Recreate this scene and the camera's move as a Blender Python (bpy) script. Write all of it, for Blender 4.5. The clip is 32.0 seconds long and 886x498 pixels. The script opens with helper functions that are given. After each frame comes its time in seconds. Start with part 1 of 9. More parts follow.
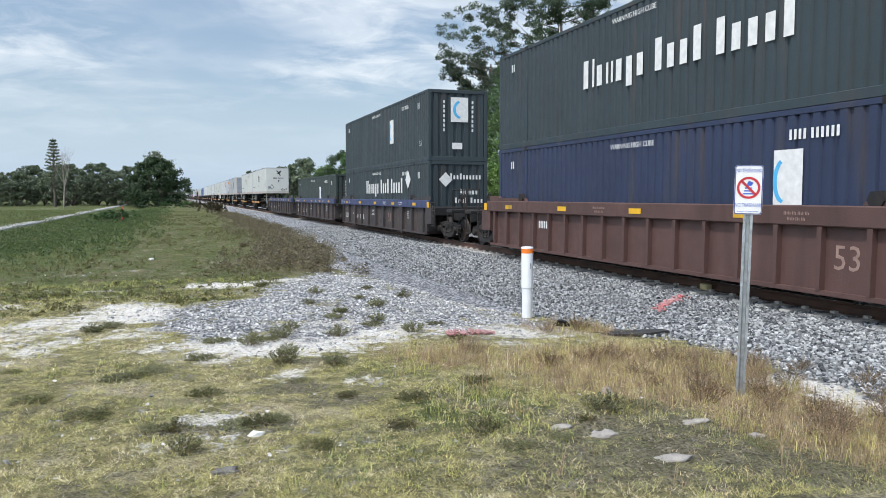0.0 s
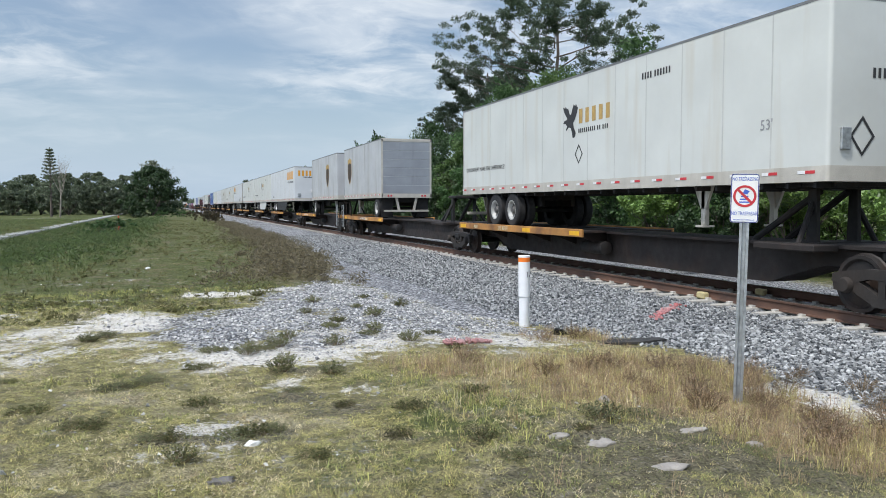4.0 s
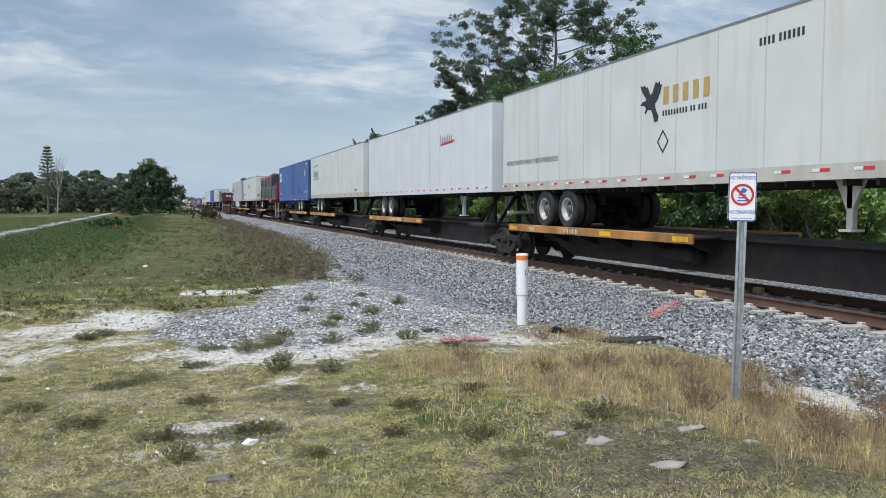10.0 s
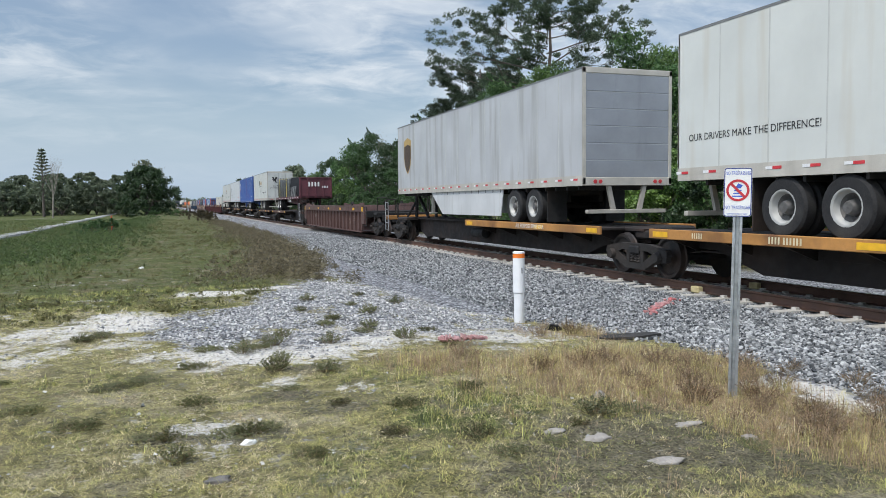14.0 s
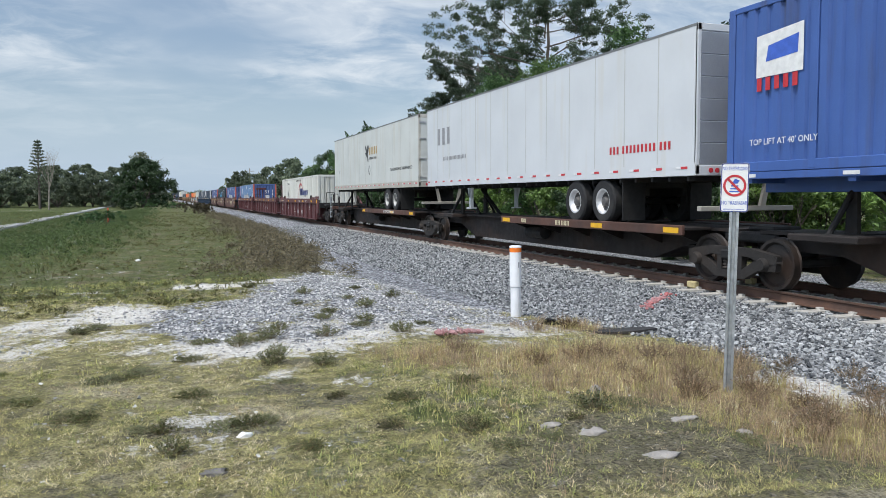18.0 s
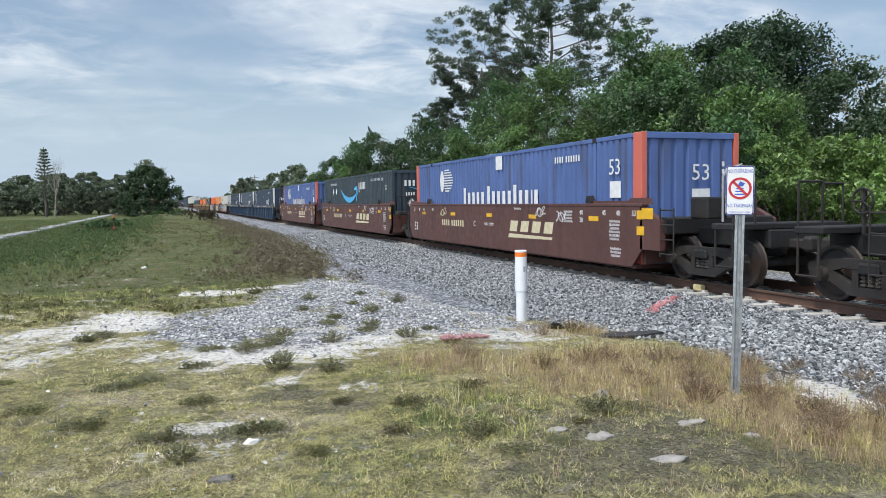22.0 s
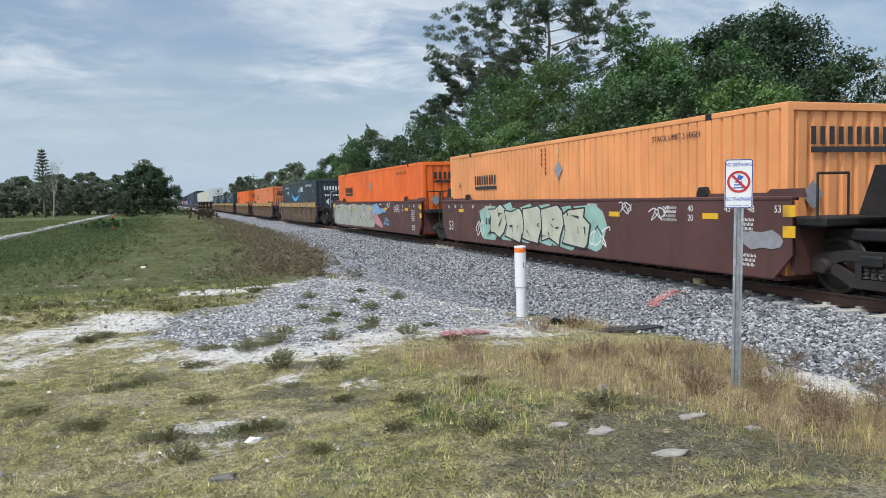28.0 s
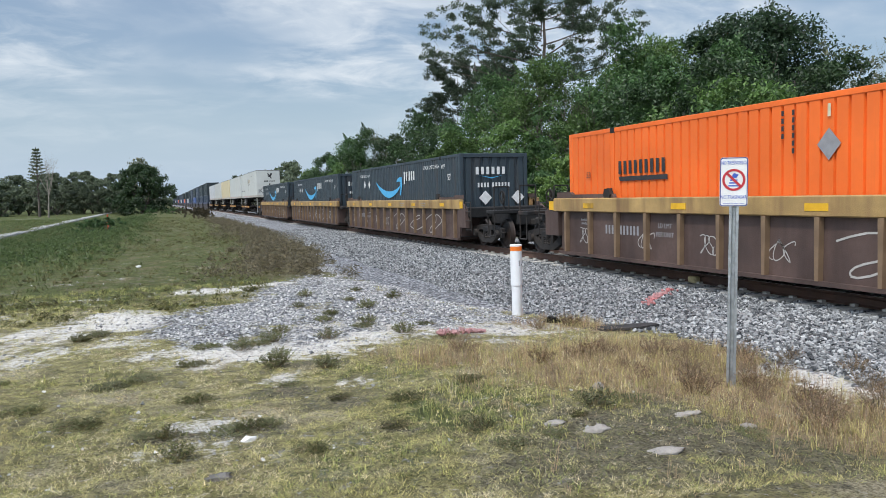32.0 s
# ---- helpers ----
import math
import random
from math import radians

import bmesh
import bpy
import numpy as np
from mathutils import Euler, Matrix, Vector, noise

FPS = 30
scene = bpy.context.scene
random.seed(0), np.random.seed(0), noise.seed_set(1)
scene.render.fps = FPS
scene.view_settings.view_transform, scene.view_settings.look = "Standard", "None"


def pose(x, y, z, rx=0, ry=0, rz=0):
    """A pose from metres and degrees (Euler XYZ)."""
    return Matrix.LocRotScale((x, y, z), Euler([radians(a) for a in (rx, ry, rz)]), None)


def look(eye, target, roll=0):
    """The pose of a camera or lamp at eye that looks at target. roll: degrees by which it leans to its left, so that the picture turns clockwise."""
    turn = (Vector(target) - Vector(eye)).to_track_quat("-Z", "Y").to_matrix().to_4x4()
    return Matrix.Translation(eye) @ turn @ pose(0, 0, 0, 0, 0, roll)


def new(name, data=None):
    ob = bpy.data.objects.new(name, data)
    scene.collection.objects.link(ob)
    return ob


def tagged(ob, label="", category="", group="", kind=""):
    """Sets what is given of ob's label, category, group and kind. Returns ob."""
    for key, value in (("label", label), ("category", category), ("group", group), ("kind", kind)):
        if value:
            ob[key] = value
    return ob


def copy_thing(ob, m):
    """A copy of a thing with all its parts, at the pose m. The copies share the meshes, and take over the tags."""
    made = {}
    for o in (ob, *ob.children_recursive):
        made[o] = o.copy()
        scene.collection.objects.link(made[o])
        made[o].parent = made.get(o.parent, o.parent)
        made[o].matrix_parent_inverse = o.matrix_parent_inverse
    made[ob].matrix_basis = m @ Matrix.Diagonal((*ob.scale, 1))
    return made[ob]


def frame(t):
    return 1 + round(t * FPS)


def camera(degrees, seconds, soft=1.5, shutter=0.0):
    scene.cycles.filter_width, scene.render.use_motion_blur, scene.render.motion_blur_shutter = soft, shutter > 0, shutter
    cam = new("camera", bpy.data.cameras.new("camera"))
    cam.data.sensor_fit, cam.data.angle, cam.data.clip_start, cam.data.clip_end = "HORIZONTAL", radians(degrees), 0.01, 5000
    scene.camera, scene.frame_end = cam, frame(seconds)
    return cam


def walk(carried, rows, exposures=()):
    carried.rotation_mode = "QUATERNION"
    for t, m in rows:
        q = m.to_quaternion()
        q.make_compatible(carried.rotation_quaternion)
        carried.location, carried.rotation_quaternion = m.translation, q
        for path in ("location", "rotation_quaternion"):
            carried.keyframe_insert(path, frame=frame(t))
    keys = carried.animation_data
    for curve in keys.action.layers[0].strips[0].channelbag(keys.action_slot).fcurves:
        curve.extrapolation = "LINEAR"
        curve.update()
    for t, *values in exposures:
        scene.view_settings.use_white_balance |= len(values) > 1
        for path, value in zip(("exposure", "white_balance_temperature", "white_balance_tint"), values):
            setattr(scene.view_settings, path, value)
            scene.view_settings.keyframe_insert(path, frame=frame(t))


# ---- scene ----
cam = camera(59.71, 32.0, soft=0.65)
EYE = Vector((0.0, 0.0, 1.75))


def aim(yaw, pitch, roll):
    """A hand-held view from the one standing point; yaw is turned from the track towards the train."""
    a, b = radians(yaw), radians(pitch)
    way = Vector((math.sin(a) * math.cos(b), math.cos(a) * math.cos(b), math.sin(b)))
    return look(EYE, EYE + 20 * way, roll)


walk(cam, [
    (0, aim(19.010, -3.892, -0.006)), (0.5, aim(18.928, -3.681, -0.092)), (1, aim(18.936, -3.517, -0.206)),
    (1.5, aim(18.992, -3.448, -0.283)), (2, aim(19.085, -3.411, -0.298)), (2.5, aim(19.134, -3.404, -0.253)),
    (3, aim(19.177, -3.402, -0.181)), (3.5, aim(19.201, -3.332, -0.096)), (5.5, aim(19.301, -3.121, -0.107)),
    (6, aim(19.327, -3.199, -0.121)), (6.5, aim(19.323, -3.329, -0.113)), (7, aim(19.294, -3.489, -0.066)),
    (7.5, aim(19.276, -3.585, -0.045)), (8, aim(19.242, -3.622, -0.037)), (8.5, aim(19.231, -3.585, -0.024)),
    (9, aim(19.260, -3.517, -0.032)), (9.5, aim(19.320, -3.430, -0.026)), (10, aim(19.389, -3.376, -0.025)),
    (10.5, aim(19.442, -3.356, -0.021)), (11, aim(19.467, -3.404, -0.055)), (11.5, aim(19.442, -3.443, -0.133)),
    (12, aim(19.426, -3.488, -0.179)), (12.5, aim(19.446, -3.497, -0.279)), (13, aim(19.510, -3.517, -0.374)),
    (13.5, aim(19.610, -3.515, -0.487)), (14, aim(19.653, -3.482, -0.609)), (14.5, aim(19.662, -3.425, -0.778)),
    (16.5, aim(19.738, -3.577, -0.734)), (17, aim(19.783, -3.699, -0.596)), (17.5, aim(19.846, -3.831, -0.447)),
    (18, aim(19.884, -3.940, -0.313)), (18.5, aim(19.848, -3.958, -0.321)), (19, aim(19.858, -3.967, -0.279)),
    (19.5, aim(19.824, -3.929, -0.339)), (20, aim(19.756, -3.883, -0.421)), (20.5, aim(19.641, -3.840, -0.569)),
    (21, aim(19.532, -3.743, -0.657)), (21.5, aim(19.496, -3.667, -0.729)), (22, aim(19.502, -3.565, -0.762)),
    (22.5, aim(19.533, -3.530, -0.798)), (23, aim(19.586, -3.564, -0.792)), (23.5, aim(19.617, -3.647, -0.830)),
    (24, aim(19.659, -3.688, -0.848)), (24.5, aim(19.754, -3.686, -0.847)), (25, aim(19.863, -3.660, -0.928)),
    (25.5, aim(19.944, -3.660, -0.981)), (27.5, aim(19.635, -3.813, -1.341)), (28, aim(19.544, -3.819, -1.376)),
    (28.5, aim(19.534, -3.835, -1.367)), (29, aim(19.590, -3.850, -1.345)), (29.5, aim(19.575, -3.830, -1.319)),
    (30, aim(19.525, -3.819, -1.328)), (30.5, aim(19.471, -3.805, -1.300)), (31, aim(19.457, -3.818, -1.307)),
    (31.5, aim(19.584, -3.853, -1.349)), (32, aim(19.856, -3.937, -1.455)),
], exposures=[(0, 0.12), (1, 0.08), (3, 0.0), (6, -0.08), (8, -0.13), (10, -0.15), (11, -0.14), (12, -0.07), (13, 0.0), (14, -0.1), (16.5, 0.0), (17, -0.11), (18, -0.07), (19, -0.12), (20, -0.01), (22, 0.03), (24, 0.05), (28, -0.09), (29, -0.1), (30, -0.02), (32, -0.06)])

# ---- daylight: thin high cloud, sun from the field side of the line ----
SUN_ELEVATION, SUN_AZIMUTH = radians(60), radians(-120)      # azimuth from +y towards +x
sun = new("sun", bpy.data.lights.new("sun", "SUN"))
sun.data.energy, sun.data.angle, sun.data.color = 2.9, radians(5), (1.0, 0.97, 0.92)
sun_way = Vector((math.sin(SUN_AZIMUTH) * math.cos(SUN_ELEVATION), math.cos(SUN_AZIMUTH) * math.cos(SUN_ELEVATION), math.sin(SUN_ELEVATION)))
sun.matrix_world = look(sun_way * 100, (0, 0, 0))

world = bpy.data.worlds.new("sky")
scene.world = world
world.use_nodes = True


def build_sky():
    nt = world.node_tree
    nt.nodes.clear()
    out = nt.nodes.new("ShaderNodeOutputWorld")
    bg = nt.nodes.new("ShaderNodeBackground")
    sky = nt.nodes.new("ShaderNodeTexSky")
    sky.sky_type, sky.sun_disc = "NISHITA", False
    sky.sun_elevation, sky.sun_rotation = SUN_ELEVATION, SUN_AZIMUTH
    sky.air_density, sky.dust_density, sky.ozone_density = 1.0, 1.5, 1.2
    co = nt.nodes.new("ShaderNodeTexCoord")
    sep = nt.nodes.new("ShaderNodeSeparateXYZ")
    nt.links.new(co.outputs["Generated"], sep.inputs[0])

    def math_node(op, a, b=None, clamp=False):
        n = nt.nodes.new("ShaderNodeMath")
        n.operation, n.use_clamp = op, clamp
        for i, v in enumerate((a, b)):
            if v is None:
                continue
            if isinstance(v, (int, float)):
                n.inputs[i].default_value = v
            else:
                nt.links.new(v, n.inputs[i])
        return n.outputs[0]

    # the cloud sheet lies flat overhead: the way is divided by its height
    height = math_node("MAXIMUM", sep.outputs["Z"], 0.0)
    flat = math_node("ADD", height, 0.16)
    px, py = math_node("DIVIDE", sep.outputs["X"], flat), math_node("DIVIDE", sep.outputs["Y"], flat)
    comb = nt.nodes.new("ShaderNodeCombineXYZ")
    nt.links.new(px, comb.inputs[0]), nt.links.new(py, comb.inputs[1])
    spin = nt.nodes.new("ShaderNodeMapping")
    spin.inputs["Location"].default_value = (2.3, 0.9, 0)
    spin.inputs["Rotation"].default_value = (0, 0, radians(24))
    spin.inputs["Scale"].default_value = (0.95, 1.15, 1)
    nt.links.new(comb.outputs[0], spin.inputs[0])

    def noise_at(scale, detail, rough, distort):
        n = nt.nodes.new("ShaderNodeTexNoise")
        n.inputs["Scale"].default_value, n.inputs["Detail"].default_value = scale, detail
        n.inputs["Roughness"].default_value, n.inputs["Distortion"].default_value = rough, distort
        nt.links.new(spin.outputs[0], n.inputs["Vector"])
        return n.outputs["Fac"]

    def ramp(v, lo, hi):
        n = nt.nodes.new("ShaderNodeMapRange")
        n.interpolation_type = "SMOOTHSTEP"
        n.inputs["From Min"].default_value, n.inputs["From Max"].default_value = lo, hi
        nt.links.new(v, n.inputs["Value"])
        return n.outputs[0]

    broad, wisp, curl = noise_at(0.75, 4, 0.5, 0.2), noise_at(2.1, 9, 0.57, 0.55), noise_at(5.0, 8, 0.6, 0.9)
    puffs = math_node("MULTIPLY", ramp(broad, 0.36, 0.62), math_node("ADD", math_node("MULTIPLY", ramp(wisp, 0.36, 0.62), 0.7), math_node("MULTIPLY", ramp(curl, 0.42, 0.66), 0.25)), clamp=True)
    haze = math_node("SUBTRACT", 1.0, ramp(sep.outputs["Z"], 0.02, 0.16))     # the haze is thickest towards the horizon
    cover = math_node("MULTIPLY", puffs, math_node("ADD", math_node("MULTIPLY", ramp(sep.outputs["Z"], 0.05, 0.17), 0.85), 0.1), clamp=True)
    # the veil glows round the sun
    dot = nt.nodes.new("ShaderNodeVectorMath")
    dot.operation = "DOT_PRODUCT"
    dot.inputs[1].default_value = sun_way
    nt.links.new(co.outputs["Generated"], dot.inputs[0])
    glow = math_node("ADD", math_node("MULTIPLY", ramp(dot.outputs["Value"], 0.2, 1.0), 1.3), 1.0)
    tone = nt.nodes.new("ShaderNodeMixRGB")
    tone.blend_type, tone.inputs["Fac"].default_value = "MULTIPLY", 1.0
    tone.inputs["Color2"].default_value = (1.0, 1.0, 1.0, 1)
    nt.links.new(sky.outputs[0], tone.inputs["Color1"])
    last = tone.outputs[0]
    for fac, colour in ((math_node("ADD", math_node("MULTIPLY", haze, 0.6), 0.25), (4.3, 5.45, 6.8, 1)), (cover, (7.2, 7.7, 8.2, 1))):
        mix = nt.nodes.new("ShaderNodeMixRGB")
        mix.inputs["Color2"].default_value = colour
        nt.links.new(last, mix.inputs["Color1"])
        nt.links.new(fac, mix.inputs["Fac"])
        last = mix.outputs[0]
    nt.links.new(last, bg.inputs["Color"])
    nt.links.new(math_node("MULTIPLY", glow, 0.12), bg.inputs["Strength"])
    nt.links.new(bg.outputs[0], out.inputs["Surface"])


build_sky()
scene.view_settings.exposure = 0.0

# ---- materials ----
MATS = {}


def surf(name, color, rough=0.6, metal=0.0, var=0.18, scale=3.0, dirt=None, amount=0.35, streak=0.0, bump=0.04, fine=60.0, island=0.0, coat=0.0):
    """A worn surface: colour that varies at two scales, dirt or rust in patches or running down, fine relief."""
    if name in MATS:
        return MATS[name]
    m = bpy.data.materials.new(name)
    m.use_nodes = True
    nt = m.node_tree
    b = nt.nodes["Principled BSDF"]
    link = nt.links.new
    co = nt.nodes.new("ShaderNodeTexCoord")

    def noise_of(s, detail=4, squeeze=None):
        n = nt.nodes.new("ShaderNodeTexNoise")
        n.inputs["Scale"].default_value, n.inputs["Detail"].default_value = s, detail
        src = co.outputs["Object"]
        if squeeze:
            mp = nt.nodes.new("ShaderNodeMapping")
            mp.inputs["Scale"].default_value = squeeze
            link(src, mp.inputs[0])
            src = mp.outputs[0]
        link(src, n.inputs["Vector"])
        return n.outputs["Fac"]

    def mixed(fac, c1, c2, mode="MIX"):
        n = nt.nodes.new("ShaderNodeMixRGB")
        n.blend_type = mode
        for k, v in (("Fac", fac), ("Color1", c1), ("Color2", c2)):
            if isinstance(v, (int, float)):
                n.inputs[k].default_value = v
            elif isinstance(v, tuple):
                n.inputs[k].default_value = (*v, 1)
            else:
                link(v, n.inputs[k])
        return n.outputs[0]

    def ranged(v, lo, hi, a=0.0, z=1.0):
        n = nt.nodes.new("ShaderNodeMapRange")
        for k, q in (("From Min", lo), ("From Max", hi), ("To Min", a), ("To Max", z)):
            n.inputs[k].default_value = q
        link(v, n.inputs["Value"])
        return n.outputs[0]

    dark = tuple(c * (1 - var) for c in color)
    light = tuple(min(1, c * (1 + var)) for c in color)
    c = mixed(ranged(noise_of(scale), 0.3, 0.7), dark, light)
    c = mixed(ranged(noise_of(scale * 9, 6), 0.35, 0.75, 0, var * 0.9), c, tuple(q * 0.6 for q in color))
    if island:
        geo = nt.nodes.new("ShaderNodeNewGeometry")
        c = mixed(ranged(geo.outputs["Random Per Island"], 0, 1, 0, island), c, tuple(min(1, q * 1.9) for q in color))
    if dirt:
        patch = ranged(noise_of(1.1 if not streak else 1.0, 7, (1, 2.4, 0.22) if streak else None), 0.62 - 0.35 * amount, 0.85 - 0.25 * amount, 0, 0.9)
        c = mixed(patch, c, dirt)
    link(c, b.inputs["Base Color"])
    b.inputs["Metallic"].default_value = metal
    link(ranged(noise_of(scale * 4), 0.3, 0.7, max(0.05, rough - 0.1), min(1, rough + 0.1)), b.inputs["Roughness"])
    if coat:
        b.inputs["Coat Weight"].default_value = coat
    if bump:
        bp = nt.nodes.new("ShaderNodeBump")
        bp.inputs["Strength"].default_value, bp.inputs["Distance"].default_value = 0.5, bump * 0.2
        link(noise_of(fine, 5), bp.inputs["Height"])
        link(bp.outputs[0], b.inputs["Normal"])
    MATS[name] = m
    return m


def leaf_mat(name, color, var=0.5):
    """Leaves: each its own shade, thin enough to let some light through."""
    m = bpy.data.materials.new(name)
    m.use_nodes = True
    nt = m.node_tree
    nt.nodes.clear()
    out = nt.nodes.new("ShaderNodeOutputMaterial")
    geo = nt.nodes.new("ShaderNodeNewGeometry")
    rampn = nt.nodes.new("ShaderNodeValToRGB")
    e = rampn.color_ramp.elements
    e[0].color = (*[c * (1 - var) for c in color], 1)
    e[1].color = (color[0] * (1 + var * 1.2), color[1] * (1 + var * 0.9), color[2] * (1 + var * 0.4), 1)
    info = nt.nodes.new("ShaderNodeObjectInfo")
    hs = nt.nodes.new("ShaderNodeHueSaturation")
    mr = nt.nodes.new("ShaderNodeMapRange")
    mr.inputs["To Min"].default_value, mr.inputs["To Max"].default_value = 0.75, 1.25
    nt.links.new(info.outputs["Random"], mr.inputs["Value"])
    nt.links.new(mr.outputs[0], hs.inputs["Value"])
    nt.links.new(geo.outputs["Random Per Island"], rampn.inputs[0])
    nt.links.new(rampn.outputs[0], hs.inputs["Color"])
    d, t, g = nt.nodes.new("ShaderNodeBsdfDiffuse"), nt.nodes.new("ShaderNodeBsdfTranslucent"), nt.nodes.new("ShaderNodeBsdfGlossy")
    g.inputs["Roughness"].default_value = 0.5
    mx, mx2 = nt.nodes.new("ShaderNodeMixShader"), nt.nodes.new("ShaderNodeMixShader")
    mx.inputs[0].default_value, mx2.inputs[0].default_value = 0.3, 0.04
    nt.links.new(hs.outputs[0], d.inputs[0]), nt.links.new(hs.outputs[0], t.inputs[0])
    nt.links.new(d.outputs[0], mx.inputs[1]), nt.links.new(t.outputs[0], mx.inputs[2])
    nt.links.new(mx.outputs[0], mx2.inputs[1]), nt.links.new(g.outputs[0], mx2.inputs[2])
    nt.links.new(mx2.outputs[0], out.inputs[0])
    MATS[name] = m
    return m


GRIME = (0.06, 0.05, 0.045)
STEEL_DARK = surf("dark_steel", (0.014, 0.0135, 0.0135), 0.75, 0.1, 0.4, 2, (0.045, 0.028, 0.02), 0.3)
TRUCK_STEEL = surf("truck_steel", (0.024, 0.021, 0.019), 0.8, 0.1, 0.4, 4, (0.035, 0.026, 0.02), 0.4)
WHEEL_STEEL = surf("wheel_steel", (0.028, 0.024, 0.022), 0.6, 0.3, 0.3, 5, (0.06, 0.034, 0.022), 0.4)
BRIGHT_STEEL = surf("bright_steel", (0.55, 0.55, 0.56), 0.35, 0.9, 0.12, 6)
GALVANISED = surf("galvanised", (0.42, 0.44, 0.45), 0.42, 0.75, 0.25, 14)
ALUMINIUM = surf("aluminium", (0.40, 0.375, 0.33), 0.5, 0.15, 0.15, 3, (0.3, 0.27, 0.22), 0.3, 1)
RUBBER = surf("rubber", (0.016, 0.016, 0.017), 0.85, 0, 0.3, 9, (0.05, 0.047, 0.042), 0.25)
BLACK = surf("black_paint", (0.025, 0.025, 0.027), 0.5, 0, 0.3, 5)
WHITE_PAINT = surf("white_paint", (0.78, 0.78, 0.76), 0.5, 0, 0.06, 5)
LETTER_WHITE = surf("letter_white", (0.72, 0.72, 0.70), 0.55, 0, 0.12, 7)
LETTER_BLACK = surf("letter_black", (0.03, 0.03, 0.032), 0.55, 0, 0.2, 7)
LETTER_RED = surf("letter_red", (0.5, 0.03, 0.04), 0.5, 0, 0.15, 7)
LETTER_BLUE = surf("letter_blue", (0.05, 0.12, 0.5), 0.5, 0, 0.15, 7)
LETTER_NAVY = surf("letter_navy", (0.03, 0.05, 0.22), 0.5, 0, 0.15, 7)
LETTER_GREEN = surf("letter_green", (0.04, 0.25, 0.13), 0.5, 0, 0.15, 7)
LETTER_FADED = surf("letter_faded", (0.30, 0.20, 0.165), 0.6, 0, 0.25, 5)
LETTER_GREY = surf("letter_grey", (0.28, 0.28, 0.29), 0.5, 0, 0.15, 7)
LETTER_GOLD = surf("letter_gold", (0.45, 0.3, 0.1), 0.5, 0, 0.15, 7)
LETTER_CREAM = surf("letter_cream", (0.62, 0.55, 0.36), 0.55, 0, 0.15, 7)
ORANGE_PAINT = surf("orange_paint", (0.72, 0.33, 0.03), 0.5, 0, 0.1, 5)
YELLOW = surf("yellow_plate", (0.75, 0.42, 0.02), 0.5, 0, 0.12, 6, GRIME, 0.12)
SKY_BLUE = surf("sky_blue_paint", (0.08, 0.42, 0.72), 0.5, 0, 0.08, 5)
TAPE_RED = surf("tape_red", (0.55, 0.04, 0.05), 0.35, 0, 0.1, 9)
TAPE_WHITE = surf("tape_white", (0.72, 0.72, 0.72), 0.35, 0, 0.1, 9)
ORANGE_CAP = surf("orange_cap", (0.85, 0.2, 0.02), 0.5, 0, 0.08, 9)

# ---- mesh building ----


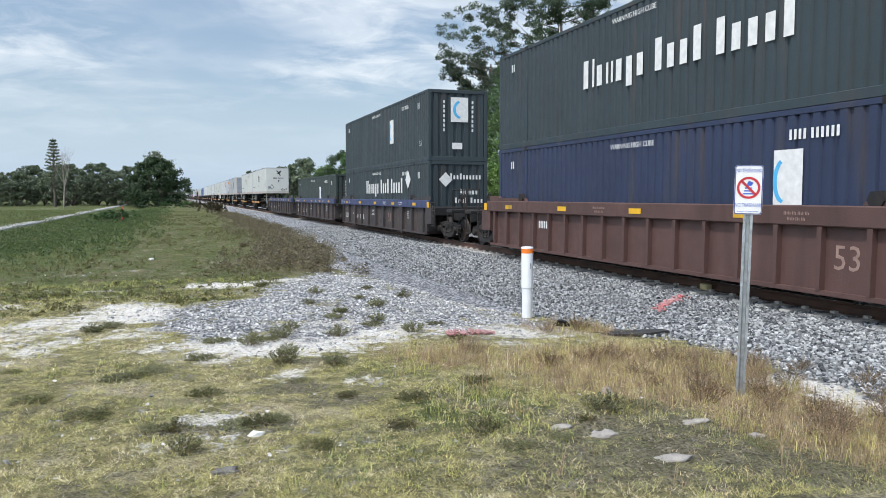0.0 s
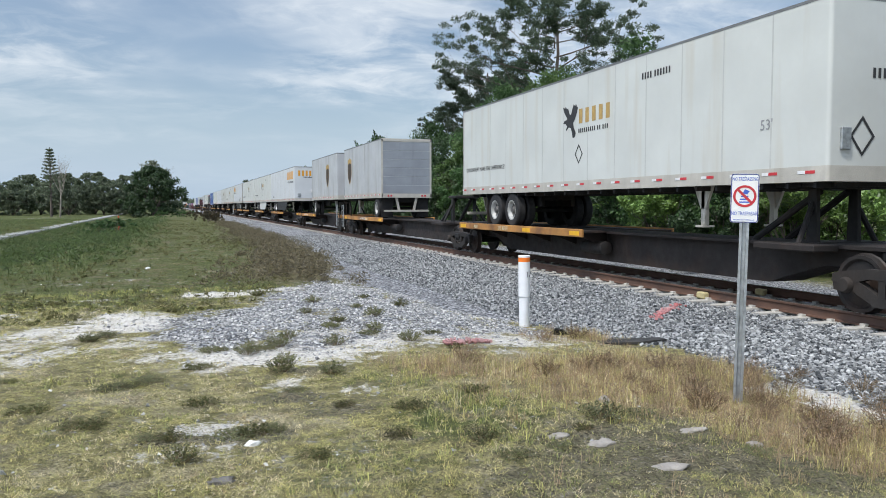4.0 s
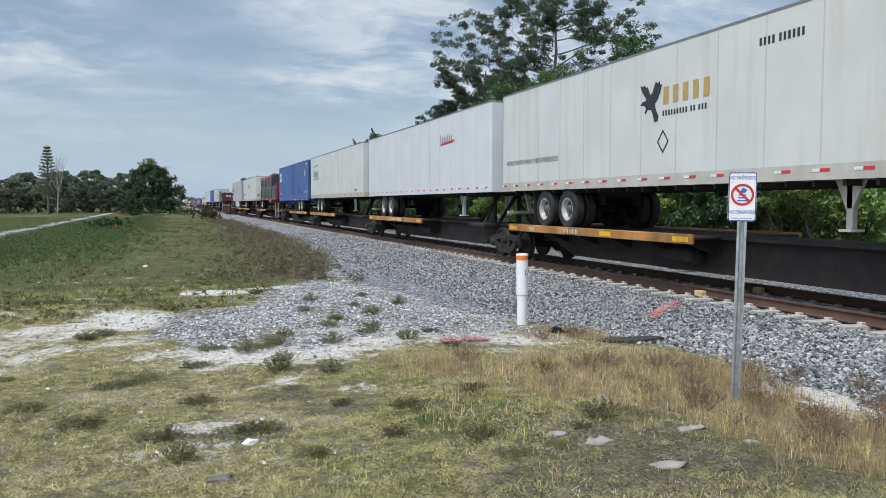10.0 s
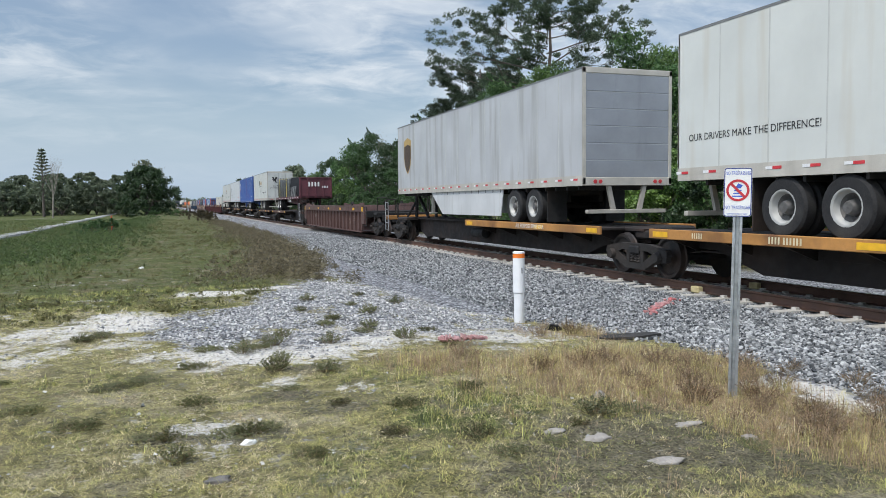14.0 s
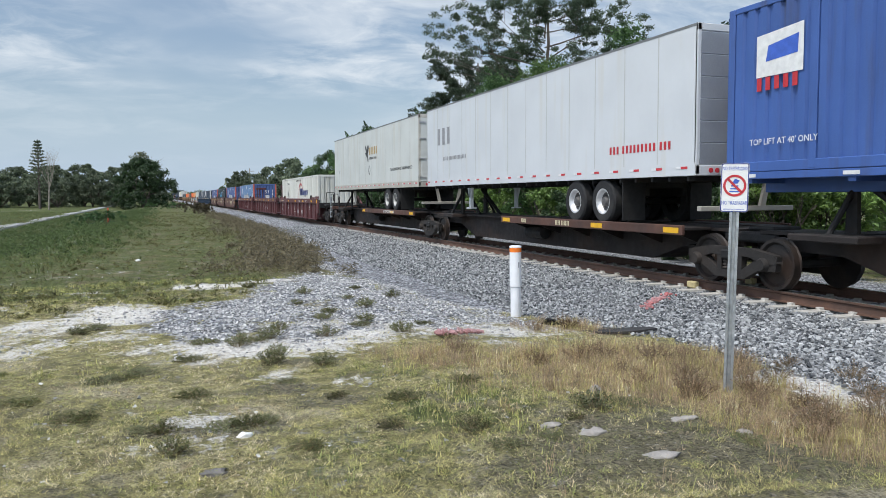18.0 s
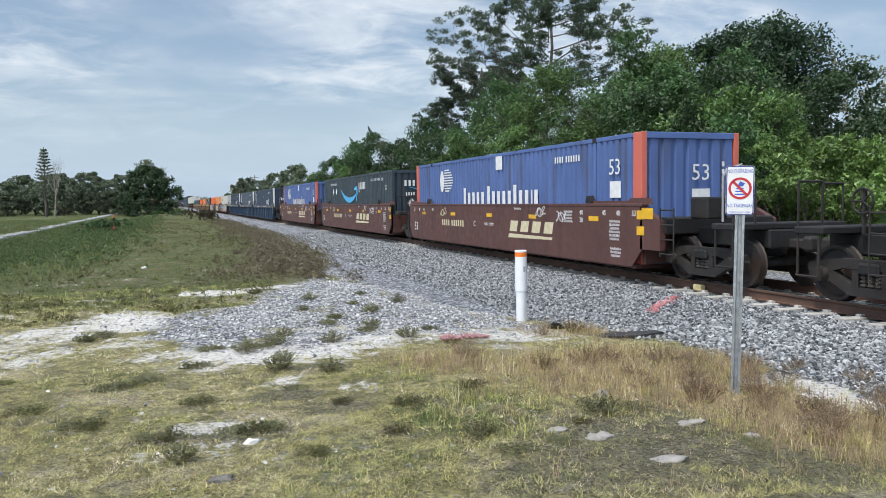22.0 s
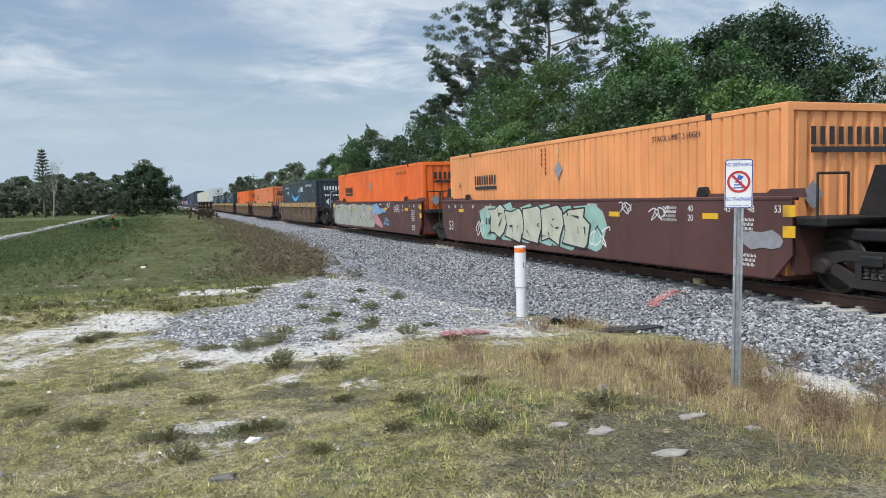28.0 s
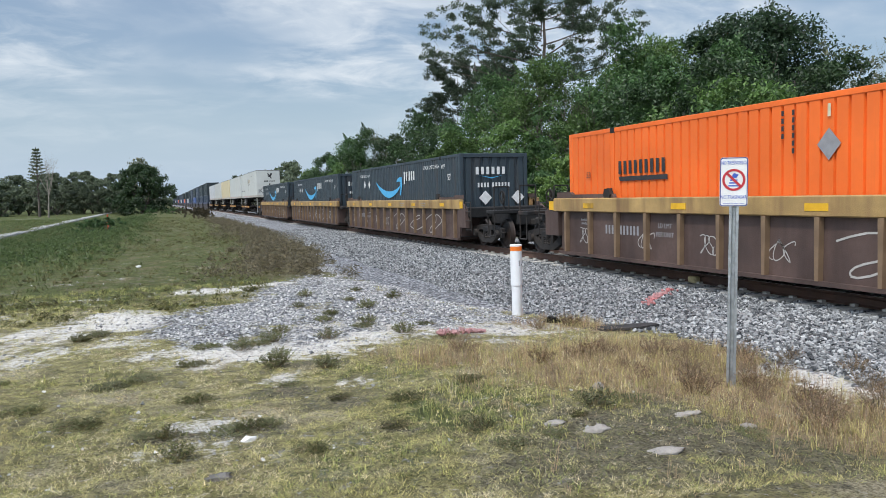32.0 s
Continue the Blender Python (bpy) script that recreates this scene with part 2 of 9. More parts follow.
class Shape:
    """A mesh being put together from simple solids."""

    def __init__(self):
        self.v, self.f = [], []

    def add(self, verts, faces):
        n = len(self.v)
        self.v += [tuple(p) for p in verts]
        self.f += [tuple(i + n for i in q) for q in faces]
        return self

    def box(self, x0, x1, y0, y1, z0, z1, c=0.0):
        """A block; with c its edges are chamfered."""
        c = min(c, abs(x1 - x0) * 0.45, abs(y1 - y0) * 0.45, abs(z1 - z0) * 0.45)
        if c <= 0:
            v = [(x, y, z) for z in (z0, z1) for y in (y0, y1) for x in (x0, x1)]
            return self.add(v, [(0, 2, 3, 1), (4, 5, 7, 6), (0, 1, 5, 4), (2, 6, 7, 3), (0, 4, 6, 2), (1, 3, 7, 5)])
        v, idx = [], {}
        for sx in (0, 1):
            for sy in (0, 1):
                for sz in (0, 1):
                    p = ((x0, x1)[sx], (y0, y1)[sy], (z0, z1)[sz])
                    d = (c, -c)[sx], (c, -c)[sy], (c, -c)[sz]
                    for ax in range(3):
                        q = [p[k] + (d[k] if k != ax else 0) for k in range(3)]
                        idx[sx, sy, sz, ax] = len(v)
                        v.append(q)
        f = []
        for ax in range(3):
            a, b = (ax + 1) % 3, (ax + 2) % 3
            for s in (0, 1):
                ring = []
                for sa, sb in ((0, 0), (1, 0), (1, 1), (0, 1)):
                    k = [0, 0, 0]
                    k[ax], k[a], k[b] = s, sa, sb
                    ring.append(idx[(*k, ax)])
                f.append(tuple(ring if s else ring[::-1]))
            for sa in (0, 1):
                for sb in (0, 1):
                    k0, k1 = [0, 0, 0], [0, 0, 0]
                    k0[a], k0[b], k1[a], k1[b], k1[ax] = sa, sb, sa, sb, 1
                    q = [idx[(*k0, a)], idx[(*k1, a)], idx[(*k1, b)], idx[(*k0, b)]]
                    f.append(tuple(q if sa == sb else q[::-1]))
        for sx in (0, 1):
            for sy in (0, 1):
                for sz in (0, 1):
                    q = [idx[sx, sy, sz, 0], idx[sx, sy, sz, 1], idx[sx, sy, sz, 2]]
                    f.append(tuple(q if (sx + sy + sz) % 2 else q[::-1]))
        return self.add(v, f)

    def tube(self, a, b, r, n=10, r2=None, caps=True):
        """A round bar from a to b."""
        a, b = Vector(a), Vector(b)
        d = (b - a).normalized()
        e = d.orthogonal().normalized()
        g = d.cross(e)
        r2 = r if r2 is None else r2
        v = []
        for p, q in ((a, r), (b, r2)):
            for i in range(n):
                t = 2 * math.pi * i / n
                v.append(p + (e * math.cos(t) + g * math.sin(t)) * q)
        f = [(i, (i + 1) % n, n + (i + 1) % n, n + i) for i in range(n)]
        if caps:
            f += [tuple(range(n - 1, -1, -1)), tuple(range(n, 2 * n))]
        return self.add(v, f)

    def lathe(self, centre, axis, profile, n=24):
        """A turned form: profile is (along, radius) pairs along the axis 'x', 'y' or 'z'."""
        v = []
        for s, r in profile:
            for i in range(n):
                t = 2 * math.pi * i / n
                c, d = r * math.cos(t), r * math.sin(t)
                p = {"x": (s, c, d), "y": (d, s, c), "z": (c, d, s)}[axis]
                v.append((centre[0] + p[0], centre[1] + p[1], centre[2] + p[2]))
        f = []
        for k in range(len(profile) - 1):
            f += [(k * n + i, k * n + (i + 1) % n, (k + 1) * n + (i + 1) % n, (k + 1) * n + i) for i in range(n)]
        m = len(profile) - 1
        f += [tuple(range(n - 1, -1, -1)), tuple(m * n + i for i in range(n))]
        return self.add(v, f)

    def open_ends(self, n):
        """Take away the last n faces, the closed ends of a turned form."""
        del self.f[-n:]
        return self

    def plate(self, poly, axis, a, b):
        """A flat outline given thickness: axis 'x' takes (y, z) points, 'y' takes (x, z), 'z' takes (x, y)."""
        put = {"x": lambda s, p: (s, p[0], p[1]), "y": lambda s, p: (p[0], s, p[1]), "z": lambda s, p: (p[0], p[1], s)}[axis]
        n = len(poly)
        v = [put(a, p) for p in poly] + [put(b, p) for p in poly]
        f = [tuple(range(n)), tuple(range(2 * n - 1, n - 1, -1))] + [(i, n + i, n + (i + 1) % n, (i + 1) % n) for i in range(n)]
        return self.add(v, f)

    def flat(self, poly, z=0.0):
        n = len(self.v)
        self.v += [(p[0], p[1], z) for p in poly]
        self.f.append(tuple(range(n, n + len(poly))))
        return self

    def mesh(self, name, material, fix=True):
        me = bpy.data.meshes.new(name)
        me.from_pydata(self.v, [], self.f)
        if fix:
            bm = bmesh.new()
            bm.from_mesh(me)
            bmesh.ops.recalc_face_normals(bm, faces=bm.faces)
            bm.to_mesh(me)
            bm.free()
        me.materials.append(material)
        me.shade_smooth()
        me.set_sharp_from_angle(angle=radians(32))
        return me


def put(name, me, parent=None, m=None, label=""):
    ob = new(name, me)
    ob.parent = parent
    if m is not None:
        ob.matrix_basis = m
    return tagged(ob, label)


def part(name, shape, material, parent, label="", m=None, fix=True):
    """One mesh object under a thing or a part."""
    return put(name, shape.mesh(name, material, fix), parent, m, label)


def thing(name, label, category, group="", m=None):
    return tagged(put(name, None, None, m), label, category, group)


def grid_mesh(name, verts, faces, material, smooth=False):
    """A mesh from arrays; faces all have the same number of corners."""
    me = bpy.data.meshes.new(name)
    verts, faces = np.asarray(verts, dtype=np.float32), np.asarray(faces, dtype=np.int32)
    k = faces.shape[1]
    me.vertices.add(len(verts))
    me.vertices.foreach_set("co", verts.ravel())
    me.loops.add(faces.size)
    me.loops.foreach_set("vertex_index", faces.ravel())
    me.polygons.add(len(faces))
    me.polygons.foreach_set("loop_start", np.arange(0, faces.size, k, dtype=np.int32))
    me.polygons.foreach_set("use_smooth", np.full(len(faces), smooth))
    me.update(calc_edges=True)
    me.validate()
    me.materials.append(material)
    return me


SIDE = Matrix(((0, 0, -1, 0), (-1, 0, 0, 0), (0, 1, 0, 0), (0, 0, 0, 1)))     # lettering on the field side
NOSE = Matrix(((1, 0, 0, 0), (0, 0, -1, 0), (0, 1, 0, 0), (0, 0, 0, 1)))      # lettering on the leading end
WORDS = {}


def words(name, string, size, material, parent, m, label="", tall=1.0, align="CENTER"):
    """Lettering that can be read, as a thin mesh."""
    key = (string, size, material.name, align)
    if key not in WORDS:
        cu = bpy.data.curves.new("lettering", "FONT")
        cu.body, cu.size, cu.align_x, cu.align_y, cu.extrude, cu.resolution_u = string, size, align, "CENTER", 0.001, 2
        ob = bpy.data.objects.new("lettering", cu)
        scene.collection.objects.link(ob)
        bpy.context.view_layer.update()
        me = bpy.data.meshes.new_from_object(ob.evaluated_get(bpy.context.evaluated_depsgraph_get()))
        me.materials.clear()
        me.materials.append(material)
        bpy.data.objects.remove(ob)
        bpy.data.curves.remove(cu)
        WORDS[key] = me
    return put(name, WORDS[key], parent, m @ Matrix.Diagonal((1, tall, 1, 1)), label)


def strokes(pattern, h, w=None):
    """Plain bars in the rhythm of a line of lettering: T tall, s small, d dropping, a space between words."""
    g, x, w = Shape(), 0.0, w or h * 0.6
    for ch in pattern:
        if ch == " ":
            x += w * 0.6
            continue
        thin = ch in "i1"
        top, low = (h, 0) if ch in "T1" else (h * 0.72, 0) if ch in "si" else (h * 0.72, -h * 0.25)
        e = w * (0.22 if thin else 0.55)
        g.flat([(x, low), (x + e, low), (x + e, top), (x, top)])
        x += w * (0.5 if thin else 1.0)
    for i, p in enumerate(g.v):
        g.v[i] = (p[0] - x / 2, p[1] - h / 2, p[2])
    return g


def bars(name, pattern, h, material, parent, m, w=None, label=""):
    key = (pattern, h, w, material.name)
    if key not in WORDS:
        WORDS[key] = strokes(pattern, h, w).mesh(name, material, False)
    return tagged(put(name, WORDS[key], parent, m, label), kind="stuff")


def on_side(x, y, z):
    """The pose of lettering on the field side: y metres behind the leading end."""
    return Matrix.Translation((-x, y, z)) @ SIDE


def on_nose(x, y, z):
    return Matrix.Translation((x, y, z)) @ NOSE


# ---- the ground and the line ----
TRACK_X, RAIL_TOP, TIE_TOP = 11.0, 0.04, -0.15


def smooth(a, b, x):
    t = np.clip((x - a) / (b - a), 0, 1)
    return t * t * (3 - 2 * t)


def ballast_edge(y):
    """Where the ballast ends on the field side."""
    return np.interp(y, [-2000, 8.5, 10.5, 13, 17, 19.5, 24, 32, 60, 2000], [6.9, 6.7, 5.9, 4.6, 4.0, 3.8, 4.6, 5.6, 6.6, 6.8])


def wave(x, y, s, seed=0.0):
    """Cheap uneven ground: a few crossing waves."""
    a = np.sin(x * s * 1.3 + seed) * np.cos(y * s * 0.9 - seed * 1.7) + 0.6 * np.sin((x + y) * s * 2.1 + seed * 2.3) + 0.4 * np.cos((x - 1.7 * y) * s * 3.3 + seed)
    return a / 2.0


def ground_z(x, y):
    x, y = np.asarray(x, float), np.asarray(y, float)
    z = -0.26 * smooth(2.5, 6.3, x)
    z = z + 0.035 * wave(x, y, 0.9, 1.0) * (1 - smooth(5.5, 6.5, x)) + 0.02 * wave(x, y, 3.1, 2.0) * (1 - smooth(6, 7, x))
    z = np.where(x > 6.2, np.maximum(z, -0.26 + 0.065 * smooth(0, 2.8, x - 6.4)), z)
    z = np.where(x > 13.1, -0.195 - 0.325 * smooth(13.1, 15.5, x) + 0.1 * smooth(17, 22, x), z)
    # a shallow ditch between the path and the grass bank
    far = smooth(20, 34, y)
    z = z - 0.45 * far * np.exp(-((x + 6.3) / 2.2) ** 2)
    return z


def blob(x, y, cx, cy, rx, ry, most=1.0):
    """Full inside an oval, falling softly to nothing past its edge."""
    return most * np.clip((1.45 - np.hypot((x - cx) / rx, (y - cy) / ry)) / 0.9, 0, 1)


def rough_noise(x, y, s, seed):
    """Value noise on a grid, two octaves."""
    def one(x, y, k):
        xi, yi = np.floor(x).astype(np.int64), np.floor(y).astype(np.int64)
        fx, fy = x - xi, y - yi
        fx, fy = fx * fx * (3 - 2 * fx), fy * fy * (3 - 2 * fy)
        def h(i, j):
            n = (i * 374761393 + j * 668265263 + k * 1442695) & 0x7FFFFFFF
            n = ((n ^ (n >> 13)) * 1274126177) & 0x7FFFFFFF
            return ((n ^ (n >> 16)) & 0xFFFF) / 65535.0
        return (h(xi, yi) * (1 - fx) + h(xi + 1, yi) * fx) * (1 - fy) + (h(xi, yi + 1) * (1 - fx) + h(xi + 1, yi + 1) * fx) * fy
    return 0.65 * one(x * s, y * s, seed) + 0.35 * one(x * s * 2.7, y * s * 2.7, seed + 7)


def patches(x, y, spots):
    return np.maximum.reduce([blob(x, y, *s) for s in spots])


APRON = [(0.5, 11.2, 0.8, 1.7), (1.4, 12.5, 1.1, 1.9), (1.3, 9.9, 1.0, 0.9, 0.6), (2.6, 11.5, 1.2, 2.0, 0.7), (2.6, 14.0, 1.1, 2.2), (3.6, 12.4, 1.5, 3.0), (4.3, 11.2, 1.2, 1.4, 0.75), (3.4, 16.0, 0.9, 2.0)]
SAND = [(-0.6, 12.3, 0.9, 1.1), (-1.4, 11.5, 0.9, 0.9, 0.8), (-1.5, 10.1, 0.7, 0.7, 0.6), (1.1, 9.3, 1.4, 0.9), (2.5, 10.1, 1.7, 1.0), (3.8, 9.9, 1.5, 0.8), (4.7, 10.5, 0.7, 0.3), (1.0, 7.6, 0.22, 0.3, 0.72), (1.63, 7.1, 0.25, 0.2, 0.55), (0.8, 15.7, 1.0, 0.5), (2.0, 16.3, 0.8, 0.35, 0.9),
        (6.7, 5.7, 0.7, 1.0), (6.7, 6.6, 0.9, 0.4), (0.35, 6.35, 0.5, 0.35, 0.4), (-2.4, 9.4, 0.8, 0.5, 0.5), (-2.6, 11.0, 1.0, 0.8, 0.55), (-3.6, 13.6, 1.5, 0.7, 0.5), (-1.9, 15.6, 1.2, 0.4, 0.42), (-0.2, 10.4, 0.9, 0.8, 0.6), (2.6, 6.0, 0.3, 0.12, 0.45), (0.1, 5.7, 0.5, 0.25, 0.36), (3.9, 8.7, 0.8, 0.25, 0.45)]
DRY = [(5.7, 10.4, 0.9, 0.7), (6.1, 9.9, 0.8, 0.4, 0.8), (2.9, 7.8, 0.8, 0.6, 0.75), (4.4, 7.2, 1.3, 1.1), (5.6, 8.0, 1.2, 0.6), (5.2, 6.2, 1.3, 1.2), (5.3, 10.0, 0.9, 0.35), (5.3, 4.6, 1.2, 0.9), (3.9, 6.4, 0.9, 0.7, 0.8), (6.3, 7.2, 0.7, 0.6)]
FRESH = [(2.3, 5.8, 0.7, 0.8, 0.8), (0.3, 13.9, 0.9, 0.35), (1.3, 5.0, 0.7, 0.6, 0.4), (2.0, 7.4, 0.7, 0.5, 0.5), (-0.6, 8.3, 0.8, 0.4, 0.5), (-0.5, 6.5, 0.9, 0.5, 0.35), (3.3, 7.6, 0.5, 0.5, 0.6), (1.9, 17.2, 0.9, 0.5, 0.8)]
SOIL = [(2.5, 4.3, 0.9, 0.45, 0.9), (4.1, 4.2, 1.2, 0.6), (5.2, 5.0, 0.9, 0.5, 0.8), (3.3, 4.7, 1.1, 0.8), (3.4, 4.0, 1.0, 0.5, 0.8), (4.6, 5.0, 0.9, 0.7, 0.7), (0.95, 7.1, 0.4, 0.22), (1.3, 6.6, 0.4, 0.25, 0.9), (0.5, 6.0, 0.45, 0.25, 0.9), (-0.05, 6.05, 0.3, 0.2, 0.9), (1.4, 8.1, 0.5, 0.2, 0.8), (4.2, 5.6, 0.8, 0.4, 0.8)]


def zones(x, y):
    """How much of each cover lies at a place: stones, pale sand, dry grass, brown brush, lush grass, an even noise, fresh grass, dark soil."""
    n1, n2, n3 = rough_noise(x, y, 0.9, 3), rough_noise(x, y, 3.2, 11), rough_noise(x, y, 8.5, 23)
    n = 0.55 * n1 + 0.45 * n2
    stir = 0.7 * (n2 - 0.5) + 0.7 * (n3 - 0.5) + 0.5 * (n1 - 0.5)
    edge = ballast_edge(y) + (n1 - 0.5) * 0.9
    stone = np.where(x < 17.0, smooth(-0.35, 0.35, x - edge + (n3 - 0.5) * 0.5), 0.0)
    stone = np.clip(np.maximum(stone, patches(x, y, APRON) + stir * 0.9 - 0.05), 0, 1)
    sand = np.clip(patches(x, y, SAND) + stir - 0.08, 0, 1)
    dry = np.clip(patches(x, y, DRY) + stir * 0.9 - 0.04, 0, 1)
    fresh = np.clip(np.maximum(patches(x, y, FRESH), 0.95 * smooth(12.6, 16.0, y + (n1 - 0.5) * 3)) + stir, 0, 1) * (1 - 0.6 * dry)
    soil = np.clip(np.maximum(patches(x, y, SOIL), 2.9 * (0.435 - n2)) + stir * 0.7, 0, 1)
    verge = 1 - 0.95 * blob(x, y, 0.35, 13.9, 0.95, 0.3)
    stone, sand = stone * verge, sand * verge
    bx = x - ballast_edge(y)
    brush = smooth(16.0, 19.5, y + (n2 - 0.5) * 2) * smooth(-3.6, -1.0, bx + (n1 - 0.5) * 2.2 + (n2 - 0.5) * 1.2) * (bx < 0.3)
    lush = smooth(15, 26, y + (n1 - 0.5) * 6) * (1 - smooth(-3.4, -0.2, x + (n1 - 0.5) * 2.6)) * (1 - 0.4 * smooth(60, 140, y))
    return stone, sand * (1 - stone * 0.2), dry * (1 - stone), brush * (1 - stone), lush, n, fresh * (1 - stone), soil * (1 - stone)


def graded(spans):
    """Grid lines: (start, end, step) spans one after another."""
    out = []
    for a, b, s in spans:
        out += list(np.linspace(a, b, max(1, int(round((b - a) / s))), endpoint=False))
    return np.array(out + [spans[-1][1]])


def ground_material():
    m = bpy.data.materials.new("ground_cover")
    m.use_nodes = True
    nt = m.node_tree
    b = nt.nodes["Principled BSDF"]
    link = nt.links.new
    co = nt.nodes.new("ShaderNodeTexCoord")

    def nz(s, d=5, rough=0.6):
        n = nt.nodes.new("ShaderNodeTexNoise")
        n.inputs["Scale"].default_value, n.inputs["Detail"].default_value, n.inputs["Roughness"].default_value = s, d, rough
        link(co.outputs["Object"], n.inputs["Vector"])
        return n.outputs["Fac"]

    def two(fac, a, z, lo=0.35, hi=0.65):
        mr, mx = nt.nodes.new("ShaderNodeMapRange"), nt.nodes.new("ShaderNodeMixRGB")
        mr.inputs["From Min"].default_value, mr.inputs["From Max"].default_value = lo, hi
        link(fac, mr.inputs["Value"]), link(mr.outputs[0], mx.inputs[0])
        for i, c in ((1, a), (2, z)):
            if isinstance(c, tuple):
                mx.inputs[i].default_value = (*c, 1)
            else:
                link(c, mx.inputs[i])
        return mx.outputs[0]

    def cell(s):
        v = nt.nodes.new("ShaderNodeTexVoronoi")
        v.inputs["Scale"].default_value = s
        link(co.outputs["Object"], v.inputs["Vector"])
        return v

    za, zb = nt.nodes.new("ShaderNodeVertexColor"), nt.nodes.new("ShaderNodeVertexColor")
    za.layer_name, zb.layer_name = "cover", "growth"
    sa, sb = nt.nodes.new("ShaderNodeSeparateColor"), nt.nodes.new("ShaderNodeSeparateColor")
    link(za.outputs[0], sa.inputs[0]), link(zb.outputs[0], sb.inputs[0])
    fine, mid, big, speck = nz(42, 6, 0.75), nz(6.5, 6, 0.65), nz(0.9, 4), nz(19, 6, 0.75)
    grass = two(mid, (0.155, 0.145, 0.062), (0.35, 0.32, 0.15), 0.4, 0.6)
    grass = two(fine, (0.065, 0.058, 0.036), grass, 0.40, 0.5)
    grass = two(speck, grass, (0.50, 0.455, 0.36), 0.585, 0.63)
    grass = two(nz(2.1, 6, 0.7), (0.15, 0.135, 0.08), grass, 0.38, 0.47)
    grass = two(big, grass, two(fine, (0.13, 0.115, 0.07), (0.40, 0.36, 0.25), 0.42, 0.56), 0.52, 0.64)
    fresh = two(fine, (0.042, 0.052, 0.02), two(mid, (0.062, 0.08, 0.029), (0.125, 0.14, 0.05), 0.4, 0.6), 0.38, 0.52)
    fresh = two(nz(1.4, 5, 0.7), fresh, two(fine, (0.08, 0.07, 0.04), (0.17, 0.15, 0.08), 0.4, 0.56), 0.5, 0.6)
    soil = two(fine, (0.04, 0.037, 0.027), two(mid, (0.14, 0.13, 0.08), (0.23, 0.205, 0.14), 0.4, 0.6), 0.4, 0.54)
    soil = two(speck, soil, (0.34, 0.32, 0.28), 0.60, 0.64)
    dry = two(fine, (0.17, 0.125, 0.08), (0.36, 0.28, 0.175), 0.4, 0.58)
    dry = two(mid, (0.16, 0.12, 0.07), dry, 0.36, 0.5)
    brush = two(mid, (0.10, 0.09, 0.05), (0.18, 0.16, 0.09), 0.4, 0.6)
    lush = two(mid, (0.045, 0.062, 0.02), (0.10, 0.118, 0.04), 0.4, 0.6)
    vor, vor2 = cell(17), cell(42)
    grey = nt.nodes.new("ShaderNodeValToRGB")
    grey.color_ramp.elements[0].color, grey.color_ramp.elements[1].color = (0.11, 0.12, 0.14, 1), (0.54, 0.55, 0.56, 1)
    sep = nt.nodes.new("ShaderNodeSeparateColor")
    link(vor.outputs["Color"], sep.inputs[0]), link(sep.outputs[0], grey.inputs[0])
    stone = two(vor.outputs["Distance"], grey.outputs[0], (0.085, 0.085, 0.09), 0.42, 0.66)
    sand = two(vor2.outputs["Distance"], two(speck, (0.36, 0.33, 0.28), two(mid, (0.78, 0.76, 0.715), (0.62, 0.595, 0.545)), 0.38, 0.47), (0.44, 0.41, 0.36), 0.45, 0.9)

    broken = nz(9.5, 10, 0.86)

    def blend(fac, a, z, ragged=3.0):
        mx, s1, s2, s3 = nt.nodes.new("ShaderNodeMixRGB"), nt.nodes.new("ShaderNodeMath"), nt.nodes.new("ShaderNodeMath"), nt.nodes.new("ShaderNodeMapRange")
        s1.operation, s1.inputs[1].default_value, s1.inputs[2].default_value = "MULTIPLY_ADD", ragged, -0.5 * ragged
        s2.operation = "ADD"
        s3.inputs["From Min"].default_value, s3.inputs["From Max"].default_value = 0.34, 0.66
        link(broken, s1.inputs[0]), link(s1.outputs[0], s2.inputs[0]), link(fac, s2.inputs[1]), link(s2.outputs[0], s3.inputs["Value"])
        link(s3.outputs[0], mx.inputs[0]), link(a, mx.inputs[1]), link(z, mx.inputs[2])
        return mx.outputs[0]

    sc = nt.nodes.new("ShaderNodeSeparateColor")
    zc = nt.nodes.new("ShaderNodeVertexColor")
    zc.layer_name = "tint"
    link(zc.outputs[0], sc.inputs[0])
    c = blend(sc.outputs[0], grass, fresh)
    c = blend(sc.outputs[1], c, soil)
    c = blend(sb.outputs[1], c, lush)
    c = blend(sb.outputs[0], c, brush)
    c = blend(sa.outputs[2], c, dry)
    c = blend(sa.outputs[1], c, sand)
    c = blend(sa.outputs[0], c, stone)
    link(c, b.inputs["Base Color"])
    b.inputs["Roughness"].default_value = 0.95
    b.inputs["Specular IOR Level"].default_value = 0.15
    bp = nt.nodes.new("ShaderNodeBump")
    bp.inputs["Strength"].default_value, bp.inputs["Distance"].default_value = 0.9, 0.03
    hm = nt.nodes.new("ShaderNodeMath")
    hm.operation = "SUBTRACT"
    link(fine, hm.inputs[0]), link(vor.outputs["Distance"], hm.inputs[1])
    link(hm.outputs[0], bp.inputs["Height"]), link(bp.outputs[0], b.inputs["Normal"])
    return m


GROUND_MAT = ground_material()


